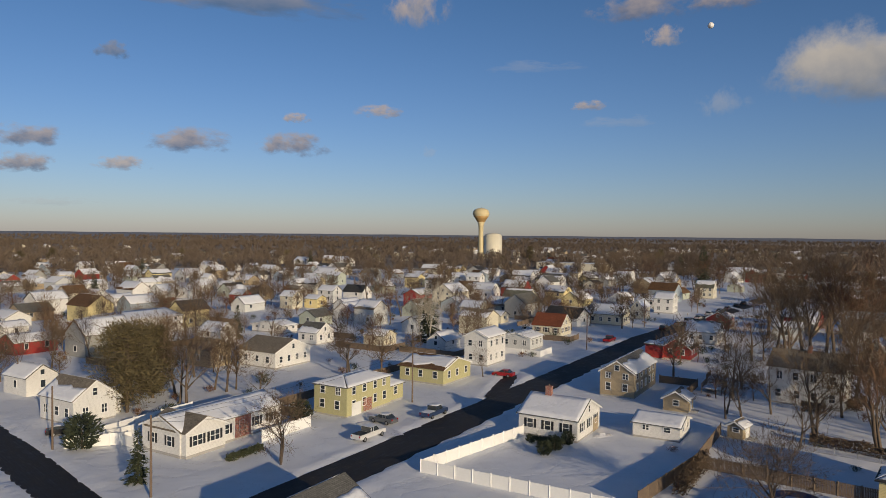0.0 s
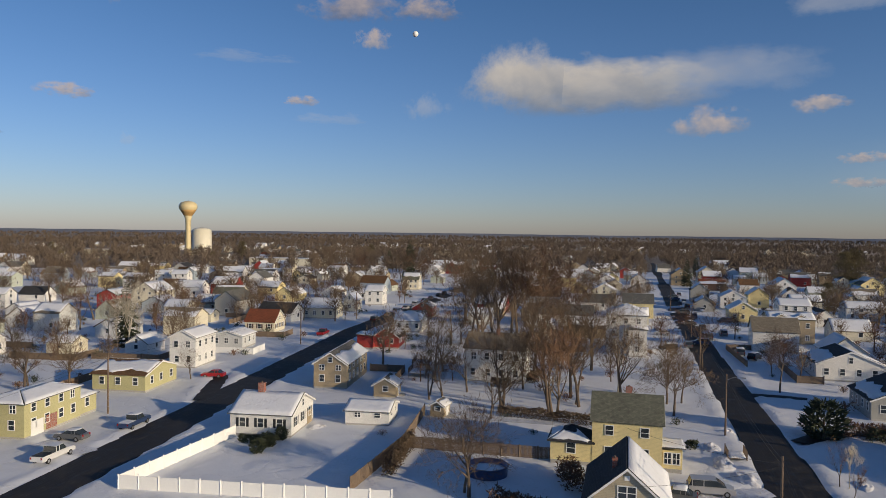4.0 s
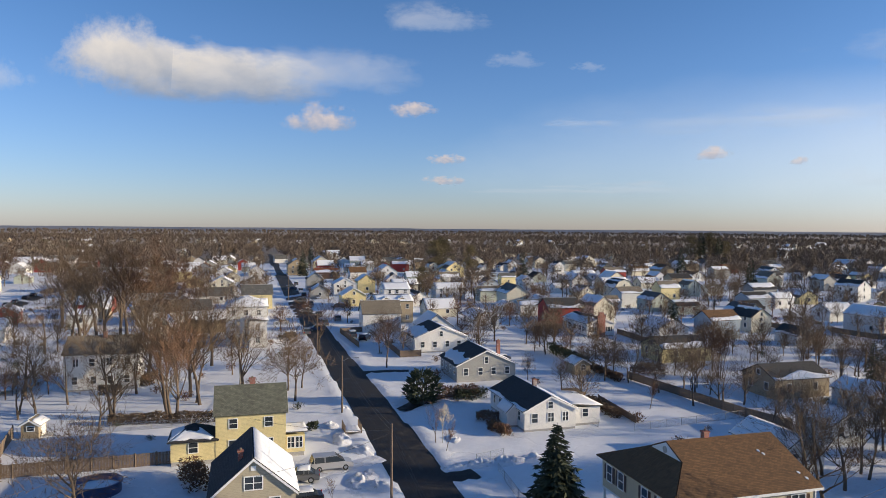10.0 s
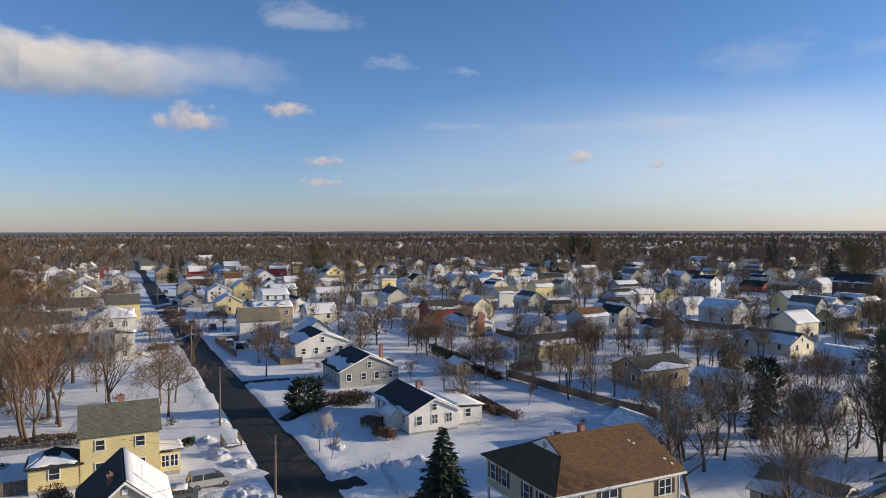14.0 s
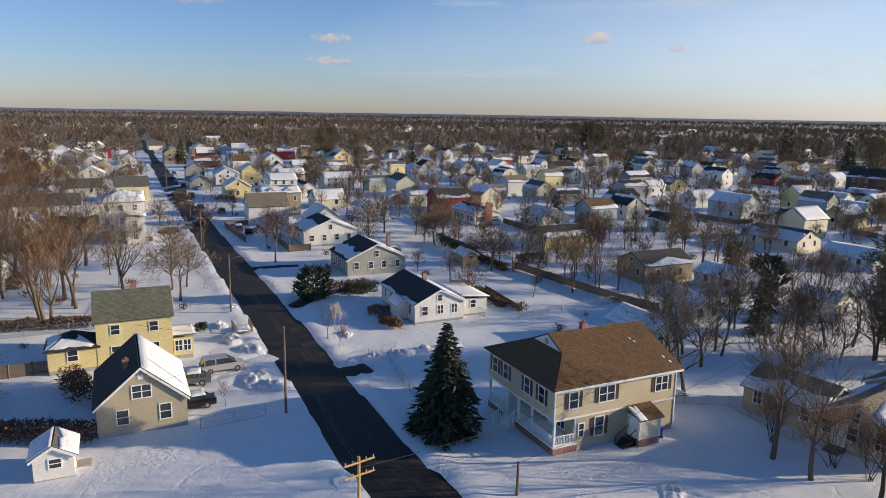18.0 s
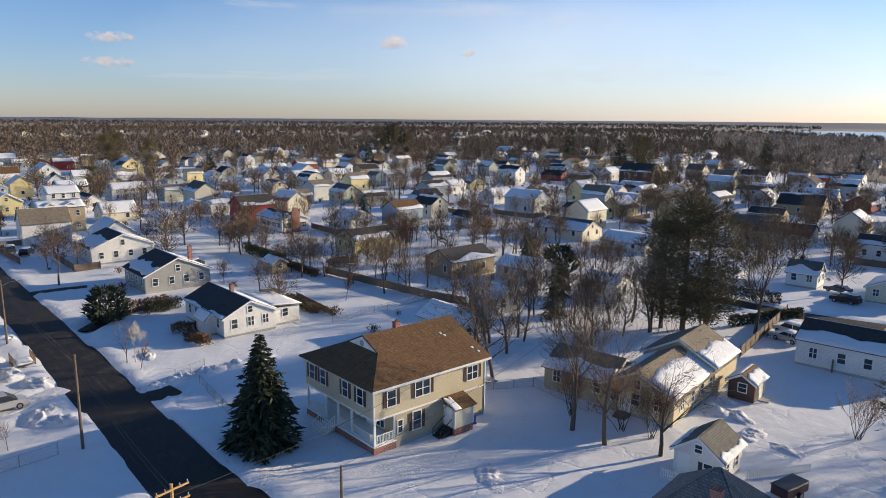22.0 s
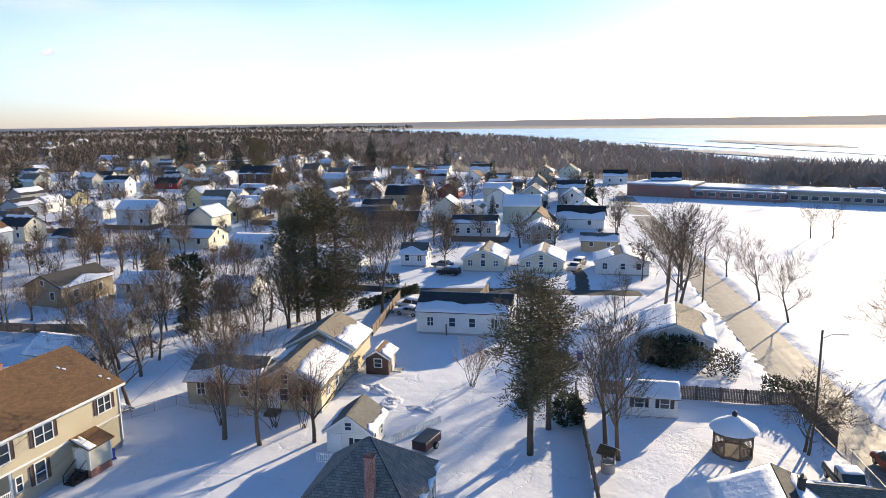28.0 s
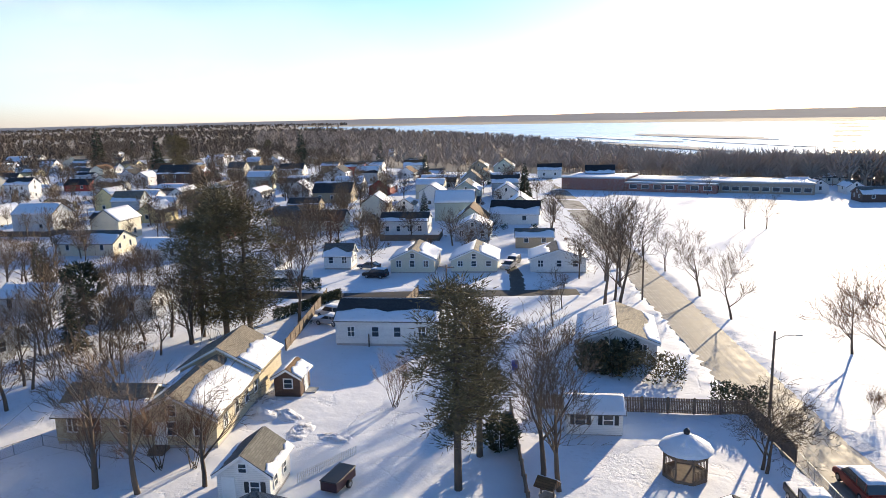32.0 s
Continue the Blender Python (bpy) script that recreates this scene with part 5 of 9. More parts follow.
volume(two_gable, 7.4, 8.5, 3.5, 2.3, "greige", "tan", (None, (0, 0.5)), "gable", 0.35, at=Matrix.Translation((5.6, 0, 0)), seed=62)
at = Matrix.Translation((-5.0, 7.4, 0)) @ Matrix.Rotation(radians(90), 4, "Z")
volume(two_gable, 8.0, 7.0, 2.8, 1.7, "taupe", "tan", ((0, 0.5), None), "gable", 0.35, at=at, seed=61)
windows_round(two_gable, 8.0, 7.0, 2.8, 0.35, True, random.Random(5), None, 1, "wne", at=at)
add_door(two_gable, "w", -1.2, 0.35, 9.0, 4.0, WHITE_TRIM)
add_steps(two_gable, "w", -1.2, 0.35, 9.0, 4.0, WOOD)
house(67.7, -64.2, -42.0, 11.0, 8.9, 2.8, 1.7, "pale", "tan", (0, 1), (0, 0.3), label="grey-green house with patchy snow on its roof", storeys=1)

# hip-roofed house under the flight and a snow-capped one by the first street
h = house(44.5, -13.9, 54.0, 8.0, 8.0, 4.0, 3.5, "grey", "slate", None, (0, 0.04), kind="hip", label="grey house with a bare slate-grey pyramid roof")
add_chimney(h, -1.0, 3.1, 4.5, 7.6, 0.62, 0.62)
h = house(-6.4, 63.6, 54.0, 10.0, 7.5, 3.3, 2.2, "white", "grey", (0.0, 0.9), (0, 0.55), label="white house with a grey roof under melting snow")

# carport and dormers
for dx in (-2.4, 2.4):
    at = Matrix.Translation((dx, -2.6, 0)) @ Matrix.Rotation(radians(90), 4, "Z")
    volume(dormer_house, 2.6, 2.2, 7.4, 0.6, "tan", "grey", ((0, 1), (0, 1)), "gable", 6.0, 0.2, at, 70)
    add_window(dormer_house, "w", 0, 6.3, 1.3, 1.1, 0.8, 0.9, at=at)

# house with deep drifts by the gazebo
drift = house(27.6, -37.2, -37.0, 13.0, 8.0, 2.8, 1.7, "white", "charcoal", (0, 1), (0.1, 0.7), label="white house with deep snow lying on half its roof")
volume(drift, 5.6, 5.6, 2.6, 1.3, "white", "tan", (None, (0, 0.35)), "gable", 0.3, at=Matrix.Translation((5.2, -4.2, 0)) @ Matrix.Rotation(radians(90), 4, "Z"), seed=91)
add_chimney(drift, 4.2, -1.5, 4.0, 4.9, 0.45, 0.45, DARK)

# ---- houses further off ----
house(-139, 352, 53.7, 10.6, 7.3, 3.3, 1.8, 'white', 'grey', (0, 1), (0, 1), near=False, label='White low house, its grey roof under full snow')
house(-134, 308, -36.3, 7.4, 5.5, 3.1, 1.9, 'cream', 'grey', (0, 1), (0, 1), near=False, label='Cream low house, its grey roof under full snow')
house(-116, 296, -36.3, 7.4, 5.5, 3.0, 1.9, 'white', 'grey', (0, 1), (0, 1), near=False, label='White low house, its grey roof under full snow')
house(-101, 281, 53.7, 8.6, 5.9, 3.0, 1.4, 'white', 'grey', (0, 1), (0, 1), near=False, label='White low house, its grey roof under full snow')
house(-92, 310, 53.7, 10.9, 7.5, 3.6, 2.6, 'white', 'grey', (0, 1), (0, 1), near=False, label='White low house, its grey roof under full snow')
house(-83, 314, 53.7, 6.5, 5.5, 3.4, 1.3, 'white', 'grey', (0, 1), (0, 1), near=False, label='White low house, its grey roof under full snow')
house(-80, 269, 53.7, 6.5, 5.5, 2.5, 1.3, 'brown', 'rust', None, None, near=False, label='Dark brown low house, its rust roof partly bare of snow')
house(-73, 267, 53.7, 6.5, 5.5, 2.5, 1.3, 'cream', 'grey', (0, 1), (0, 1), near=False, label='Cream low house, its grey roof under full snow')
house(-114, 352, 53.7, 7.3, 5.5, 4.1, 1.9, 'white', 'grey', (0, 1), (0, 1), near=False, label='White low house, its grey roof under full snow')
house(-128, 423, 53.7, 6.5, 5.5, 3.0, 1.3, 'white', 'grey', (0, 1), (0, 1), near=False, label='White low house, its grey roof under full snow')
house(-111, 418, 53.7, 12.8, 8.9, 3.9, 3.0, 'white', 'grey', (0, 1), (0, 1), near=False, label='White low house, its grey roof under full snow')
house(-94, 390, -36.3, 7.4, 5.5, 4.0, 1.9, 'white', 'grey', (0, 1), (0, 1), near=False, label='White low house, its grey roof under full snow')
house(-57, 292, -36.3, 7.4, 5.5, 3.4, 1.9, 'red', 'grey', (0, 1), (0, 1), near=False, label='Barn-red low house, its grey roof under full snow')
house(-72, 337, -36.3, 7.4, 5.5, 3.7, 1.9, 'white', 'grey', (0, 1), (0, 1), near=False, label='White low house, its grey roof under full snow')
house(-197, 487, 53.7, 10.1, 7.0, 5.6, 2.4, 'white', 'grey', (0, 1), (0, 1), near=False, label='White two-storey house, its grey roof under full snow')
house(-231, 505, 53.7, 11.2, 7.7, 3.9, 2.6, 'white', 'grey', (0, 1), (0, 1), near=False, label='White low house, its grey roof under full snow')
house(-183, 421, 53.7, 10.0, 6.9, 3.2, 1.7, 'cream', 'tan', (0, 1), (0, 1), near=False, label='Cream low house, its tan roof under full snow')
house(-140, 321, 53.7, 9.7, 6.7, 3.2, 1.6, 'tan', 'grey', (0, 1), (0, 1), near=False, label='Tan low house, its grey roof under full snow')
house(-40, 176, -36.3, 7.4, 5.5, 4.7, 1.9, 'white', 'grey', (0, 1), (0, 1), near=False, label='White two-storey house, its grey roof under full snow')
house(-37, 155, -36.3, 7.4, 5.5, 3.8, 1.9, 'tan', 'tan', (0.63, 1.00), None, near=False, label='Tan low house, its tan roof partly bare of snow')
house(-99, 197, 53.7, 6.5, 5.5, 3.0, 1.3, 'white', 'grey', (0, 1), (0, 1), near=False, label='White low house, its grey roof under full snow')
house(-83, 173, 53.7, 10.0, 6.9, 2.9, 1.7, 'red', 'grey', (0, 1), (0, 1), near=False, label='Barn-red low house, its grey roof under full snow')
house(-62, 130, -36.3, 7.4, 5.5, 3.3, 1.9, 'white', 'grey', (0, 1), (0, 1), near=False, label='White low house, its grey roof under full snow')
house(-34, 271, -36.3, 6.5, 5.5, 4.7, 1.9, 'cream', 'grey', (0, 1), (0, 1), near=False, label='Cream two-storey house, its grey roof under full snow')
house(-25, 273, -36.3, 6.5, 5.5, 3.5, 1.3, 'yellow', 'grey', (0, 1), (0, 1), near=False, label='Yellow low house, its grey roof under full snow')
house(-21, 293, -36.3, 8.2, 5.6, 5.1, 1.9, 'white', 'grey', (0, 1), (0, 1), near=False, label='White two-storey house, its grey roof under full snow')
house(-32, 428, -36.3, 14.6, 10.1, 4.4, 3.4, 'white', 'grey', (0, 1), (0, 1), near=False, label='White low house, its grey roof under full snow')
house(-32, 613, -36.3, 17.0, 10.5, 4.9, 3.6, 'white', 'grey', (0, 1), (0, 1), near=False, label='White two-storey house, its grey roof under full snow')
house(-64, 589, -36.3, 13.3, 9.1, 5.6, 3.1, 'white', 'grey', (0, 1), (0, 1), near=False, label='White two-storey house, its grey roof under full snow')
house(30, 365, -36.3, 10.9, 7.5, 4.7, 2.6, 'white', 'grey', (0.00, 0.95), (0.40, 1.00), near=False, label='White two-storey house, its grey roof partly bare of snow')
house(45, 400, -36.3, 8.4, 5.8, 4.5, 2.0, 'pale', 'grey', (0, 1), (0, 1), near=False, label='Pale grey two-storey house, its grey roof under full snow')
house(53, 387, -36.3, 8.4, 5.8, 5.3, 2.0, 'white', 'grey', (0, 1), (0, 1), near=False, label='White two-storey house, its grey roof under full snow')
house(63, 419, 53.7, 7.7, 5.7, 5.1, 1.9, 'blue', 'grey', (0, 1), (0, 1), near=False, label='Pale blue two-storey house, its grey roof under full snow')
house(30, 296, 53.7, 13.4, 10.0, 4.5, 3.4, 'cream', 'grey', (0, 1), (0, 1), near=False, label='Cream two-storey house, its grey roof under full snow')
house(47, 312, -36.3, 11.4, 7.8, 4.3, 2.7, 'white', 'grey', (0, 1), (0, 1), near=False, label='White low house, its grey roof under full snow')
house(31, 230, -36.3, 7.6, 5.5, 4.8, 1.9, 'cream', 'grey', (0, 1), (0, 1), near=False, label='Cream two-storey house, its grey roof under full snow')
house(38, 227, -36.3, 6.5, 5.5, 2.5, 1.3, 'cream', 'grey', (0, 1), (0, 1), near=False, label='Cream low house, its grey roof under full snow')
house(55, 272, -36.3, 11.2, 7.7, 4.8, 2.6, 'cream', 'green', (0.00, 0.32), (0.80, 1.00), near=False, label='Cream two-storey house, its green roof partly bare of snow')
house(92, 367, -43.0, 11.4, 7.9, 5.4, 2.7, 'white', 'grey', (0.00, 0.66), (0.00, 0.60), near=False, label='White two-storey house, its grey roof partly bare of snow')
house(-0, 183, -36.3, 6.5, 5.5, 2.5, 1.3, 'cream', 'grey', (0, 1), (0, 1), near=False, label='Cream low house, its grey roof under full snow')
house(16, 175, 53.7, 7.4, 5.5, 2.5, 1.9, 'white', 'grey', (0, 1), (0, 1), near=False, label='White low house, its grey roof under full snow')
house(163, 635, -43.0, 17.0, 10.5, 4.7, 3.6, 'brown', 'rust', (0.00, 0.77), (0.00, 0.50), near=False, label='Dark brown two-storey house, its rust roof partly bare of snow')
house(-116, 804, -36.3, 17.0, 10.5, 5.1, 3.6, 'white', 'grey', (0, 1), (0, 1), near=False, label='White two-storey house, its grey roof under full snow')
house(285, 558, -43.0, 12.5, 8.6, 4.7, 2.9, 'white', 'grey', (0, 1), (0, 1), near=False, label='White two-storey house, its grey roof under full snow')
house(239, 446, -43.0, 17.0, 10.5, 4.8, 3.6, 'pale', 'grey', (0, 1), (0, 1), near=False, label='Pale grey two-storey house, its grey roof under full snow')
house(263, 447, -43.0, 17.0, 10.5, 4.9, 3.6, 'red', 'grey', (0.21, 1.00), (0.00, 0.60), near=False, label='Barn-red two-storey house, its grey roof partly bare of snow')
house(340, 563, -43.0, 13.2, 9.1, 4.7, 3.1, 'white', 'grey', (0, 1), (0, 1), near=False, label='White two-storey house, its grey roof under full snow')
house(135, 188, -43.0, 6.5, 5.5, 3.5, 1.3, 'tan', 'grey', (0.39, 1.00), (0.40, 1.00), near=False, label='Tan low house, its grey roof partly bare of snow')
house(116, 189, -43.0, 7.3, 5.5, 3.5, 1.3, 'pale', 'grey', (0, 1), (0, 1), near=False, label='Pale grey low house, its grey roof under full snow')
house(178, 245, -43.0, 9.2, 6.4, 2.7, 1.5, 'white', 'grey', (0, 1), (0, 1), near=False, label='White low house, its grey roof under full snow')
house(313, 291, 47.0, 14.2, 10.5, 6.0, 3.6, 'tan', 'tan', (0.60, 1.00), (0.00, 0.55), near=False, label='Tan two-storey house, its tan roof partly bare of snow')
house(345, 300, 47.0, 14.2, 10.5, 6.2, 3.6, 'cream', 'grey', (0, 1), (0, 1), near=False, label='Cream two-storey house, its grey roof under full snow')
house(299, 256, -43.0, 13.0, 9.0, 3.6, 2.1, 'brown', 'rust', (0.43, 1.00), (0.00, 0.50), near=False, label='Dark brown low house, its rust roof partly bare of snow')
house(341, 273, -43.0, 6.5, 5.5, 4.0, 1.9, 'cream', 'grey', (0, 1), (0, 1), near=False, label='Cream low house, its grey roof under full snow')
house(371, 282, -43.0, 8.1, 5.6, 4.0, 1.9, 'blue', 'grey', (0, 1), (0, 1), near=False, label='Pale blue low house, its grey roof under full snow')
house(314, 226, 47.0, 14.2, 10.5, 4.5, 3.6, 'white', 'grey', (0, 1), (0, 1), near=False, label='White two-storey house, its grey roof under full snow')
house(388, 252, -43.0, 6.5, 5.5, 6.2, 1.9, 'tan', 'grey', (0.00, 0.44), (0.70, 1.00), near=False, label='Tan two-storey house, its grey roof partly bare of snow')
house(353, 220, 47.0, 7.4, 5.5, 6.2, 1.9, 'cream', 'grey', (0.00, 0.50), (0.00, 0.81), near=False, label='Cream two-storey house, its grey roof partly bare of snow')
house(356, 208, 47.0, 14.2, 10.5, 5.2, 3.6, 'yellow', 'grey', (0.50, 1.00), (0.18, 1.00), near=False, label='Yellow two-storey house, its grey roof partly bare of snow')
house(338, 184, -43.0, 6.6, 5.5, 4.6, 1.9, 'pale', 'charcoal', (0.00, 0.78), (0.00, 0.40), near=False, label='Pale grey two-storey house, its charcoal roof partly bare of snow')
house(349, 180, -43.0, 8.0, 5.5, 3.5, 1.3, 'blue', 'charcoal', (0.36, 1.00), (0.00, 0.40), near=False, label='Pale blue low house, its charcoal roof partly bare of snow')
house(321, 155, -43.0, 7.7, 5.5, 4.0, 1.9, 'yellow', 'grey', (0.00, 0.67), (0.00, 0.30), near=False, label='Yellow low house, its grey roof partly bare of snow')
house(262, 178, -43.0, 10.3, 7.1, 3.2, 1.7, 'white', 'grey', (0, 1), (0, 1), near=False, label='White low house, its grey roof under full snow')
house(310, 140, 47.0, 8.2, 6.0, 3.8, 2.1, 'white', 'grey', (0, 1), (0, 1), near=False, label='White low house, its grey roof under full snow')
house(374, 134, -43.0, 13.2, 9.1, 3.2, 2.2, 'white', 'grey', (0, 1), (0, 1), near=False, label='White low house, its grey roof under full snow')
house(359, 111, 47.0, 7.4, 5.5, 4.2, 1.9, 'white', 'grey', (0, 1), (0, 1), near=False, label='White low house, its grey roof under full snow')
house(294, 116, -43.0, 6.5, 5.5, 3.0, 1.3, 'white', 'grey', (0, 1), (0, 1), near=False, label='White low house, its grey roof under full snow')
house(271, 97, 47.0, 9.2, 6.8, 3.5, 2.3, 'cream', 'grey', (0.00, 0.70), (0, 1), near=False, label='Cream low house, its grey roof partly bare of snow')
house(473, 122, -43.0, 8.1, 5.6, 3.9, 1.9, 'white', 'grey', (0, 1), (0, 1), near=False, label='White low house, its grey roof under full snow')
house(327, 78, -43.0, 7.6, 5.5, 3.2, 1.3, 'tan', 'grey', (0, 1), (0, 1), near=False, label='Tan low house, its grey roof under full snow')
house(314, 64, 47.0, 7.4, 5.5, 5.1, 1.9, 'green', 'tan', (0.70, 1.00), (0.00, 0.51), near=False, label='Pale green two-storey house, its tan roof partly bare of snow')
house(326, 57, -43.0, 7.6, 5.5, 3.1, 1.3, 'white', 'tan', (0.36, 1.00), (0.00, 0.40), near=False, label='White low house, its tan roof partly bare of snow')
house(250, 63, 47.0, 9.6, 7.1, 4.1, 2.4, 'green', 'grey', (0.00, 0.40), (0.00, 0.57), near=False, label='Pale green low house, its grey roof partly bare of snow')
house(246, 52, -43.0, 9.0, 6.2, 3.2, 1.5, 'green', 'charcoal', (0.00, 0.41), (0.60, 1.00), near=False, label='Pale green low house, its charcoal roof partly bare of snow')
house(479, 105, 47.0, 7.4, 5.5, 5.9, 1.9, 'white', 'grey', (0, 1), (0, 1), near=False, label='White two-storey house, its grey roof under full snow')
house(764, 180, 47.0, 7.5, 5.6, 6.2, 1.9, 'cream', 'grey', (0, 1), (0, 1), near=False, label='Cream two-storey house, its grey roof under full snow')
house(808, 165, 47.0, 8.3, 6.2, 6.2, 2.1, 'white', 'grey', (0, 1), (0, 1), near=False, label='White two-storey house, its grey roof under full snow')
house(216, 27, 47.0, 9.2, 6.8, 4.4, 2.3, 'cream', 'charcoal', (0.80, 1.00), (0.55, 1.00), near=False, label='Cream low house, its charcoal roof partly bare of snow')
house(286, 26, -43.0, 8.3, 5.7, 3.8, 1.9, 'white', 'grey', (0, 1), (0, 1), near=False, label='White low house, its grey roof under full snow')
house(197, 14, 47.0, 7.7, 5.7, 2.7, 1.9, 'white', 'charcoal', (0.00, 0.20), (0.74, 1.00), near=False, label='White low house, its charcoal roof partly bare of snow')
house(459, 48, 47.0, 10.3, 7.6, 4.3, 2.6, 'white', 'grey', (0.00, 0.50), (0.32, 1.00), near=False, label='White low house, its grey roof partly bare of snow')
house(812, 69, -43.0, 17.0, 10.5, 6.2, 3.6, 'pale', 'grey', (0.00, 0.89), (0.50, 1.00), near=False, label='Pale grey two-storey house, its grey roof partly bare of snow')
house(333, 3, 53.0, 10.7, 7.4, 6.2, 2.5, 'white', 'charcoal', (0.00, 0.40), (0.00, 0.69), near=False, label='White two-storey house, its charcoal roof partly bare of snow')
house(349, -5, 53.0, 7.7, 5.5, 2.9, 1.3, 'white', 'grey', (0, 1), (0, 1), near=False, label='White low house, its grey roof under full snow')
house(252, -7, -37.0, 8.8, 6.5, 3.9, 2.2, 'white', 'charcoal', (0.00, 0.36), (0.00, 0.30), near=False, label='White low house, its charcoal roof partly bare of snow')
house(307, -28, 53.0, 10.1, 6.9, 5.5, 2.4, 'white', 'charcoal', (0.60, 1.00), (0.00, 0.78), near=False, label='White two-storey house, its charcoal roof partly bare of snow')
house(367, -47, -37.0, 10.4, 7.7, 3.7, 2.6, 'white', 'grey', (0, 1), (0, 1), near=False, label='White low house, its grey roof under full snow')
house(345, -59, 53.0, 17.0, 10.5, 6.2, 3.6, 'brown', 'charcoal', (0.00, 0.10), (0.00, 0.14), near=False, label='Dark brown two-storey house, its charcoal roof partly bare of snow')
house(269, -48, -37.0, 12.3, 9.1, 3.2, 3.1, 'white', 'charcoal', (0.00, 0.75), (0.60, 1.00), near=False, label='White low house, its charcoal roof partly bare of snow')
house(221, -20, 53.0, 8.8, 6.1, 3.4, 1.5, 'tan', 'charcoal', (0.90, 1.00), (0.00, 0.41), near=False, label='Tan low house, its charcoal roof partly bare of snow')
house(183, -14, 53.0, 13.5, 9.3, 2.8, 2.2, 'cream', 'grey', (0.00, 0.70), (0, 1), near=False, label='Cream low house, its grey roof partly bare of snow')
house(411, -24, 53.0, 8.7, 6.0, 3.3, 1.4, 'pale', 'black', (0.00, 0.20), (0.00, 0.48), near=False, label='Pale grey low house, its black roof partly bare of snow')
house(513, -6, 53.0, 16.1, 10.5, 4.2, 3.6, 'white', 'grey', (0.00, 0.70), (0, 1), near=False, label='White low house, its grey roof partly bare of snow')
house(584, 9, 53.0, 17.0, 10.5, 4.4, 3.6, 'white', 'grey', (0, 1), (0, 1), near=False, label='White low house, its grey roof under full snow')
house(605, -56, -37.0, 7.7, 5.7, 6.2, 1.9, 'cream', 'grey', (0.00, 0.88), (0.00, 0.50), near=False, label='Cream two-storey house, its grey roof partly bare of snow')
house(476, -71, -37.0, 9.6, 7.1, 5.7, 2.4, 'blue', 'charcoal', (0.00, 0.30), (0.00, 0.30), near=False, label='Pale blue two-storey house, its charcoal roof partly bare of snow')
house(344, -112, 53.0, 12.2, 8.4, 5.1, 2.9, 'white', 'charcoal', (0.00, 0.20), (0.00, 0.47), near=False, label='White two-storey house, its charcoal roof partly bare of snow')
house(297, -98, 53.0, 13.9, 9.6, 3.0, 2.3, 'pale', 'grey', (0.60, 1.00), (0.34, 1.00), near=False, label='Pale grey low house, its grey roof partly bare of snow')
house(307, -122, -37.0, 11.8, 8.8, 4.9, 3.0, 'white', 'charcoal', (0.54, 1.00), (0.00, 0.20), near=False, label='White two-storey house, its charcoal roof partly bare of snow')
house(240, -94, 53.0, 13.7, 9.4, 3.7, 3.2, 'tan', 'charcoal', (0.90, 1.00), (0.76, 1.00), near=False, label='Tan low house, its charcoal roof partly bare of snow')
house(198, -101, -37.0, 7.6, 5.6, 2.6, 1.9, 'white', 'tan', (0.12, 1.00), (0.40, 1.00), near=False, label='White low house, its tan roof partly bare of snow')
house(191, -118, 53.0, 9.2, 6.4, 2.5, 1.5, 'tan', 'black', None, (0.00, 0.38), near=False, label='Tan low house, its black roof partly bare of snow')
house(200, -140, -37.0, 10.5, 7.8, 3.6, 2.6, 'pale', 'grey', (0, 1), (0, 1), near=False, label='Pale grey low house, its grey roof under full snow')
house(173, -126, -37.0, 12.0, 8.9, 2.8, 3.0, 'cream', 'grey', (0, 1), (0, 1), near=False, label='Cream low house, its grey roof under full snow')
house(250, -142, 53.0, 14.0, 9.7, 3.5, 2.3, 'pale', 'charcoal', (0.60, 1.00), (0.00, 0.77), near=False, label='Pale grey low house, its charcoal roof partly bare of snow')
house(214, -133, -37.0, 12.6, 9.3, 3.6, 3.2, 'green', 'grey', (0.11, 1.00), (0.00, 0.60), near=False, label='Pale green low house, its grey roof partly bare of snow')
house(314, -202, -37.0, 12.1, 8.9, 4.7, 3.0, 'tan', 'tan', (0.00, 0.71), (0.00, 0.40), near=False, label='Tan two-storey house, its tan roof partly bare of snow')
house(297, -206, -37.0, 13.3, 9.9, 5.0, 3.4, 'green', 'green', (0.00, 0.37), (0.00, 0.20), near=False, label='Pale green two-storey house, its green roof partly bare of snow')
house(253, -176, 53.0, 12.2, 8.4, 2.5, 2.0, 'pale', 'charcoal', (0.60, 1.00), (0.35, 1.00), near=False, label='Pale grey low house, its charcoal roof partly bare of snow')
house(266, -210, 53.0, 11.0, 7.6, 3.9, 2.6, 'white', 'black', (0.00, 0.40), (0.00, 0.46), near=False, label='White low house, its black roof partly bare of snow')
house(292, -162, 53.0, 11.6, 8.0, 3.3, 1.9, 'pale', 'grey', (0.00, 0.60), (0.00, 0.69), near=False, label='Pale grey low house, its grey roof partly bare of snow')
house(442, -232, 53.0, 12.0, 8.3, 4.6, 2.8, 'pale', 'grey', (0.00, 0.60), (0.00, 0.62), near=False, label='Pale grey two-storey house, its grey roof partly bare of snow')
house(129, -98, 53.0, 8.3, 5.7, 2.5, 1.4, 'tan', 'grey', (0.00, 0.60), (0.00, 0.62), near=False, label='Tan low house, its grey roof partly bare of snow')
house(166, -27, 53.0, 11.2, 7.7, 2.5, 1.9, 'white', 'grey', (0, 1), (0, 1), near=False, label='White low house, its grey roof under full snow')
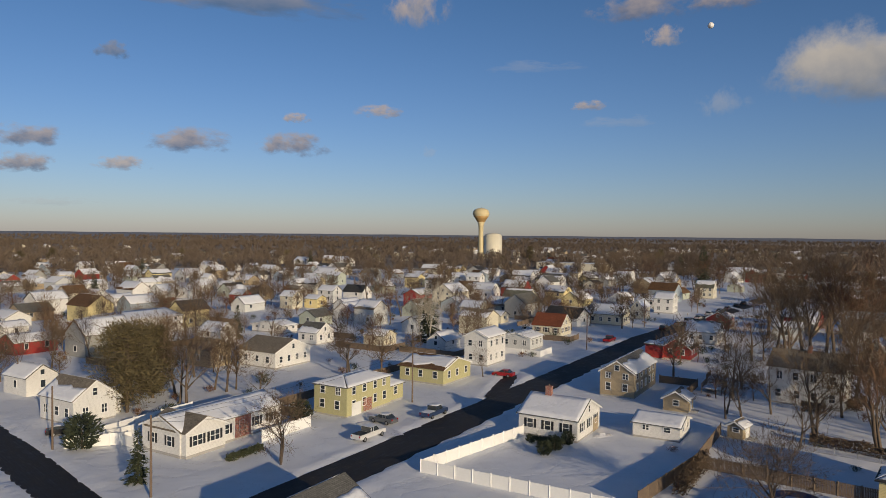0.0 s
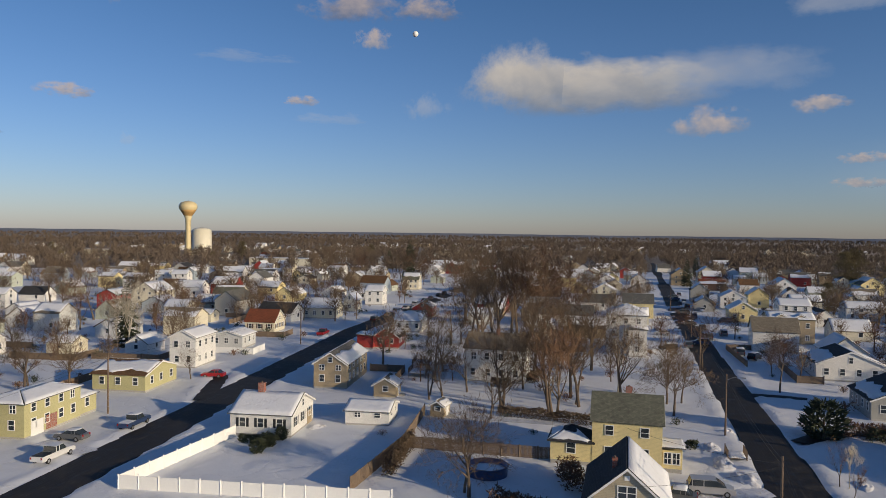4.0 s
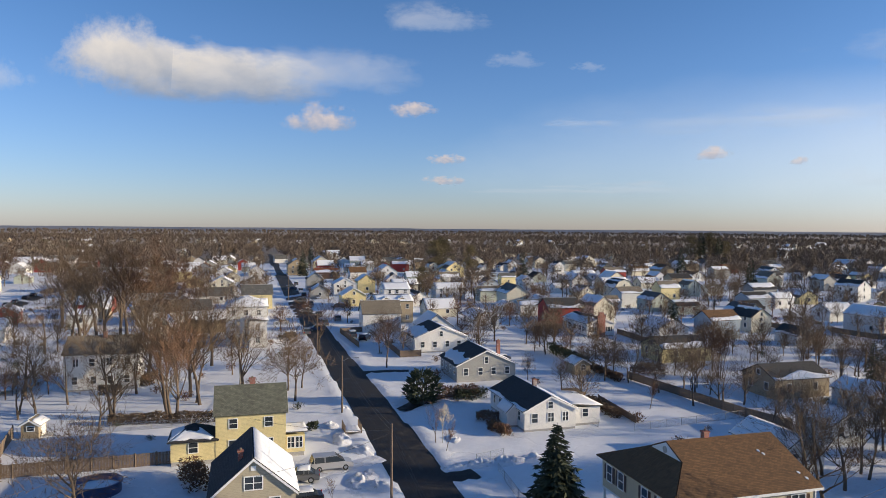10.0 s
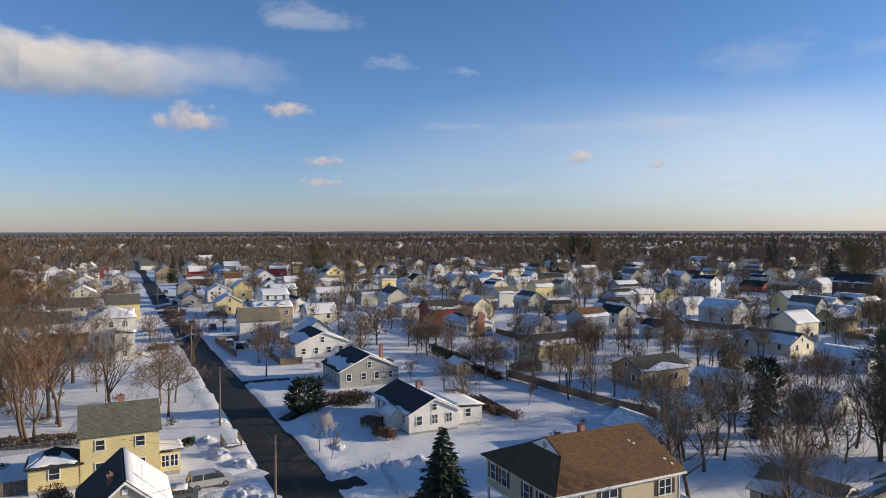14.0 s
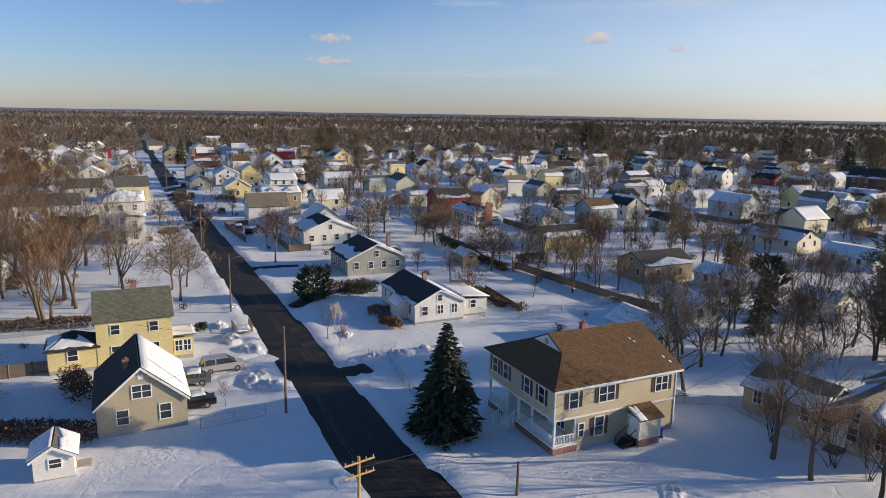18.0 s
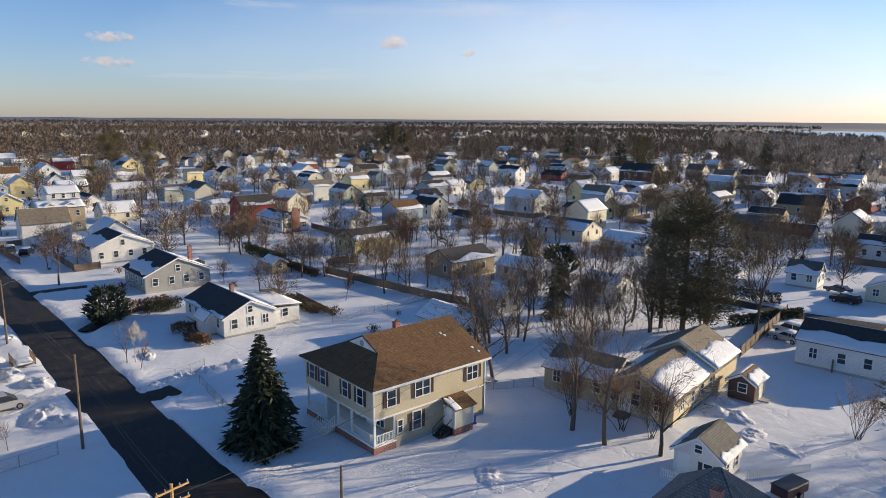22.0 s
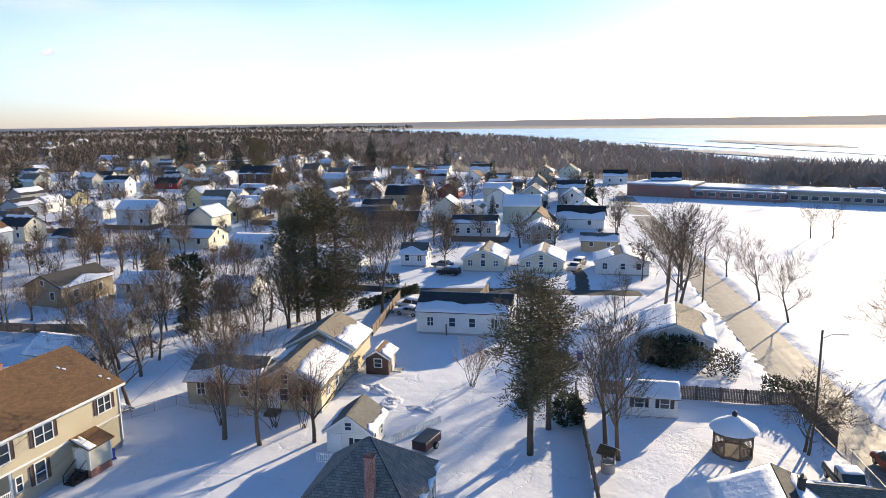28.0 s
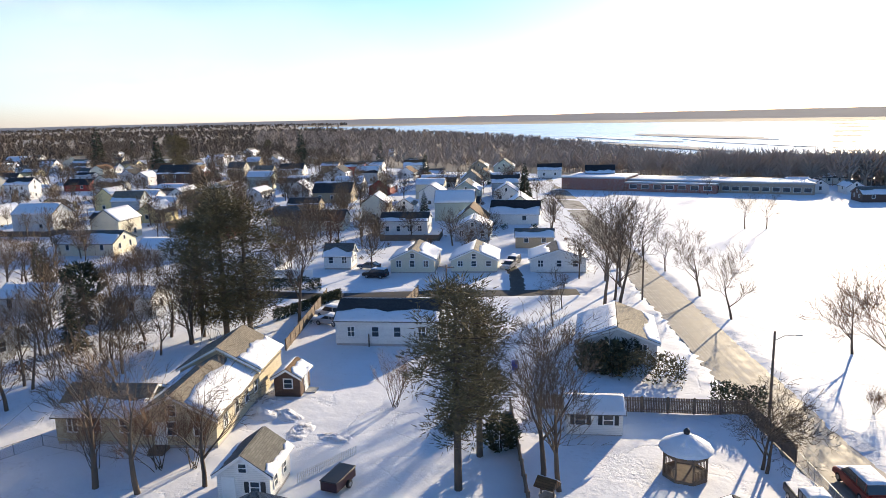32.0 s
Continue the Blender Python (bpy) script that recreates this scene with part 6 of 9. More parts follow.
house(260, -40, 53.0, 10.5, 7.2, 2.5, 1.7, 'white', 'grey', (0, 1), (0, 1), near=False, label='White low house, its grey roof under full snow')
house(411, -184, 53.0, 15.3, 10.5, 3.5, 2.5, 'white', 'grey', (0.00, 0.60), (0.00, 0.61), near=False, label='White low house, its grey roof partly bare of snow')
house(621, -292, 53.0, 17.0, 10.5, 4.2, 3.6, 'white', 'grey', (0.00, 0.60), (0.00, 0.84), near=False, label='White low house, its grey roof partly bare of snow')
house(484, -145, -37.0, 14.2, 10.5, 4.0, 3.6, 'white', 'grey', (0, 1), (0.00, 0.60), near=False, label='White low house, its grey roof partly bare of snow')
house(607, -159, -37.0, 14.0, 10.4, 4.9, 3.5, 'white', 'grey', (0.00, 0.76), (0.00, 0.60), near=False, label='White two-storey house, its grey roof partly bare of snow')
house(222, -77, 53.0, 10.0, 6.9, 2.5, 1.7, 'tan', 'charcoal', (0.00, 0.10), (0.85, 1.00), near=False, label='Tan low house, its charcoal roof partly bare of snow')
house(136, 11, -43.0, 11.4, 7.9, 3.4, 1.9, 'tan', 'charcoal', (0.00, 0.31), (0.00, 0.30), near=False, label='Tan low house, its charcoal roof partly bare of snow')
house(132, -2, 53.0, 9.4, 6.5, 2.8, 1.6, 'pale', 'grey', (0, 1), (0, 1), near=False, label='Pale grey low house, its grey roof under full snow')
house(120, -16, 53.0, 6.5, 5.5, 3.3, 1.3, 'white', 'grey', (0, 1), (0, 1), near=False, label='White low house, its grey roof under full snow')
house(159, 35, -43.0, 12.2, 8.4, 3.1, 2.0, 'yellow', 'charcoal', (0.37, 1.00), (0.00, 0.40), near=False, label='Yellow low house, its charcoal roof partly bare of snow')
house(160, -237, 53.0, 7.8, 5.5, 3.1, 1.3, 'white', 'grey', (0, 1), (0, 1), near=False, label='White low house, its grey roof under full snow')
house(150, -233, -37.0, 7.4, 5.5, 3.0, 1.9, 'pale', 'charcoal', (0.00, 0.80), (0, 1), near=False, label='Pale grey low house, its charcoal roof partly bare of snow')
house(142, -240, -37.0, 7.5, 5.6, 2.5, 1.9, 'white', 'grey', (0.00, 0.70), (0.00, 0.85), near=False, label='White low house, its grey roof partly bare of snow')
house(126, -226, 53.0, 11.3, 7.8, 2.5, 1.9, 'brown', 'grey', (0.00, 0.60), (0.17, 1.00), near=False, label='Dark brown low house, its grey roof partly bare of snow')
house(165, -266, 53.0, 8.6, 5.9, 2.5, 1.4, 'white', 'grey', (0.20, 1.00), (0, 1), near=False, label='White low house, its grey roof partly bare of snow')

# ---- plants ----
PALE_BARK = varied("pale_bark", (0.28, 0.25, 0.2), (0.5, 0.46, 0.38))


def repaint(me, mat):
    me.materials[0] = mat
    return me


def yew_mesh(seed, h, r):
    rnd = random.Random(seed)
    trunk, crown = Strands(), Strands()
    trunk.tube([Vector((0, 0, -0.2)), Vector((0, 0, h * 0.6))], [0.12, 0.05], 5)
    for k in range(900):
        a, e, q = rnd.uniform(0, 2 * math.pi), rnd.random(), rnd.random() ** 0.5
        lump = 0.8 + 0.3 * noise.noise((math.cos(a) * 1.5, math.sin(a) * 1.5, e * 3 + seed))
        rr = r * math.sin(math.pi * (0.12 + 0.8 * e)) ** 0.6 * q * lump
        p = Vector((math.cos(a) * rr, math.sin(a) * rr, h * (0.03 + 0.92 * e)))
        d = Vector((math.cos(a) * 0.8 + rnd.uniform(-0.5, 0.5), math.sin(a) * 0.8 + rnd.uniform(-0.5, 0.5), rnd.uniform(0, 1))).normalized()
        crown.blade(p, p + d * 0.17 * h, 0.04 * h, Vector((rnd.uniform(-1, 1), rnd.uniform(-1, 1), rnd.uniform(-1, 1))).normalized())
    return trunk.mesh("trunk", BARK, True), crown.mesh("crown", NEEDLE)


def pine_mesh(seed, h, r, bare=0.35, mat=None, clumps=70):
    """A pine: tall trunk, upswept limbs, needle tufts gathered in uneven clumps."""
    rnd = random.Random(seed)
    trunk, crown = Strands(), Strands()
    lean = Vector((rnd.uniform(-0.3, 0.3), rnd.uniform(-0.3, 0.3), 0))
    trunk.tube([Vector((0, 0, -0.3)), Vector((0, 0, h * 0.5)) + lean, Vector((0, 0, h * 0.97))], [h * 0.02, h * 0.014, 0.03], 8)
    for k in range(clumps):
        f = bare + (1 - bare) * rnd.random()
        a = rnd.uniform(0, 2 * math.pi)
        prof = math.sin(math.pi * (0.1 + 0.82 * (f - bare) / (1 - bare))) ** 0.7
        rr = r * prof * rnd.uniform(0.15, 1.0) * (1 + 0.35 * noise.noise((math.cos(a), math.sin(a), f * 3 + seed)))
        p0 = Vector((0, 0, h * f * 0.93))
        c = p0 + Vector((math.cos(a) * rr, math.sin(a) * rr, rnd.uniform(-0.02, 0.06) * h))
        trunk.tube([p0, p0.lerp(c, 0.5) + Vector((0, 0, -0.1)), c], [0.07, 0.045, 0.015], 4)
        size = r * rnd.uniform(0.15, 0.28)
        for j in range(64):
            d = Vector((rnd.gauss(0, 1), rnd.gauss(0, 1), rnd.gauss(0, 0.55)))
            if d.length < 1e-3:
                continue
            q = c + d * size * 0.55
            e = (d.normalized() + Vector((0, 0, 0.35))).normalized()
            crown.blade(q, q + e * size * 0.55, size * 0.06, Vector((rnd.uniform(-1, 1), rnd.uniform(-1, 1), rnd.uniform(-1, 1))).normalized())
    return trunk.mesh("trunk", BARK, True), crown.mesh("crown", mat or PINE)


def many_stems(seed, h):
    rnd = random.Random(seed)
    trunk, twigs = Strands(), Strands()
    for k in range(9):
        d = rand_dir(rnd, Vector((0, 0, 1)), rnd.uniform(0.1, 0.5))
        grow(rnd, trunk, twigs, Vector((rnd.uniform(-0.3, 0.3), rnd.uniform(-0.3, 0.3), -0.1)), d, h * 0.6, 0.035, 3, 3, (5, 4, 4), 0.5, 0.1, 0.014)
    return trunk.mesh("trunk", BARK, True), twigs.mesh("crown", WARM_TWIG)


birches = [bare_tree_mesh(s, 10, (6, 5, 4, 4), 0.5, 0.2, 0.014) for s in (41, 42)]
for bt, bc in birches:
    repaint(bt, PALE_BARK)
    repaint(bc, PALE_BARK)
KINDS = {
    "maple": ([bare_tree_mesh(s, 10, (7, 4, 4, 4), 0.72, 0.09, 0.02, 0.019) for s in (11, 12, 13, 14, 15)], 10, "leafless grey-brown maple standing in the snow"),
    "elm": ([bare_tree_mesh(s, 16, (8, 5, 4, 4), 0.66, 0.1, 0.018, 0.029, WARM_TWIG if s == 22 else None) for s in (21, 22, 23, 24)], 16, "tall leafless elm with a wide twiggy crown"),
    "birch": (birches, 10, "slender leafless tree with pale bark"),
    "orchard": ([bare_tree_mesh(s, 7, (8, 5, 4, 4), 0.95, 0.04, 0.022, 0.016) for s in (31, 32, 33)], 6.2, "low spreading leafless fruit tree"),
    "sapling": ([bare_tree_mesh(s, 5, (7, 5, 4), 0.55, 0.2, 0.012, 0.012, WARM_TWIG) for s in (51, 52)], 5, "thin reddish leafless sapling in a yard"),
    "shrubtree": ([many_stems(s, 4.5) for s in (61, 62)], 4.5, "leafless many-stemmed russet shrub"),
    "yew": ([yew_mesh(s, 3.5, 2.2) for s in (71, 72, 73)], 3.5, "dark rounded evergreen bush with a ragged outline"),
    "spruce": ([spruce_mesh(s, 9, 2.0) for s in (81, 82)], 9, "dark green spruce with drooping boughs"),
    "bigspruce": ([spruce_mesh(91, 11, 3.6, 36, 26, None, 0.3, 7)], 11, "broad dark green spruce beside the street"),
    "pine": ([pine_mesh(s, 14, 5.0, 0.08, None, 190) for s in (101, 102)], 14, "olive-green pine with loose tufted limbs"),
    "bigpine": ([pine_mesh(s, 19, 5.2, 0.1, None, 170) for s in (111, 112, 113)], 19, "tall olive-green pine with tufted limbs"),
    "scotspine": ([pine_mesh(s, 16, 3.7, 0.26, None, 170) for s in (121, 122)], 16, "tall pine with a bare reddish trunk and thin crown"),
}
plant_count = 0


def plant(kind, x, y, h):
    global plant_count
    plant_count += 1
    rnd = random.Random(plant_count * 31 + 7)
    meshes, unit, label = KINDS[kind]
    name = {"yew": "evergreen_bush", "shrubtree": "bare_shrub", "spruce": "spruce", "bigspruce": "spruce", "pine": "pine", "bigpine": "pine", "scotspine": "pine"}.get(kind, "bare_tree")
    return tree(meshes[plant_count % len(meshes)], x, y, h / unit, rnd.uniform(0, 360), name, label, {"spruce": "spruces", "pine": "pines", "bare_tree": "bare trees"}.get(name, "shrubs"))


plant('maple', -12.2, 87.7, 9.3)
plant('maple', -6.4, 140.2, 13.6)
plant('maple', -31.5, 116.9, 15.0)
plant('maple', -35.8, 125.9, 13.0)
plant('spruce', 12.7, 185.8, 16.2)
plant('birch', 10.5, 179.3, 12.7)
plant('birch', 8.9, 190.9, 10.9)
plant('birch', 14.7, 185.7, 10.6)
plant('pine', -40.0, 114.5, 14.9)
plant('pine', -40.2, 126.2, 12.0)
plant('yew', -39.1, 95.4, 4.5)
plant('spruce', -27.5, 82.1, 6.5)
plant('maple', -20.2, 120.2, 8.4)
plant('maple', 20.8, 139.1, 6.4)
plant('maple', 7.3, 243.3, 15.8)
plant('maple', -5.7, 306.0, 17.3)
plant('spruce', -38.4, 192.0, 9.2)
plant('maple', 62.8, 119.1, 14.2)
plant('maple', 68.1, 125.7, 12.3)
plant('maple', 62.1, 94.1, 15.2)
plant('maple', 67.3, 87.6, 14.2)
plant('spruce', 224.6, 468.5, 23.7)
plant('elm', 103.4, 153.6, 24.0)
plant('elm', 107.8, 169.3, 24.0)
plant('elm', 101.0, 140.5, 24.0)
plant('elm', 109.8, 188.5, 20.9)
plant('elm', 90.5, 147.2, 18.9)
plant('maple', 85.9, 154.2, 15.7)
plant('elm', 126.6, 168.7, 24.0)
plant('maple', 178.1, 421.1, 21.2)
plant('maple', 177.8, 447.8, 18.7)
plant('maple', 152.2, 419.8, 21.0)
plant('maple', 139.4, 419.1, 17.4)
plant('maple', -27.6, 281.7, 11.3)
plant('maple', 43.2, 243.1, 12.0)
plant('maple', 73.9, 105.1, 11.8)
plant('maple', 62.6, 94.8, 11.6)
plant('elm', 68.4, 89.7, 18.9)
plant('elm', 77.5, 96.0, 19.1)
plant('elm', 74.8, 90.3, 16.7)
plant('elm', 97.3, 113.8, 19.5)
plant('elm', 81.1, 112.0, 21.2)
plant('maple', 63.6, 107.9, 11.0)
plant('maple', 56.4, 108.6, 9.6)
plant('maple', 54.5, 100.3, 11.7)
plant('orchard', 38.5, 64.5, 10.2)
plant('orchard', 89.8, 85.6, 9.1)
plant('sapling', 77.7, 47.7, 6.3)
plant('orchard', 156.6, 64.6, 6.3)
plant('orchard', 144.4, 103.7, 7.1)
plant('orchard', 128.6, 36.7, 6.6)
plant('orchard', 133.6, 42.7, 7.0)
plant('maple', 79.9, 4.5, 12.6)
plant('maple', 88.2, 0.9, 11.5)
plant('maple', 78.6, 2.3, 13.2)
plant('maple', 65.6, -6.0, 14.4)
plant('maple', 62.9, -8.9, 13.4)
plant('maple', 61.1, -13.7, 11.4)
plant('maple', 99.8, -19.6, 12.2)
plant('maple', 117.9, -17.3, 9.8)
plant('bigspruce', 58.3, 23.0, 11.3)
plant('spruce', 118.5, -8.2, 8.0)
plant('sapling', 75.9, 45.0, 4.0)
plant('sapling', 54.8, 46.1, 3.3)
plant('birch', 88.6, 96.1, 16.4)
plant('orchard', 84.6, 79.1, 9.7)
plant('elm', 82.1, 88.3, 16.5)
plant('elm', 75.5, 92.0, 14.6)
plant('elm', 66.4, 85.4, 15.4)
plant('spruce', 192.3, 42.7, 9.6)
plant('sapling', 111.1, 28.3, 5.8)
plant('maple', 117.4, 22.8, 10.0)
plant('maple', 118.8, 19.1, 9.0)
plant('maple', 128.9, 16.6, 7.5)
plant('maple', 131.2, 37.0, 10.2)
plant('orchard', 147.5, 61.3, 7.3)
plant('maple', 150.8, 2.6, 9.5)
plant('maple', 152.0, -0.2, 9.5)
plant('spruce', 150.3, -3.5, 7.6)
plant('yew', 94.6, 60.7, 5.6)
plant('maple', 263.1, -27.7, 12.6)
plant('maple', 259.3, 20.3, 14.2)
plant('maple', 276.8, 49.1, 13.4)
plant('maple', 135.1, 41.7, 8.9)
plant('maple', 123.7, 29.9, 8.5)
plant('maple', 123.0, 25.5, 8.4)
plant('maple', 111.1, 0.2, 8.1)
plant('maple', 105.7, -2.3, 8.5)
plant('orchard', 111.5, -5.2, 7.5)
plant('maple', 104.8, -14.6, 10.4)
plant('maple', 104.6, -17.8, 11.5)
plant('shrubtree', 142.6, 23.1, 8.3)
plant('orchard', 122.1, 10.7, 5.0)
plant('orchard', 102.6, -9.0, 8.1)
plant('maple', 145.5, 15.9, 8.3)
plant('maple', 162.2, 7.2, 8.4)
plant('orchard', 139.5, 30.8, 4.8)
plant('orchard', 133.4, 46.1, 5.9)
plant('maple', 182.8, -5.2, 9.8)
plant('maple', 206.3, 9.5, 11.3)
plant('orchard', 176.7, -10.2, 6.8)
plant('orchard', 149.7, 36.1, 8.2)
plant('orchard', 132.0, 44.5, 5.1)
plant('orchard', 109.5, 10.5, 7.3)
plant('maple', 105.3, 6.0, 8.8)
plant('maple', 95.2, -0.6, 9.8)
plant('orchard', 93.0, -10.7, 8.2)
plant('maple', 97.6, -15.5, 8.6)
plant('maple', 79.5, -9.7, 9.2)
plant('scotspine', 49.8, -30.8, 17.2)
plant('scotspine', 53.4, -35.1, 14.9)
plant('bigpine', 101.8, -24.7, 20.8)
plant('bigpine', 101.1, -27.8, 18.7)
plant('bigpine', 102.4, -21.7, 17.0)
plant('elm', 101.2, -34.8, 16.3)
plant('maple', 100.3, -19.9, 12.6)
plant('shrubtree', 66.8, -33.6, 5.0)
plant('elm', 46.3, -36.4, 14.6)
plant('elm', 45.4, -37.3, 13.4)
plant('yew', 63.9, -56.6, 3.3)
plant('yew', 61.9, -57.9, 3.9)
plant('yew', 62.8, -61.6, 3.3)
plant('yew', 53.7, -37.5, 3.1)
plant('elm', 79.5, -73.2, 17.0)
plant('maple', 81.2, -77.5, 15.8)
plant('maple', 142.1, -113.1, 13.4)
plant('maple', 85.6, -70.4, 5.9)
plant('spruce', 203.0, -149.6, 11.7)
plant('spruce', 182.5, -99.0, 8.2)
plant('spruce', 163.0, -75.3, 5.8)
plant('maple', 127.6, 24.6, 8.2)
plant('maple', 122.2, 19.0, 8.9)
plant('maple', 154.4, 3.0, 10.1)
plant('maple', 153.8, 0.6, 8.8)
plant('spruce', 149.9, -2.4, 8.7)
plant('maple', 257.1, -29.1, 8.4)
plant('maple', 268.3, 16.4, 12.7)
plant('spruce', 105.9, -6.1, 9.1)
plant('maple', 188.2, -74.5, 11.5)
plant('maple', 254.0, -122.7, 11.1)
plant('maple', 265.8, -166.8, 11.9)
plant('maple', 93.4, -100.5, 8.4)
plant('maple', 107.2, -108.7, 8.6)
plant('maple', 79.1, -92.7, 11.1)
plant('maple', 68.1, -86.2, 9.6)
plant('maple', 116.0, -151.8, 8.7)
plant('maple', 113.0, -155.7, 9.2)
plant('maple', 51.1, -86.0, 9.2)
plant('elm', 37.3, -70.2, 14.8)
plant('orchard', 38.7, -53.0, 7.2)
plant('elm', 90.4, -86.7, 15.3)
plant('elm', 95.2, -87.8, 14.3)
plant('maple', 84.9, -80.2, 13.4)
plant('maple', 79.5, -63.8, 7.0)
plant('shrubtree', 40.3, -71.2, 2.2)
plant('maple', 169.1, -202.0, 8.0)

# ---- far town and woods ----
TAKEN = [(o.matrix_basis.translation.x, o.matrix_basis.translation.y) for o in bpy.data.objects if o.parent is None and o.type == "EMPTY" and not o.name.startswith(("bare", "spruce", "pine", "ever"))]


def bearing(x, y):
    return math.degrees(math.atan2(x, y)), math.hypot(x, y)


def open_land(x, y):
    """True where there is neither field nor water."""
    az, d = bearing(x, y)
    if road_gap(x, y) < 6:
        return False
    if az > 150 or az < -60:
        return d > 120
    side = (x - 39.5) * 0.538 + (y + 60.5) * 0.843
    if side < 4 and d < 330 and x < 215:
        return False
    return not in_bay(x, y)


def shore_at(az):
    """Distance of the near shore at a bearing."""
    return float(np.interp(az, (108, 111, 115, 121, 128, 134, 140, 150, 178), (2700, 2300, 1850, 1350, 1020, 820, 630, 440, 360)))


def in_bay(x, y):
    az, d = bearing(x, y)
    if 108 < az < 178:
        return shore_at(az) < d < 3000
    return False


def road_gap(x, y):
    best = 1e9
    for pts, width in ROADS:
        for a, b in zip(pts, pts[1:]):
            dx, dy = b.x - a.x, b.y - a.y
            t = min(1, max(0, ((x - a.x) * dx + (y - a.y) * dy) / (dx * dx + dy * dy)))
            best = min(best, math.hypot(x - a.x - t * dx, y - a.y - t * dy) - width / 2)
    return best


def street_turn(x, y):
    az, d = bearing(x, y)
    return 53.7 if az < 14 else (47.0 if az < 88 else 53.0)


rnd_town = random.Random(77)
WALLS = ("white", "white", "white", "cream", "pale", "cream", "tan", "green", "blue", "yellow", "red", "grey")
far_sites = []
for trial in range(16000):
    az = rnd_town.uniform(-42, 150)
    d = 170 + 350 * rnd_town.random() ** 0.75
    x, y = d * math.sin(radians(az)), d * math.cos(radians(az))
    if not open_land(x, y) or (az > 104 and d > 400) or (az > 118 and d > 330):
        continue
    if any((x - a) ** 2 + (y - b) ** 2 < 13.5 ** 2 for a, b in TAKEN):
        continue
    TAKEN.append((x, y))
    far_sites.append((x, y))
    if len(far_sites) >= FAR_HOUSES:
        break
for x, y in far_sites:
    w = rnd_town.choice(WALLS)
    r = rnd_town.choice(("grey", "grey", "charcoal", "tan", "brown"))
    two = rnd_town.random() < 0.35
    W = rnd_town.uniform(6.5, 8.5)
    bright = bearing(x, y)[0] < 60
    cover = [rnd_town.choice(((0, 1), (0, 1), (0, 0.6), (0.2, 1), None) if bright else ((0, 1), (0, 0.5), (0.3, 1), None, (0, 0.3))) for k in (0, 1)]
    if not bright:
        r = rnd_town.choice(("charcoal", "grey", "tan", "black", "brown"))
    house(round(x, 1), round(y, 1), street_turn(x, y) + rnd_town.choice((0, 90)) + rnd_town.uniform(-4, 4), W * rnd_town.uniform(1.15, 1.6), W, 5.2 if two else 2.9, W * rnd_town.uniform(0.25, 0.4), w, r, cover[0], cover[1],
          near=False, auto=False, label="%s %s house far off among bare trees" % ({"pale": "pale grey", "red": "barn-red"}.get(w, w), "two-storey" if two else "one-storey"), group="far houses")


def add_far_windows():
    for o in list(bpy.data.objects):
        if o.get("group") == "far houses":
            wall = [c for c in o.children if c.name.startswith("wall")][0]
            xs = [v.co.x for v in wall.data.vertices]
            ys = [v.co.y for v in wall.data.vertices]
            hx, hy = max(xs), max(ys)
            for side, a in (("s", -hx * 0.4), ("n", hx * 0.4), ("w", 0.2), ("e", -0.3)):
                add_window(o, side, a, 1.3, hx, hy, 1.0, 1.2, near=False)


add_far_windows()


def yard_fences(most):
    """Board fences along the back of the house lots."""
    rnd = random.Random(404)
    lots = [o for o in bpy.data.objects if o.parent is None and o.name.startswith("house") and 95 < o.matrix_basis.translation.length < 290]
    lots.sort(key=lambda o: o.matrix_basis.translation.length)
    built = 0
    for o in lots:
        if built >= most or rnd.random() < 0.4:
            continue
        m = o.matrix_basis
        turn = rnd.choice((0, 90, 180, 270))
        q = m @ Matrix.Rotation(radians(turn), 4, "Z")
        pts = [q @ Vector(v) for v in ((-9.5, rnd.uniform(2, 6), 0), (-9.5, 10.5, 0), (rnd.uniform(4, 9.5), 10.5, 0))]
        mids = pts + [pts[1].lerp(pts[2], 0.5), pts[0].lerp(pts[1], 0.5)]
        if any(road_gap(v.x, v.y) < 2.5 or any((v.x - a) ** 2 + (v.y - b) ** 2 < 7.5 ** 2 for a, b in TAKEN if abs(a - m.translation.x) > 0.5) for v in mids):
            continue
        if any(not open_land(v.x, v.y) for v in mids):
            continue
        white = rnd.random() < 0.2
        panel_fence([(round(v.x, 1), round(v.y, 1)) for v in pts], 1.5, VINYL if white else WOOD, "white panel fence between snowy yards" if white else "dark board fence between snowy yards", 4.0)
        built += 1


def join_far_houses(keep):
    """The houses past the nearest ones become one mesh."""
    far = [o for o in bpy.data.objects if o.get("group") == "far houses"]
    far.sort(key=lambda o: o.matrix_basis.translation.length)
    verts, faces, idx, mats = [], [], [], []
    for o in far[keep:]:
        family = list(o.children_recursive)
        for c in family:
            m = c.matrix_basis
            q = c.parent
            while q is not None:
                m = q.matrix_basis @ m
                q = q.parent
            base = len(verts)
            verts += [tuple(m @ v.co) for v in c.data.vertices]
            slots = []
            for mt in c.data.materials:
                if mt not in mats:
                    mats.append(mt)
                slots.append(mats.index(mt))
            for f in c.data.polygons:
                faces.append([base + i for i in f.vertices])
                idx.append(slots[f.material_index])
        for c in family[::-1] + [o]:
            bpy.data.objects.remove(c)
    me = bpy.data.meshes.new("far_houses")
    me.from_pydata(verts, [], faces)
    for mt in mats:
        me.materials.append(mt)
    me.polygons.foreach_set("material_index", idx)
    tagged(new("far_houses", me), "rows of small clapboard houses with snowy roofs, far off", "houses", kind="stuff")


join_far_houses(112)


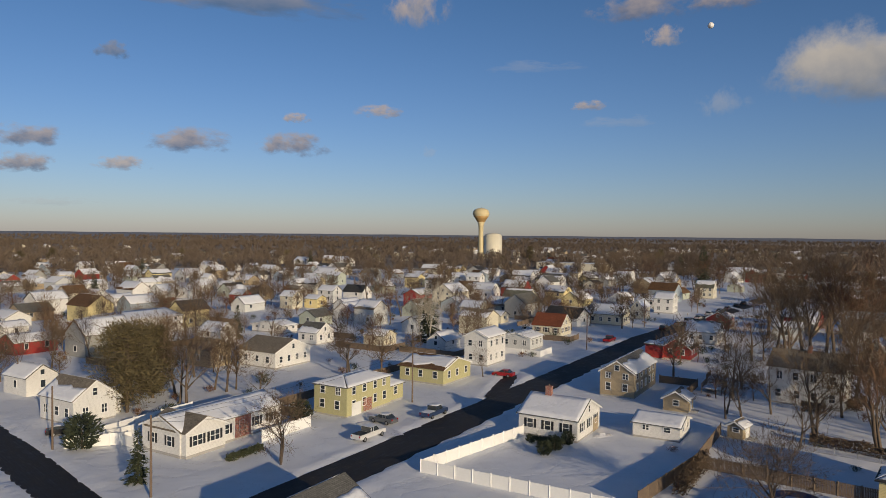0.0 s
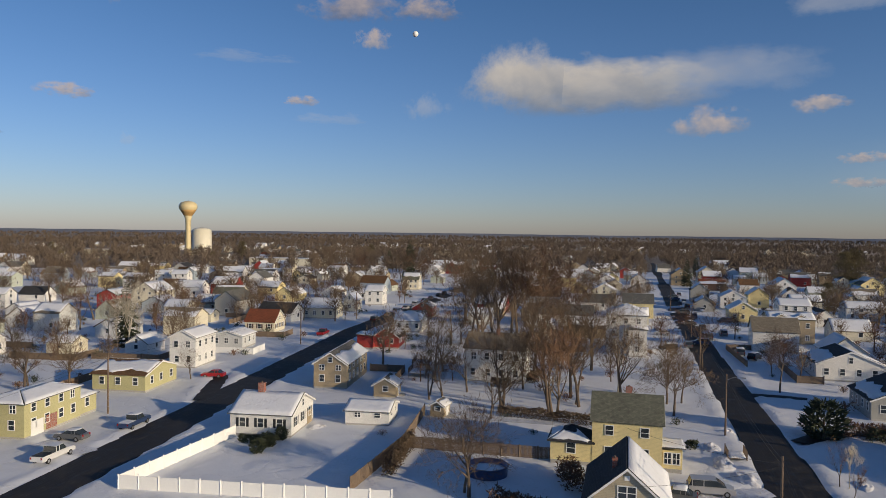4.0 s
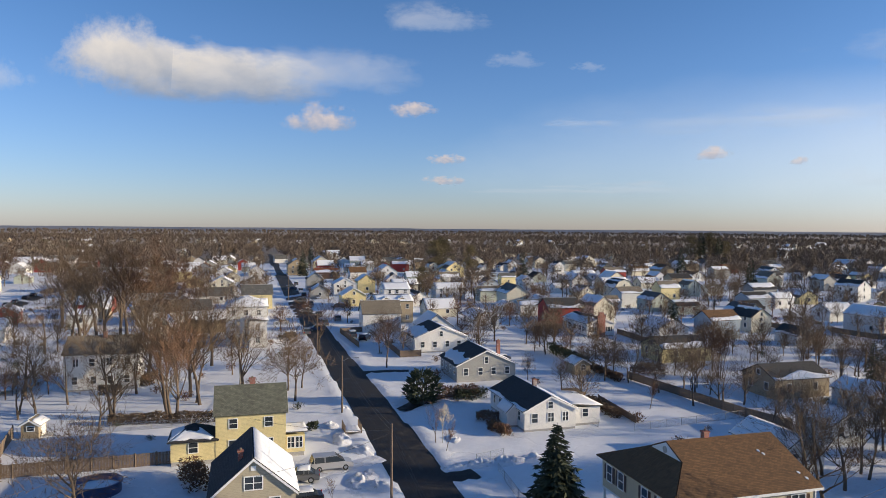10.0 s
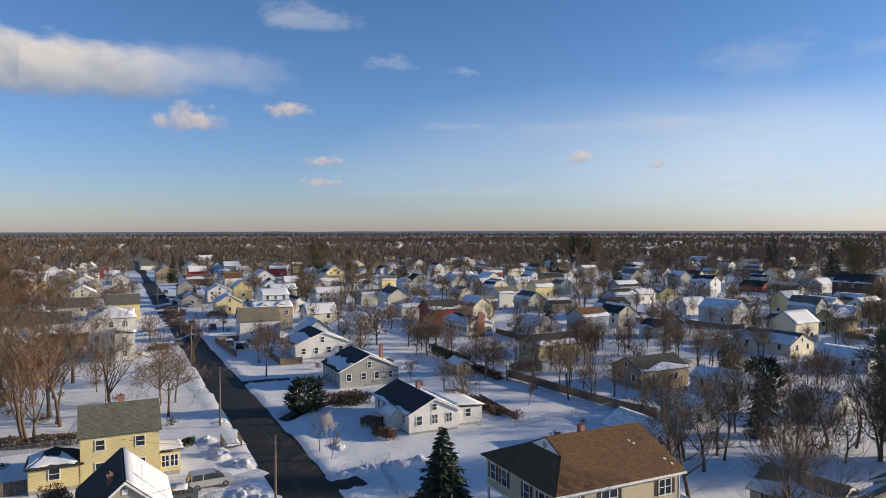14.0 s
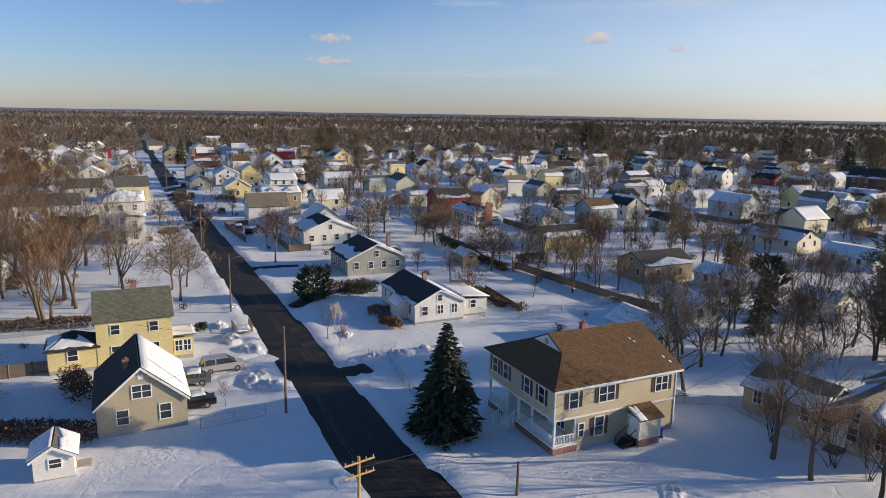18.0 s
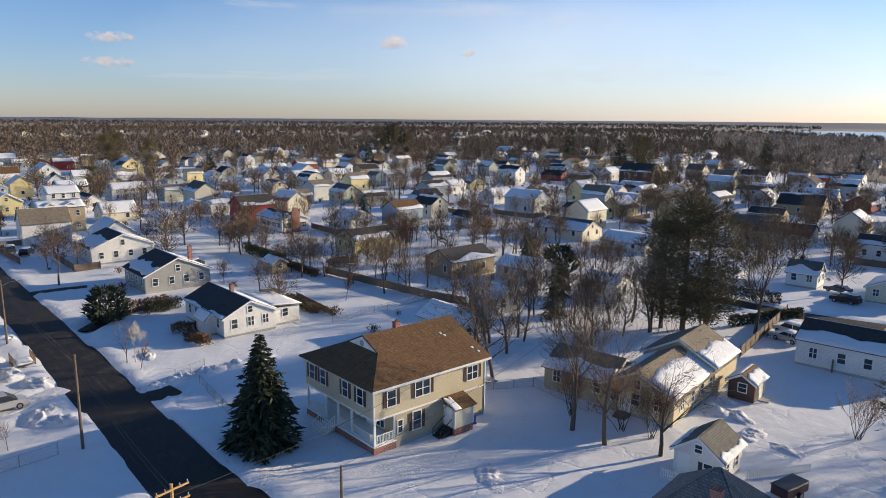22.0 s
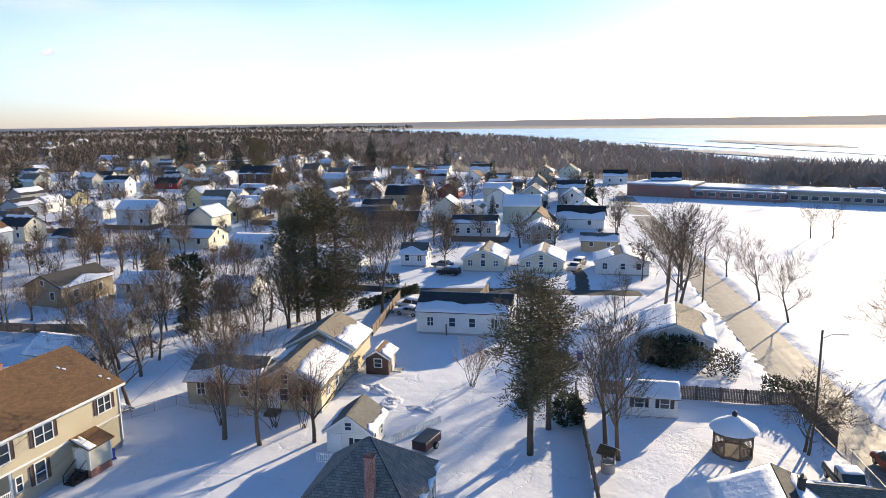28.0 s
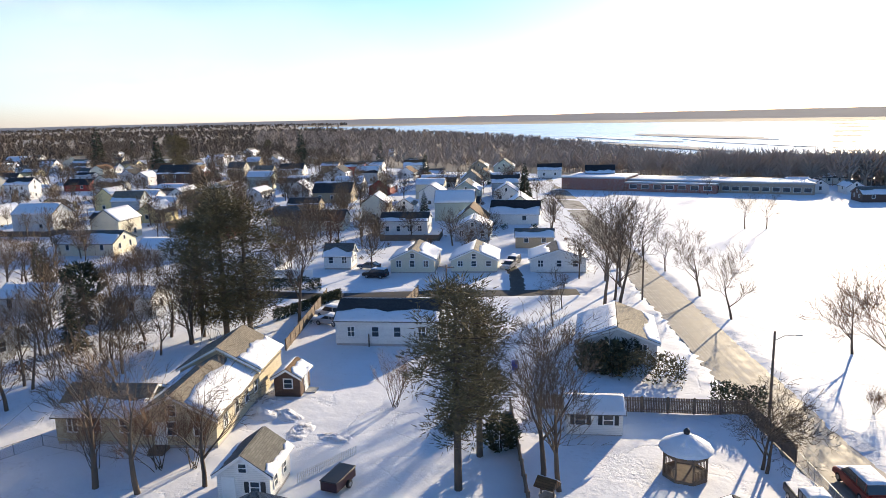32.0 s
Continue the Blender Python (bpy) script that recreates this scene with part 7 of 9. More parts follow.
def distant_roofs():
    """Houses beyond half a kilometre, too small to pick apart."""
    verts, faces, mats = [], [], []
    rnd = random.Random(9)
    n = 0
    while n < 240:
        az, d = rnd.uniform(-45, 112), 480 + 900 * rnd.random() ** 1.2
        x, y = d * math.sin(radians(az)), d * math.cos(radians(az))
        if in_bay(x, y) or (az > 88 and d > 620):
            continue
        n += 1
        turn = radians(street_turn(x, y) + rnd.choice((0, 90)) + rnd.uniform(-8, 8))
        L, W, h = rnd.uniform(9, 15), rnd.uniform(7, 10), rnd.choice((3, 3, 5.4))
        if rnd.random() < 0.05:
            L, W, h = rnd.uniform(25, 60), rnd.uniform(15, 30), 6
        r = W * 0.33 if L < 20 else 0.3
        c, s = math.cos(turn), math.sin(turn)
        b = len(verts)
        for px, py, pz in ((-L, -W, 0), (L, -W, 0), (L, W, 0), (-L, W, 0), (-L, -W, h), (L, -W, h), (L, W, h), (-L, W, h), (-L, 0, h + r), (L, 0, h + r)):
            verts.append((x + c * px / 2 - s * py / 2, y + s * px / 2 + c * py / 2, pz + land(x, y)))
        wall = rnd.choice((0, 0, 0, 1, 1, 2))
        for f in ((0, 1, 5, 4), (2, 3, 7, 6)):
            faces.append([b + i for i in f])
            mats.append(wall)
        for f in ((1, 2, 6, 9, 5), (3, 0, 4, 8, 7)):
            faces.append([b + i for i in f])
            mats.append(wall)
        for f in ((4, 5, 9, 8), (6, 7, 8, 9)):
            faces.append([b + i for i in f])
            mats.append(rnd.choice((3, 4) if az < 50 else (3, 4, 4)))
    me = bpy.data.meshes.new("distant_houses")
    me.from_pydata(verts, [], faces)
    for m in (wall_mat("white"), wall_mat("cream"), wall_mat("tan"), ROOF_SNOW, roof_mat("grey")):
        me.materials.append(m)
    me.polygons.foreach_set("material_index", mats)
    tagged(new("distant_houses", me), "small distant houses with snowy roofs among woods", "houses", kind="stuff")


distant_roofs()


def woods(name, label, count, place, blades, hmin, hmax, mat, seed):
    rnd = random.Random(seed)
    st = Strands()
    n = tries = 0
    while n < count and tries < count * 12:
        tries += 1
        p = place(rnd)
        if p is None:
            continue
        n += 1
        h = rnd.uniform(hmin, hmax)
        far_tree_strands(st, rnd, p[0], p[1], h, h * rnd.uniform(0.34, 0.5), blades)
    tagged(new(name, st.mesh(name, mat)), label, "trees", kind="stuff")


def ring(az0, az1, d0, d1, power=0.6):
    def place(rnd):
        az = rnd.uniform(az0, az1)
        d = d0 + (d1 - d0) * rnd.random() ** power
        x, y = d * math.sin(radians(az)), d * math.cos(radians(az))
        if not open_land(x, y):
            return None
        if d < 520 and any(abs(x - a) < 6 and abs(y - b) < 6 for a, b in TAKEN):
            return None
        return x, y
    return place


def bough_tree(seed, blades, width, low=2.6, lobes=0.35):
    """One bare tree, ten metres high, with a round twiggy crown, as light geometry: points and triangles."""
    rnd = random.Random(seed)
    st = Strands()
    top = Vector((rnd.uniform(-0.4, 0.4), rnd.uniform(-0.4, 0.4), 5.2))
    st.tube([Vector((0, 0, -0.3)), top * 0.5, top], [0.19, 0.14, 0.06], 4)
    mid, heart = Vector((0, 0, 6.0)), Vector((0, 0, low + 0.6))
    for i in range(9):
        p = top * (0.35 + 0.63 * rnd.random())
        limb = rand_dir(rnd, Vector((0, 0, 1)), rnd.uniform(0.3, 1.05))
        q = p + limb * rnd.uniform(1.6, 2.4)
        st.tube([p, q, q + (limb + Vector((0, 0, rnd.uniform(0, 0.4)))).normalized() * rnd.uniform(1.4, 2.0)], [0.09, 0.06, 0.02], 3)
    for k in range(blades):
        d = Vector((rnd.gauss(0, 1), rnd.gauss(0, 1), rnd.gauss(0.15, 1))).normalized()
        lump = 1.0 + lobes * noise.noise(d * 1.7 + Vector((seed * 3.1, 0, 0)))
        r = rnd.random() ** 0.55 * lump
        c = mid + Vector((d.x * 3.5 * r, d.y * 3.5 * r, d.z * 3.7 * r))
        if c.z < low:
            c.z = low + rnd.random()
        e = rand_dir(rnd, (c - heart).normalized(), rnd.uniform(0.1, 0.8))
        n = rnd.uniform(0.9, 1.8)
        st.blade(c - e * n * 0.5, c + e * n * 0.5, width * rnd.uniform(0.6, 1.2), rand_dir(rnd, e, 1.4))
    tris = [t for f in st.f for t in ([f] if len(f) == 3 else [f[:3], (f[0], f[2], f[3])])]
    return np.array(st.v), np.array(tris)


def grove(name, label, count, place, kinds, hmin, hmax, mat, seed):
    """Many bare trees in one mesh, each turned and sized on its own."""
    rnd = random.Random(seed)
    vs, fs, base, n, tries = [], [], 0, 0, 0
    while n < count and tries < count * 12:
        tries += 1
        p = place(rnd)
        if p is None:
            continue
        n += 1
        v, f = rnd.choice(kinds)
        s = rnd.uniform(hmin, hmax) / 10
        w = s * rnd.uniform(0.85, 1.25)
        a = rnd.uniform(0, 2 * math.pi)
        c, q = math.cos(a) * w, math.sin(a) * w
        vs.append(np.stack([v[:, 0] * c - v[:, 1] * q + p[0], v[:, 0] * q + v[:, 1] * c + p[1], v[:, 2] * s + land(*p)], 1))
        fs.append(f + base)
        base += len(v)
    V, F = np.concatenate(vs), np.concatenate(fs)
    me = bpy.data.meshes.new(name)
    me.vertices.add(len(V))
    me.vertices.foreach_set("co", V.ravel())
    me.loops.add(F.size)
    me.loops.foreach_set("vertex_index", F.ravel())
    me.polygons.add(len(F))
    me.polygons.foreach_set("loop_start", np.arange(0, F.size, 3))
    me.update(calc_edges=True)
    me.materials.append(mat)
    tagged(new(name, me), label, "trees", kind="stuff")


FULL_TREES = [bough_tree(s, 540, 0.047) for s in (1, 2, 3, 4, 5, 6)]
LIGHT_TREES = [bough_tree(s, 200, 0.1, 2.2) for s in (7, 8, 9, 10)]
MASS_TREES = [bough_tree(s, 95, 0.31, 1.6) for s in (17, 18, 19, 20, 21, 22)]
BUSHES = [(v * np.array((1.3, 1.3, 0.85)) - np.array((0, 0, 1.9)), f) for v, f in (bough_tree(s, 150, 0.2, 2.0, 0.6) for s in (25, 26, 27))]
grove("yard_trees", "leafless brown trees between the houses", 300, ring(-44, 116, 125, 340), FULL_TREES, 5.5, 12, TWIG, 1)
grove("yard_trees", "leafless brown trees round the back yards", 70, ring(58, 116, 92, 220), FULL_TREES, 5, 10, TWIG, 21)
grove("yard_trees", "leafless russet trees between the houses", 150, ring(-44, 116, 120, 340), FULL_TREES, 5, 9, WARM_TWIG, 11)
grove("yard_trees", "leafless brown trees among far houses", 800, ring(-44, 114, 260, 500), LIGHT_TREES, 6, 12, TWIG, 2)
grove("yard_trees", "brown leafless woods behind the last houses", 3000, ring(-44, 112, 470, 900, 0.8), MASS_TREES, 9, 14, FAR_TWIG, 52)
grove("yard_trees", "leafless brown trees among the bungalows", 80, ring(98, 132, 96, 330), FULL_TREES, 5, 11, TWIG, 41)
grove("yard_bushes", "low brown shrubs in snowy yards", 520, ring(-44, 130, 95, 330), BUSHES, 1.2, 3.2, WARM_TWIG, 31)
grove("yard_bushes", "dark evergreen shrubs in snowy yards", 340, ring(-44, 130, 95, 330), BUSHES, 1.2, 3.6, NEEDLE, 32)
woods("far_woods", "far leafless woods, brown to the horizon", 7500, ring(-46, 116, 800, 1900), 20, 10, 14, FAR_TWIG, 3)
woods("far_woods", "farthest leafless woods along the horizon", 6500, ring(-48, 112, 1700, 4000), 12, 9, 17, FAR_TWIG, 4)


def shore_place(rnd):
    az = rnd.uniform(105, 158)
    shore = min(1500, shore_at(az))
    near = float(np.interp(az, (106, 112, 120, 130, 140), (720, 540, 430, 370, 300)))
    d = rnd.uniform(min(near, shore - 60), shore - 5)
    return d * math.sin(radians(az)), d * math.cos(radians(az))


# The pale twig colour carries the haze here.
woods("shore_woods", "dense grey-brown leafless woods along the shore, paled as by haze", 4400, shore_place, 28, 9, 15, HAZE_TWIG, 5)


rnd_pine = random.Random(12)
for k in range(46):
    p = ring(-44, 115, 230, 900, 0.8)(rnd_pine)
    if p:
        plant(rnd_pine.choice(("spruce", "bigpine", "spruce", "bigpine")), round(p[0], 1), round(p[1], 1), rnd_pine.uniform(9, 19))

# ---- the bay ----
water_m, water_nt, water_b = material("bay_water", 0.22)
wv = coords(water_nt)
link(water_nt, ramp(water_nt, soft_noise(water_nt, wv, 0.012), [(0.42, (0.20, 0.27, 0.33)), (0.56, (0.30, 0.36, 0.42))]), water_b.inputs["Base Color"])
bump(water_nt, water_b, soft_noise(water_nt, wv, 0.8), 0.3, 0.2)
bm = bmesh.new()
near_shore, far_shore = [], []
for k in range(60):
    az = 108.2 + 68 * k / 59
    d = shore_at(az) + 25 * noise.noise((az * 0.4, 3, 0))
    px, py = d * math.sin(radians(az)), d * math.cos(radians(az))
    near_shore.append(bm.verts.new((px, py, land(px * 1.3, py * 1.3) + 0.5)))
    px, py = 2990 * math.sin(radians(az)), 2990 * math.cos(radians(az))
    far_shore.append(bm.verts.new((px, py, land(px, py) + 0.5)))
for k in range(59):
    bm.faces.new((near_shore[k], near_shore[k + 1], far_shore[k + 1], far_shore[k]))
bmesh.ops.recalc_face_normals(bm, faces=bm.faces)
tagged(part("water", bm, water_m), "pale glittering water of the bay", "water", kind="structure")

# ---- vehicles ----
CAR_PAINTS = {c: plain(c + "_car_paint", v, 0.3, 0.25, 0.04) for c, v in dict(silver=(0.45, 0.45, 0.46), white=(0.75, 0.75, 0.75), red=(0.36, 0.02, 0.025), black=(0.02, 0.02, 0.022), blue=(0.04, 0.07, 0.16), grey=(0.14, 0.15, 0.16), brick=(0.30, 0.06, 0.045)).items()}
LAMP_RED = plain("tail_lamp_red", (0.35, 0.01, 0.01), 0.25)
LAMP_CLEAR = plain("head_lamp_clear", (0.7, 0.7, 0.7), 0.2)
wheel_bm = bmesh.new()
tube(wheel_bm, (0, -0.11, 0), (0, 0.11, 0), 0.34, 0.34, 14)
TYRE = mesh_of("tyre", wheel_bm, RUBBER)
wheel_bm = bmesh.new()
tube(wheel_bm, (0, -0.125, 0), (0, 0.125, 0), 0.2, 0.2, 10)
RIM = mesh_of("rim", wheel_bm, METAL)


def car(x, y, turn, paint, kind="sedan", snow=0.0, label="", z=0.06):
    """Nose along local +x."""
    L, W = {"sedan": (4.5, 1.76), "van": (5.0, 1.95), "suv": (4.7, 1.9), "pickup": (5.6, 1.95)}[kind]
    a = L / 2
    body, glass = {
        "sedan": ([(-a, 0.45), (-a, 0.92), (-a + 0.7, 0.98), (a - 1.4, 0.96), (a - 0.15, 0.78), (a, 0.55), (a, 0.3), (-a, 0.3)], [(-a + 0.45, 0.96), (-a + 1.15, 1.42), (a - 2.1, 1.44), (a - 1.25, 0.95)]),
        "van": ([(-a, 0.4), (-a, 1.05), (a - 1.2, 1.05), (a - 0.15, 0.85), (a, 0.6), (a, 0.3), (-a, 0.3)], [(-a + 0.05, 1.03), (-a + 0.35, 1.72), (a - 2.0, 1.74), (a - 0.95, 1.03)]),
        "suv": ([(-a, 0.45), (-a, 1.08), (a - 1.2, 1.08), (a - 0.1, 0.98), (a, 0.7), (a, 0.35), (-a, 0.35)], [(-a + 0.05, 1.06), (-a + 0.3, 1.7), (a - 1.9, 1.72), (a - 1.15, 1.06)]),
        "pickup": ([(-a, 0.55), (-a, 1.05), (a - 1.45, 1.08), (a - 0.1, 1.0), (a, 0.75), (a, 0.4), (-a, 0.4)], [(-0.65, 1.04), (-0.55, 1.72), (0.75, 1.74), (1.4, 1.06)]),
    }[kind]
    ob = empty("car" if kind != "pickup" else "pickup_truck", pose(x, y, z, 0, 0, turn))
    bm = bmesh.new()
    prism(bm, body, -W / 2, W / 2, "xz")
    bmesh.ops.bevel(bm, geom=list(bm.edges), offset=0.07, segments=2, affect="EDGES")
    part("body", bm, CAR_PAINTS[paint], ob)
    bm = bmesh.new()
    prism(bm, glass, -W / 2 + 0.1, W / 2 - 0.1, "xz")
    bmesh.ops.bevel(bm, geom=list(bm.edges), offset=0.05, segments=1, affect="EDGES")
    part("glazing", bm, GLASS, ob, "dark tinted glazing")
    xs = [p[0] for p in glass]
    zt = max(p[1] for p in glass)
    part("roof_panel", boxed(xs[1] - 0.02, xs[2] + 0.02, -W / 2 + 0.13, W / 2 - 0.13, zt - 0.04, zt + 0.035, 0.02), CAR_PAINTS[paint], ob)
    for px in ((xs[1] + xs[2]) / 2 - 0.05, xs[1] + 0.05):
        for s in (-1, 1):
            part("pillar", boxed(px - 0.05, px + 0.05, s * (W / 2 - 0.1) - 0.015, s * (W / 2 - 0.1) + 0.015, glass[0][1], zt), CAR_PAINTS[paint], ob)
    if kind == "pickup":
        part("bed", boxed(-a + 0.1, -0.75, -W / 2 + 0.12, W / 2 - 0.12, 1.0, 1.07), ROOF_SNOW if snow else DARK, ob, "open load bed")
    for wx in (-a + 0.95, a - 0.95):
        for s in (-1, 1):
            w = share("tyre", TYRE, ob, pose(wx, s * (W / 2 - 0.1), 0.34))
            share("rim", RIM, w, Matrix())
    for s in (-1, 1):
        part("headlight", boxed(a - 0.06, a + 0.015, s * (W / 2 - 0.35) - 0.17, s * (W / 2 - 0.35) + 0.17, 0.62, 0.76), LAMP_CLEAR, ob)
        part("tail_light", boxed(-a - 0.015, -a + 0.06, s * (W / 2 - 0.22) - 0.1, s * (W / 2 - 0.22) + 0.1, 0.72, 0.98), LAMP_RED, ob)
    if snow:
        bm = bmesh.new()
        q = [(xs[1] - 0.1, -W / 2 + 0.1, zt + 0.03), (xs[2] + 0.1, -W / 2 + 0.1, zt + 0.03), (xs[2] + 0.1, W / 2 - 0.1, zt + 0.03), (xs[1] - 0.1, W / 2 - 0.1, zt + 0.03)]
        snow_sheet(bm, *q, 0.0, 1.0, int(abs(x)), snow, 6, 4)
        part("roof_snow", bm, ROOF_SNOW, ob)
        bm = bmesh.new()
        snow_sheet(bm, (xs[3], -W / 2 + 0.15, glass[3][1] - 0.02), (a - 0.2, -W / 2 + 0.15, 0.88), (a - 0.2, W / 2 - 0.15, 0.88), (xs[3], W / 2 - 0.15, glass[3][1] - 0.02), 0.0, 1.0, 3, snow * 0.6, 5, 4)
        part("hood_snow", bm, ROOF_SNOW, ob)
    return tagged(ob, label or "%s %s parked by the snowy kerb" % (paint, kind), "car" if kind != "pickup" else "truck", "parked vehicles")


car(131.8, 125.6, 137, "black", "suv", 0.25, "dark car under snow on a side drive")
car(139.5, 126.2, 47, "grey", "suv", 0.0, "grey car standing at the kerb of the wet street")
car(140.5, 107.5, 20, "black", "suv", 0.05, "black car parked on a snowy lawn")
car(150.0, 145.5, 137, "silver", "sedan", 0.2, "silver car under snow on a side drive")
car(63.0, 53.2, -40, "silver", "van", 0, "silver minivan parked on the ploughed drive")
car(53.2, 49.0, 140, "black", "sedan", 0.25, "dark car half buried in deep snow")
car(58.0, 53.6, 130, "grey", "sedan", 0.3, "grey car buried under thick snow")
car(-1.5, 98.2, 51, "white", "pickup", 0, "white pickup truck parked at the kerb")
car(0.6, 106.0, 140, "grey", "sedan", 0.05, "grey car parked on a drive")
car(8.6, 109.6, 53, "blue", "pickup", 0.05, "dark blue pickup parked at the kerb")
car(25.0, 139.5, 150, "red", "sedan", 0, "dark red car on a shovelled drive")
car(62.0, 184.0, 53, "red", "pickup", 0, "bright red pickup at the kerb")
car(-44.3, 102.2, 20, "black", "sedan", 0.08, "black car parked beside the corner house")
car(134.4, 66.3, 135, "grey", "sedan", 0.15, "grey car on a side drive")
car(33.2, -56.6, -32, "brick", "van", 0.08, "brick-red minivan on the snowy verge")
car(33.2, -50.6, 148, "black", "pickup", 0.1, "black pickup with a loaded bed")
car(113.3, -80.0, 125, "silver", "sedan", 0.05, "silver car in a driveway")
car(115.5, -82.6, 125, "black", "suv", 0.05, "black car in a driveway under the carport")
car(121.2, -55.9, 40, "black", "suv", 0.1, "black car outside a bungalow")
car(129.0, -58.0, 40, "grey", "sedan", 0.1, "grey car outside a bungalow")
car(101.5, -39.8, 35, "white", "suv", 0.2, "white car behind the long ranch")
car(98.0, -38.2, 35, "silver", "sedan", 0.25, "silver car behind the long ranch")
rnd_cars = random.Random(41)
for k in range(16):
    u = 150 + k * 11 + rnd_cars.uniform(-2, 2)
    s = rnd_cars.choice((-2.4, 2.4, -5.5, 6.5))
    car(round(u * 0.692 + 52.5 - 15 + s * 0.72, 1), round(u * 0.722 + 28 - 21 - s * 0.69, 1), 46 if abs(s) < 3 else 136, rnd_cars.choice(("black", "grey", "silver", "white", "blue")), rnd_cars.choice(("sedan", "suv", "van")), rnd_cars.choice((0, 0.1, 0.2)))
for k in range(9):
    u = k * 13 + rnd_cars.uniform(-2, 2)
    car(round(86 + u * 0.653, 1), round(205 + u * 0.757, 1), 49, rnd_cars.choice(("black", "grey", "silver", "white")), rnd_cars.choice(("sedan", "suv")), rnd_cars.choice((0, 0.1)))


# ---- fences ----
def run(points):
    pts = [Vector((*p, 0)) for p in points]
    for a, b in zip(pts, pts[1:]):
        yield a, b, (b - a).length, math.degrees(math.atan2((b - a).y, (b - a).x))


def panel_fence(points, h, mat, label, span=2.4, boards=0, cap=True, category="fence"):
    """Posts and panels; boards > 0 gives gapped upright boards."""
    p0 = points[0]
    ob = empty("fence", pose(*p0, 0))
    meshes = {}
    for a, b, L, ang in run(points):
        n = max(1, round(L / span))
        for k in range(n + 1):
            p = a.lerp(b, k / n) - Vector((*p0, 0))
            if "post" not in meshes:
                bm = boxed(-0.065, 0.065, -0.065, 0.065, -0.4, h + 0.1)
                if cap:
                    block(bm, -0.09, 0.09, -0.09, 0.09, h + 0.1, h + 0.15)
                meshes["post"] = mesh_of("post", bm, mat)
            share("post", meshes["post"], ob, Matrix.Translation(p))
            if k == n:
                continue
            w = L / n - 0.13
            key = ("panel", round(w, 1))
            if key not in meshes:
                bm = bmesh.new()
                if boards:
                    xs = []
                    c = int(w / boards)
                    for q in range(c):
                        xs += [q * w / c + 0.012, (q + 1) * w / c - 0.012]
                    zs = [0.06, 0.3, 0.4, h - 0.4, h - 0.3, h]
                    gaps = {(i, j) for i in range(1, len(xs) - 1, 2) for j in (0, 2, 4)}
                    lattice(bm, xs, zs, gaps, -0.02, 0.02)
                else:
                    lattice(bm, [0, w], [0.08, 0.22, h - 0.14, h], set(), -0.025, 0.025)
                    fs = [f for f in bm.faces if abs(f.normal.y) > 0.9 and 0.3 < f.calc_center_median().z < h - 0.2]
                    bmesh.ops.inset_individual(bm, faces=fs, thickness=0.02, depth=-0.012)
                meshes[key] = mesh_of("panel", bm, mat)
            share("panel", meshes[key], ob, Matrix.Translation(p) @ Matrix.Rotation(radians(ang), 4, "Z") @ Matrix.Translation((0.065, 0, 0)))
    return tagged(ob, label, category, "garden fences")


def chain_fence(points, h=1.15, label="grey chain-link fence along a snowy yard"):
    p0 = points[0]
    ob = empty("fence", pose(*p0, 0))
    bm = bmesh.new()
    tube(bm, (0, 0, -0.3), (0, 0, h + 0.04), 0.035, 0.035, 6)
    post = mesh_of("post", bm, METAL)
    for a, b, L, ang in run(points):
        n = max(1, round(L / 2.8))
        o = Vector((*p0, 0))
        for k in range(n + 1):
            share("post", post, ob, Matrix.Translation(a.lerp(b, k / n) - o))
        st = Strands()
        for zz in (0.1, h):
            st.tube([a - o + Vector((0, 0, zz)), b - o + Vector((0, 0, zz))], [0.024, 0.024], 4)
        part_ob = share("rail", st.mesh("rail", METAL), ob, Matrix())
        st = Strands()
        m = int(L / 0.22)
        for k in range(m):
            p = a.lerp(b, k / m) - o
            q = a.lerp(b, min(1, (k + 3) / m)) - o
            st.tube([p + Vector((0, 0, 0.1)), q + Vector((0, 0, h))], [0.007, 0.007], 3)
            st.tube([q + Vector((0, 0, 0.1)), p + Vector((0, 0, h))], [0.007, 0.007], 3)
        mesh_ob = share("wire_mesh", st.mesh("wire_mesh", METAL), ob, Matrix())
        mesh_ob["kind"] = "stuff"
    return tagged(ob, label, "fence", "garden fences")


panel_fence([(20.6, 98.0), (5.0, 83.6), (18.5, 74.0), (30, 66.0)], 1.6, VINYL, "white vinyl panel fence round a corner yard", 2.4)
panel_fence([(27.5, 71.5), (39.5, 83.4), (49.5, 97.0)], 1.7, WOOD, "weathered brown board fence", 2.4, 0.15, False)
panel_fence([(39.5, 83.4), (47.5, 76.2), (60, 65.5)], 1.6, WOOD, "weathered brown board fence behind the yellow house", 2.4, 0.15, False)
panel_fence([(132, 38), (114.5, 14.6), (111, 8)], 1.5, WOOD, "grey-brown board fence between back yards", 2.4, 0.15, False)
panel_fence([(58.5, -45.5), (46.5, -61.0), (38.5, -56.5)], 1.6, WOOD, "brown board fence behind the gazebo", 2.4, 0.15, False)
panel_fence([(59.5, -42.6), (40.1, -31.1), (30, -25)], 1.5, WOOD, "dark board fence between two yards", 2.4, 0.15, False)
panel_fence([(116.2, -17.6), (124.7, -29.6)], 1.7, VINYL, "white panel fence in a back yard", 2.4)
panel_fence([(85.8, -39.0), (105.5, -56.5)], 1.6, WOOD, "brown board fence along a drive", 2.4, 0.15, False)
panel_fence([(131, 102), (146, 120), (160, 112)], 1.4, WOOD, "low brown fence round a corner yard", 2.4, 0.15, False)
chain_fence([(49.5, 44.8), (54.6, 41.0)])
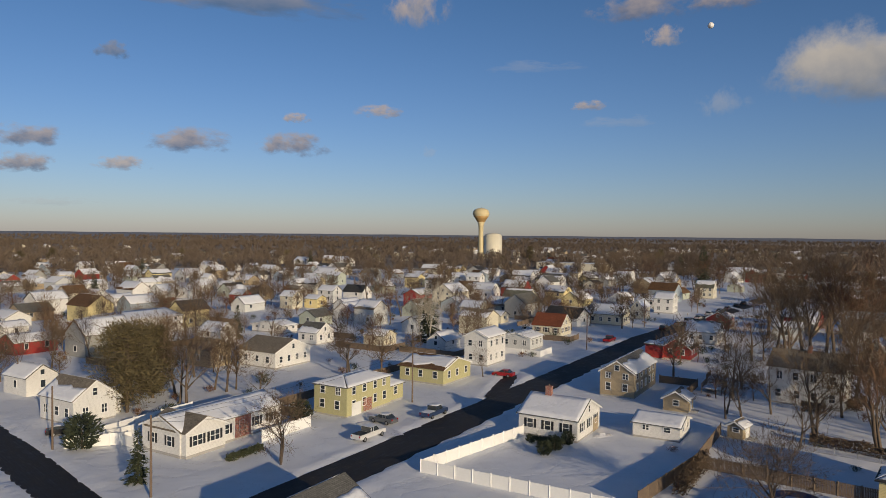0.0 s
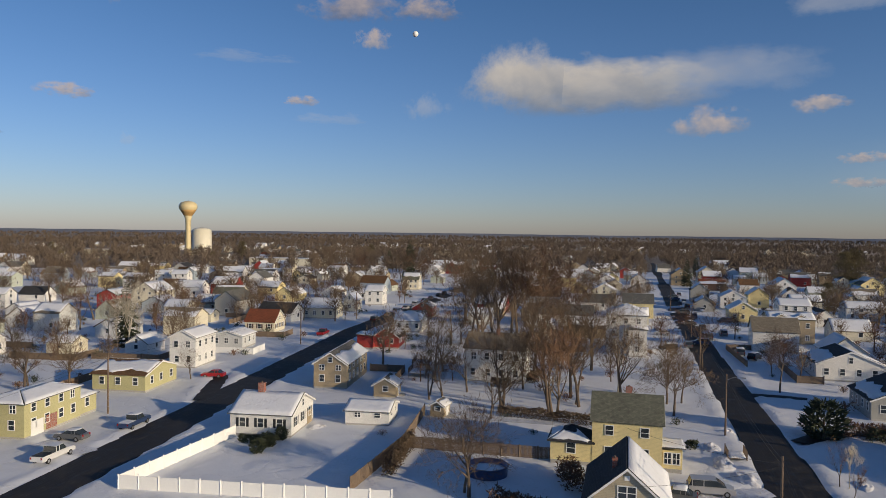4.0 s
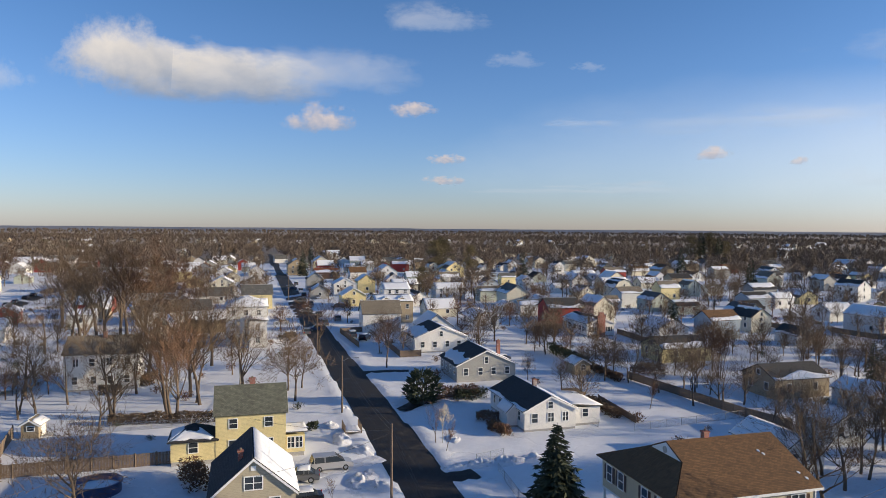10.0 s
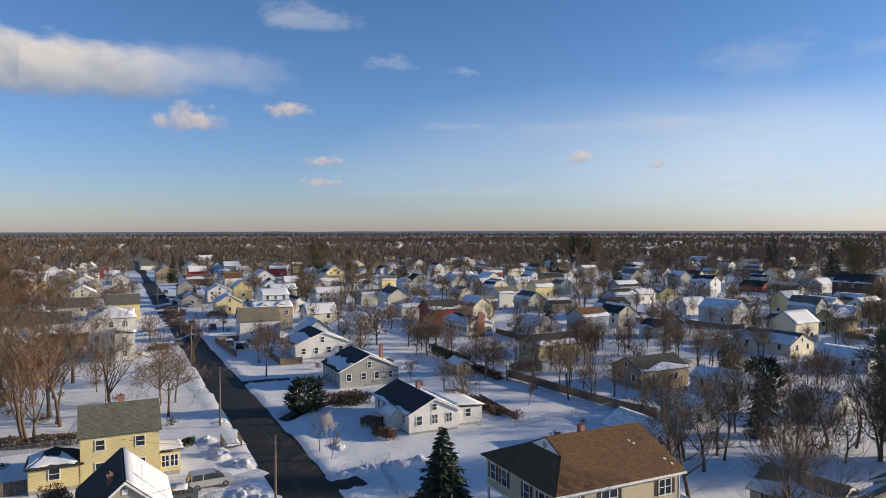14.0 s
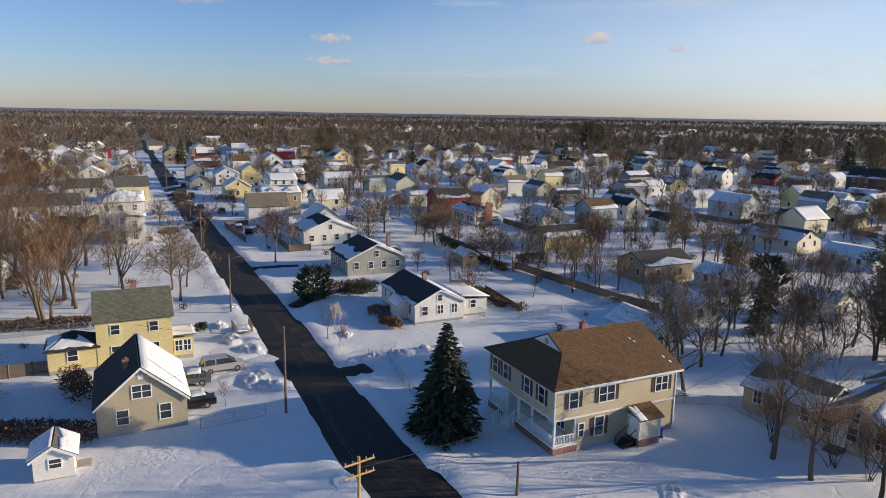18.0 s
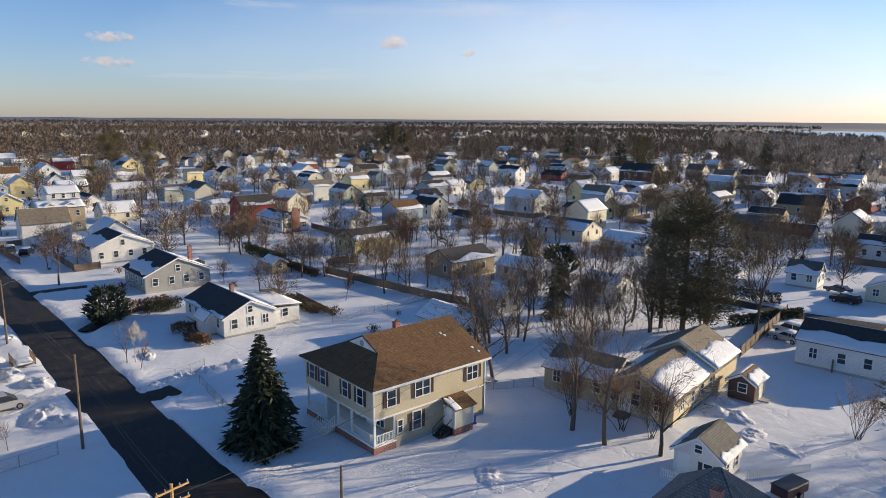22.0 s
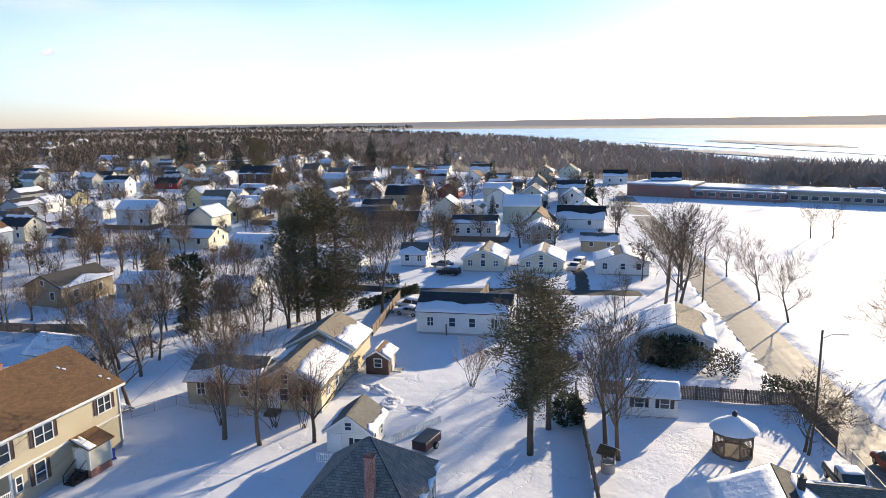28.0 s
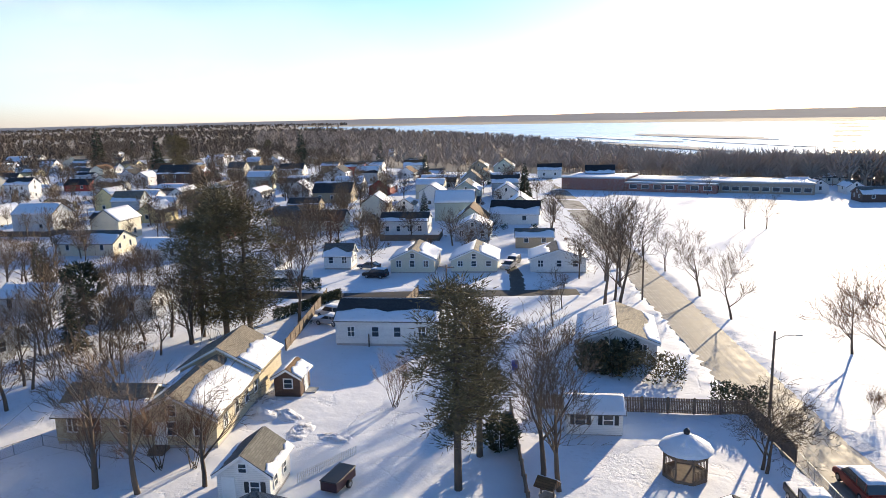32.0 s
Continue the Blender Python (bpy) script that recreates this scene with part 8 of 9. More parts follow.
chain_fence([(74.0, 39.6), (77.9, 37.8)])
chain_fence([(72.5, 35.9), (64.4, 28.7)])
chain_fence([(98, 27), (118, 12)])
chain_fence([(74.3, 4.4), (76.5, -2.4), (70, -8)])
chain_fence([(54, 92), (70, 78), (84, 90)])
chain_fence([(38.5, -56.5), (30.5, -51.5), (24, -47.5)], 1.2, "chain-link fence along the salted street")
chain_fence([(104, 40), (97, 32)])


yard_fences(34)

# ---- poles and wires ----
def pole(x, y, h, turn=45.0, arm=False, lamp=False, mat=None, double=False, label="tall wooden utility pole beside the street"):
    ob = empty("utility_pole", pose(x, y, 0, 0, 0, turn))
    bm = bmesh.new()
    tube(bm, (0, 0, -0.5), (0, 0, h), 0.15, 0.1, 9)
    part("shaft", bm, mat or POLE_WOOD, ob)
    for k in range(2 if double else (1 if arm else 0)):
        z = h - 0.35 - 0.9 * k
        ca = part("crossarm", boxed(-1.15, 1.15, -0.14, -0.04, z - 0.06, z + 0.06, 0.01), mat or POLE_WOOD, ob)
        for px in (-1.05, -0.5, 0.5, 1.05):
            bm = bmesh.new()
            tube(bm, (px, -0.09, z + 0.06), (px, -0.09, z + 0.24), 0.05, 0.035, 7)
            part("insulator", bm, CONCRETE, ca)
    if lamp:
        st = Strands()
        st.tube([Vector((0, 0, h - 0.9)), Vector((0.9, 0, h - 0.45)), Vector((2.1, 0, h - 0.4))], [0.035, 0.03, 0.03], 6)
        la = share("lamp_arm", st.mesh("lamp_arm", METAL, True), ob, Matrix())
        part("lamp_head", boxed(1.95, 2.55, -0.12, 0.12, h - 0.5, h - 0.36, 0.03), METAL, la)
    return tagged(ob, label, "pole", "utility poles")


pole(55.8, 39.4, 9.3, 47)
pole(82.9, 67.8, 9.0, -43, False, True, label="wooden pole carrying a street lamp on an arm")
pole(118, 103.5, 9.5, -43, True, True, label="wooden pole with crossarm and street lamp")
pole(155.6, 139.8, 9.5, -43, True, True, label="wooden pole with crossarm and street lamp")
pole(36.8, 20.6, 8.4, -30, True, False, YELLOW_WOOD, True, "yellowish new wooden pole with two crossarms")
pole(50.4, 13.6, 2.9, 0, label="short dark post beside the duplex")
pole(45.1, -62.3, 8.6, -120, False, True, label="wooden pole with street lamp beside the playing field")
pole(82.5, -83.7, 8.6, 50, label="wooden pole beside the salted street")
pole(-24.6, 77.5, 9.0, 54)
pole(-42.6, 94.9, 8.5, 54)
pole(5.6, 119.0, 9.0, 54, True)
pole(51.8, 171.0, 9.0, 54, True)
pole(82.9, 212.8, 9.0, 54, True)
pole(-31.9, 158.4, 9.0, 54, True)
pole(86.9, -51.3, 9.0, 36, True)
pole(200, 190, 9.5, 47, True)
pole(120, 255, 9.5, 47, True)


def wire(a, b, sag=0.7, r=0.016):
    st = Strands()
    a, b = Vector(a), Vector(b)
    pts = []
    for k in range(13):
        u = k / 12
        pts.append(a.lerp(b, u) - Vector((0, 0, sag * 4 * u * (1 - u))))
    st.tube(pts, [r] * 13, 4)
    ob = new("power_line", st.mesh("power_line", CABLE))
    tagged(ob, "thin dark overhead wire between poles", "cable", "overhead wires")


for o in (0.0, 0.5):
    wire((55.8, 39.4, 9.0 - o), (82.9, 67.8, 8.7 - o))
    wire((82.9, 67.8, 8.7 - o), (118, 103.5, 9.2 - o))
    wire((118, 103.5, 9.2 - o), (155.6, 139.8, 9.2 - o))
    wire((36.8, 20.6, 8.2 - o), (55.8, 39.4, 9.0 - o))
    wire((-24.6, 77.5, 8.7 - o), (5.6, 119, 8.7 - o))
    wire((5.6, 119, 8.7 - o), (51.8, 171, 8.7 - o))
    wire((51.8, 171, 8.7 - o), (82.9, 212.8, 8.7 - o))
wire((36.8, 20.6, 7.6), (60.5, 9.4, 5.8), 0.5)
wire((50.4, 13.6, 2.8), (86, -8, 6.0), 0.8)
wire((55.8, 39.4, 8.4), (46.6, 48.6, 5.0), 0.4)
wire((55.8, 39.4, 8.6), (59.0, 62.5, 5.6), 0.5)
wire((-24.6, 77.5, 8.3), (-18, 98, 3.9), 0.4)

# ---- water tower and tank ----
TOWER_PAINT = plain("tower_paint", (0.62, 0.52, 0.30), 0.5, grain=0.1, scale=0.3)
TANK_PAINT = plain("tank_paint", (0.72, 0.68, 0.55), 0.5, grain=0.08, scale=0.3)
RUST = plain("rusty_tower_paint", (0.42, 0.26, 0.10), 0.7, grain=0.35, scale=0.3)


def lathe(bm, profile, sides=28):
    rings = []
    for r, z in profile:
        rings.append([bm.verts.new((r * math.cos(2 * math.pi * k / sides), r * math.sin(2 * math.pi * k / sides), z)) for k in range(sides)])
    for a, b in zip(rings, rings[1:]):
        for k in range(sides):
            bm.faces.new((a[k], a[(k + 1) % sides], b[(k + 1) % sides], b[k]))
    bm.faces.new(rings[-1])
    for f in bm.faces:
        f.smooth = True


t_at = toward(8.2) * 800
ob = empty("water_tower", pose(t_at.x, t_at.y, 0))
bm = bmesh.new()
lathe(bm, [(4.6, 0), (3.0, 7), (2.7, 32), (2.9, 38), (4.2, 43)])
part("stem", bm, TOWER_PAINT, ob)
bm = bmesh.new()
lathe(bm, [(4.2, 43), (6.6, 46.6), (8.6, 49.4)])
part("bowl", bm, RUST, ob, "rust-streaked underside of the tank")
bm = bmesh.new()
lathe(bm, [(8.6, 49.4), (9.6, 52), (9.3, 54.6), (7.6, 57.0), (4.2, 58.4), (0.5, 58.9)])
part("tank", bm, TOWER_PAINT, ob)
bm = bmesh.new()
tube(bm, (0, 0, 58.6), (0, 0, 60.2), 0.25, 0.2, 6)
part("beacon", bm, METAL, ob)
tagged(ob, "cream bulb-shaped water tower with rust stains", "water tower")
t_at = toward(9.2) * 830
ob = empty("storage_tank", pose(t_at.x, t_at.y, 0))
bm = bmesh.new()
lathe(bm, [(10.6, 0), (10.6, 26.5)])
part("shell", bm, TANK_PAINT, ob)
bm = bmesh.new()
lathe(bm, [(10.8, 26.5), (9.5, 28.6), (5, 30.2), (0.4, 30.8)])
part("dome", bm, TANK_PAINT, ob)
tagged(ob, "pale cream squat water storage tank with domed roof", "tank")

# ---- school beside the field ----
SCHOOL_TAN = brick_material("school_tan_brick", (0.36, 0.27, 0.18))
school = empty("school", pose(183, -214, land(183, -214), 0, 0, 31))
for x0, x1, y0, y1, h, mat in ((-38, 24, -9, 9, 3.5, SCHOOL_TAN), (24, 48, -6, 14, 4.4, BRICK), (-8, 24, 9, 13, 2.9, BRICK)):
    part("wall", boxed(x0, x1, y0, y1, -0.2, h), mat, school)
    rf = part("roof", boxed(x0 - 0.3, x1 + 0.3, y0 - 0.3, y1 + 0.3, h, h + 0.4), GREY_TRIM, school)
    bm = bmesh.new()
    snow_sheet(bm, (x0, y0, h + 0.41), (x1, y0, h + 0.41), (x1, y1, h + 0.41), (x0, y1, h + 0.41), 0.0, 1.0, 3, 0.15, 20, 6)
    part("roof_snow", bm, ROOF_SNOW, rf)
for k in range(19):
    for z in (0.9,):
        share("window", far_window_mesh(2.2, 1.4), school, pose(-36 + k * 3.2, 9.0, z, 0, 0, 180))
for k in range(7):
    share("window", far_window_mesh(2.6, 1.4), school, pose(-5 + k * 4.3, 13.0, 1.1, 0, 0, 180))
tagged(school, "long flat-roofed brick school with bands of windows", "school")

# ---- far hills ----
# Distance haze is put into this blue-grey base colour of the woods.
HAZE_HILL = varied("hazed_wooded_hill", (0.14, 0.155, 0.19), (0.23, 0.235, 0.26), 0.95, 0.004)
bm = bmesh.new()
low, high = [], []
for k in range(241):
    az = -75 + 250 * k / 240
    d = toward(az)
    top = 22 + 2.5 * noise.noise((az * 0.06, 2, 0)) + 2.0 * noise.noise((az * 0.3, 5, 0)) + 1.0 * noise.noise((az * 1.8, 7, 0))
    lie = land(d.x * 4000, d.y * 4000)
    top -= min(1.0, max(0.0, (az - 96) / 12)) * 1.0
    low.append(bm.verts.new(tuple(d * 3950 + Vector((0, 0, lie)))))
    high.append(bm.verts.new(tuple(d * 4250 + Vector((0, 0, top)))))
for k in range(240):
    bm.faces.new((low[k], low[k + 1], high[k + 1], high[k]))
bmesh.ops.recalc_face_normals(bm, faces=bm.faces)
tagged(part("backdrop_hills", bm, HAZE_HILL), "low wooded hills along the horizon, blue-grey as in haze", "hills", kind="structure")

# ---- garden things ----


def gazebo(x, y):
    ob = empty("gazebo", pose(x, y, 0))
    ring = [(math.cos(math.pi / 4 * k + 0.3) * 1.75, math.sin(math.pi / 4 * k + 0.3) * 1.75) for k in range(8)]
    bm = bmesh.new()
    prism(bm, [(a * 1.05, b * 1.05) for a, b in ring], -0.1, 0.3, "xy")
    part("floor", bm, WOOD, ob)
    for k in range(8):
        px, py = ring[k]
        part("post", boxed(px - 0.06, px + 0.06, py - 0.06, py + 0.06, 0.3, 2.35), WOOD, ob)
        if k != 2:
            railing(ob, ring[k], ring[(k + 1) % 8], 0.32, 0.85, 0.14, WOOD)
        qx, qy = ring[(k + 1) % 8]
        bm = bmesh.new()
        slab(bm, [(px, py, 1.85), (qx, qy, 1.85), (qx, qy, 2.3), (px, py, 2.3)], 0.03)
        part("screen", bm, WOOD, ob)
    bm = bmesh.new()
    lathe(bm, [(2.15, 2.3), (1.2, 2.95), (0.25, 3.45)], 8)
    rf = part("roof", bm, roof_mat("brown"), ob)
    bm = bmesh.new()
    lathe(bm, [(2.12, 2.36), (2.0, 2.58), (1.2, 3.1), (0.3, 3.55), (0.05, 3.62)], 16)
    part("roof_snow", bm, ROOF_SNOW, rf)
    bm = bmesh.new()
    lathe(bm, [(0.22, 3.5), (0.26, 3.85), (0.05, 4.05)], 8)
    part("cupola", bm, DARK, ob)
    tagged(ob, "brown octagonal gazebo with a snow-capped roof", "gazebo")


gazebo(42.0, -47.4)


def shed(x, y, turn, L, W, h, wall, roof, label, sides="ws", shutters=None):
    return house(x, y, turn, L, W, h, W * 0.3, wall, roof, (0, 1), (0, 0.8), label=label, storeys=1, base=0.15, name="shed", sides=sides, shutters=shutters, door=("s", 0.3))


shed(76.6, -26.0, -36, 3.4, 2.8, 2.3, "brown", "brown", "small brown coop with a snowy roof")
shed(131.6, 47.8, 47, 4.2, 3.2, 2.3, "tan", "grey", "tan garden shed capped with snow")
shed(52.5, -47.0, 54, 5.0, 3.4, 2.3, "white", "grey", "white garden house with small shuttered windows", "nwe", SHUTTER_BLACK)
shed(51.5, 95.6, 40, 2.6, 2.2, 1.9, "tan", "tan", "little tan shed by the board fence")
shed(49.6, 111.8, 54, 4.0, 4.0, 2.2, "tan", "grey", "low shed with a thick snow roof")
shed(38.5, 50.6, 47, 3.5, 3.0, 2.1, "white", "grey", "white shed under a snow-covered roof")
shed(110.5, 3.2, 40, 7.5, 5.0, 2.6, "pale", "grey", "pale garage with a snow-covered roof")
shed(95.0, 8.5, 47, 9.0, 6.0, 2.6, "pale", "grey", "pale grey garage behind the duplex")
BLUE_BIN = plain("blue_bin_plastic", (0.02, 0.04, 0.30), 0.5)
for bx, by in ((64.8, 4.6), (65.8, 4.0), (68.7, -49.7), (57.5, -41.0), (56.6, -40.0)):
    ob = empty("bin", pose(bx, by, 0.02, 0, 0, 40))
    bm = bmesh.new()
    prism(bm, [(-0.26, 0.0), (0.26, 0.0), (0.33, 1.0), (-0.33, 1.0)], -0.28, 0.28, "xz")
    part("body", bm, BLUE_BIN if bx > 60 else DARK, ob)
    part("lid", boxed(-0.36, 0.36, -0.31, 0.31, 1.0, 1.07, 0.02), BLUE_BIN if bx > 60 else DARK, ob)
    for s in (-1, 1):
        bm = bmesh.new()
        tube(bm, (-0.28, s * 0.3, 0.12), (-0.28, s * 0.24, 0.12), 0.12, 0.12, 9)
        part("wheel", bm, RUBBER, ob)
    tagged(ob, "%s plastic wheelie bin standing in snow" % ("blue" if bx > 60 else "black"), "bin", "bins")


def picnic(x, y, turn):
    ob = empty("picnic_table", pose(x, y, 0.0, 0, 0, turn))
    for k in range(4):
        part("plank", boxed(-0.9, 0.9, -0.38 + k * 0.19, -0.21 + k * 0.19, 0.72, 0.76), WOOD, ob)
    for s in (-1, 1):
        part("bench", boxed(-0.9, 0.9, s * 0.7 - 0.13, s * 0.7 + 0.13, 0.42, 0.46), WOOD, ob)
        bm = bmesh.new()
        for q in (-1, 1):
            tube(bm, (s * 0.65, q * 0.68, 0), (s * 0.65, q * 0.12, 0.74), 0.045, 0.045, 5)
        block(bm, s * 0.65 - 0.03, s * 0.65 + 0.03, -0.75, 0.75, 0.36, 0.42)
        part("leg_frame", bm, WOOD, ob)
    bm = bmesh.new()
    snow_sheet(bm, (-0.88, -0.36, 0.765), (0.88, -0.36, 0.765), (0.88, 0.36, 0.765), (-0.88, 0.36, 0.765), 0, 1, 4, 0.12, 6, 4)
    part("snow", bm, ROOF_SNOW, ob)
    tagged(ob, "wooden picnic table under fresh snow", "table")


picnic(77.0, 2.9, 30)


def hedge(points, h, w, mat, label, seed):
    rnd = random.Random(seed)
    st = Strands()
    for a, b, L, ang in run(points):
        d = (b - a).normalized()
        s = Vector((-d.y, d.x, 0))
        for k in range(int(L * 240)):
            u = rnd.random()
            z = h * rnd.random() ** 0.7 * (0.85 + 0.25 * noise.noise((u * L * 0.5, seed, 0)))
            p = a.lerp(b, u) + s * rnd.uniform(-0.5, 0.5) * w * (1 - 0.35 * z / h) + Vector((0, 0, z))
            e = Vector((rnd.uniform(-1, 1), rnd.uniform(-1, 1), rnd.uniform(-0.1, 1))).normalized()
            st.blade(p, p + e * 0.4, 0.1, Vector((rnd.uniform(-1, 1), rnd.uniform(-1, 1), rnd.uniform(-1, 1))).normalized())
    ob = new("hedge", st.mesh("hedge", mat))
    tagged(ob, label, "hedge", "hedges")


hedge([(152, 62), (139, 49)], 2.3, 2.6, NEEDLE, "dark dense evergreen hedge between yards", 1)
hedge([(139, 49), (128, 38)], 1.6, 1.8, WARM_TWIG, "brown leafless hedge between yards", 2)
hedge([(50, -60), (46, -63)], 2.8, 2.6, NEEDLE, "dark evergreen screen beside the street", 3)
hedge([(63, -57), (55, -62)], 3.6, 3.6, PINE, "broad olive-brown evergreen thicket", 4)
hedge([(104, -32), (111, -45)], 1.9, 1.0, NEEDLE, "row of small arborvitae", 5)
hedge([(44, 52), (40, 62)], 1.8, 3.0, WARM_TWIG, "russet thicket beside the taupe house", 6)
hedge([(33, 74), (41, 84)], 2.2, 1.6, TWIG, "bare brown hedge along the board fence", 7)
hedge([(70, 80), (60, 92)], 1.8, 1.6, TWIG, "bare brown hedge in a back yard", 8)
hedge([(88, 45), (86, 41)], 1.5, 1.6, WARM_TWIG, "low russet shrubs beside a white house", 9)
hedge([(24.5, 92.2), (20.5, 95.2)], 1.2, 1.0, NEEDLE, "dark foundation shrubs by the cottage", 10)

# swing set
ob = empty("swing_set", pose(98, -22, 0, 0, 0, 20))
for sx in (-1.6, 1.6):
    for sy in (-0.9, 0.9):
        bm = bmesh.new()
        tube(bm, (sx, sy, -0.1), (sx, 0, 2.3), 0.04, 0.04, 6)
        part("leg", bm, METAL, ob)
bm = bmesh.new()
tube(bm, (-1.7, 0, 2.3), (1.7, 0, 2.3), 0.045, 0.045, 6)
part("top_bar", bm, METAL, ob)
for sx in (-0.7, 0.6):
    bm = bmesh.new()
    for q in (-0.22, 0.22):
        tube(bm, (sx + q, 0, 0.6), (sx + q, 0, 2.3), 0.012, 0.012, 4)
    block(bm, sx - 0.26, sx + 0.26, -0.1, 0.1, 0.56, 0.6)
    part("swing", bm, DARK, ob)
tagged(ob, "metal garden swing set in snow", "swing")

# moon
moon_m = bpy.data.materials.new("moon")
moon_m.use_nodes = True
mb = moon_m.node_tree.nodes["Principled BSDF"]
mb.inputs["Base Color"].default_value = (0.8, 0.8, 0.8, 1)
bm = bmesh.new()
bmesh.ops.create_icosphere(bm, subdivisions=3, radius=17)
for f in bm.faces:
    f.smooth = True
ob = part("backdrop_moon", bm, moon_m)
ob.matrix_basis = Matrix.Translation(Vector((0.4184, 0.8651, 0.2767)) * 4300)
tagged(ob, "pale day moon in the blue sky", "moon", kind="structure")

# ---- yard clutter ----
hedge([(123.2, -35.8), (117.5, -44)], 2.6, 1.4, NEEDLE, "row of dark arborvitae behind the long ranch", 11)
hedge([(97.5, 60.1), (103, 55.2)], 2.6, 3.4, WARM_TWIG, "russet evergreen shrubs beside the grey cape", 12)
hedge([(99, 57), (104, 54)], 2.0, 2.4, NEEDLE, "dark evergreen shrubs beside the grey cape", 13)
hedge([(92.6, 44.6), (90.5, 48.5)], 1.6, 2.0, WARM_TWIG, "bare thorny bushes before the white house", 14)
hedge([(70, 110.1), (73, 108)], 1.7, 2.6, TWIG, "snowy foundation bushes by a white house", 15)
hedge([(77.6, 108.8), (83, 113)], 1.9, 2.8, TWIG, "tangled bare bushes by a white house", 16)
hedge([(49.7, 60), (53, 66)], 2.4, 3.0, WARM_TWIG, "tall russet thicket behind the taupe cape", 17)
hedge([(73.5, 66.3), (74.6, 65.4)], 1.1, 1.2, NEEDLE, "small dark bush by the yellow house", 18)
hedge([(134.7, 37.7), (140, 33)], 2.6, 2.6, WARM_TWIG, "brown thicket along a back fence", 19)
hedge([(62, -39), (58, -35)], 1.3, 1.8, NEEDLE, "low evergreen shrubs under the pines", 20)
for px, py, ph in ((-12, 108, 3.2), (163.6, 117.7, 2.6), (23.4, 91.2, 2.0), (25.8, 93.6, 1.8), (21.6, 89.4, 1.9), (134.2, -8.5, 6.5)):
    plant("yew", px, py, ph)
for px, py, ph in ((-33.4, 119.7, 15), (-27.5, 128, 13), (115.1, 82.5, 11), (121.8, 106.3, 14), (92.6, 84.9, 10)):
    plant("elm", px, py, ph)
for px, py, ph in ((-12.4, 89, 8.5), (-6.1, 144.7, 9), (39.3, -53.3, 6.5), (122, 30.5, 8), (122.8, 16, 7.5), (150.8, 62.9, 8.5), (38.7, 65.8, 8.5)):
    plant("orchard", px, py, ph)
for px, py, ph in ((89.2, 5.2, 9), (92.2, 3.3, 10), (93.5, -1.4, 9.5), (92.8, -10, 9), (101, -19.9, 11), (57.5, 90.4, 10), (62.4, 94.2, 12), (68.8, 90.5, 11), (54.7, 105.6, 9), (151.8, 27.7, 10)):
    plant("maple", px, py, ph)
for px, py, ph in ((12.8, 180.1, 15), (78.8, 47.3, 4.6)):
    plant("birch", px, py, ph)
panel_fence([(116.5, -10.5), (121.1, -15.9), (125.7, -21.4), (131, -28)], 1.9, VINYL, "white panel fence catching the low sun", 2.4)
panel_fence([(112.3, -43.2), (90.0, -29.4)], 1.6, WOOD, "dark board fence beside the long house", 2.4, 0.15, False)
panel_fence([(-10.2, 104.4), (-16, 97.0)], 1.7, VINYL, "white panel fence behind the ranch", 2.4)
panel_fence([(-41.3, 95.4), (-33.4, 97.3)], 1.7, VINYL, "white panel fence beside the side street", 2.4)
panel_fence([(-38.2, 100.5), (-33.1, 109.1), (-29.8, 114)], 1.7, VINYL, "white panel fence between two houses", 2.4)
panel_fence([(44.5, 103.8), (40.3, 106.2)], 1.2, WOOD, "short brown fence beside a drive", 2.1, 0.15, False)
shed(-44.9, 114.5, 36, 6.0, 5.6, 2.6, "white", "grey", "white garage with a snow-covered roof")


def deck(x, y, turn, L, W, h):
    """A raised wooden deck with posts, planks and railings."""
    ob = empty("deck", pose(x, y, 0, 0, 0, turn))
    n = int(L / 0.3)
    for k in range(n):
        part("plank", boxed(-L / 2 + k * L / n, -L / 2 + (k + 1) * L / n - 0.02, -W / 2, W / 2, h - 0.04, h), WOOD, ob)
    for sx in (-1, 1):
        for sy in (-1, 1):
            part("post", boxed(sx * (L / 2 - 0.06) - 0.06, sx * (L / 2 - 0.06) + 0.06, sy * (W / 2 - 0.06) - 0.06, sy * (W / 2 - 0.06) + 0.06, -0.3, h + 1.0), WOOD, ob)
    for y0 in (-W / 2 + 0.05, W / 2 - 0.05):
        bm = boxed(-L / 2, L / 2, y0 - 0.03, y0 + 0.03, h + 0.92, h + 0.98)
        for k in range(int(L / 0.28)):
            block(bm, -L / 2 + 0.14 + k * 0.28, -L / 2 + 0.18 + k * 0.28, y0 - 0.02, y0 + 0.02, h, h + 0.92)
        part("railing", bm, WOOD, ob)
    bm = bmesh.new()
    snow_sheet(bm, (-L / 2 + 0.1, -W / 2 + 0.15, h + 0.01), (L / 2 - 0.1, -W / 2 + 0.15, h + 0.01), (L / 2 - 0.1, W / 2 - 0.15, h + 0.01), (-L / 2 + 0.1, W / 2 - 0.15, h + 0.01), 0, 1, 4, 0.2, 8, 5)
    part("snow", bm, ROOF_SNOW, ob)
    tagged(ob, "weathered wooden deck holding a bed of snow", "deck", "decks")


deck(66.5, 132.0, 54, 5.0, 3.4, 1.0)
deck(62.2, 124.6, 54, 5.6, 3.6, 0.9)
deck(76.2, 60.6, 47, 3.0, 2.4, 0.4)



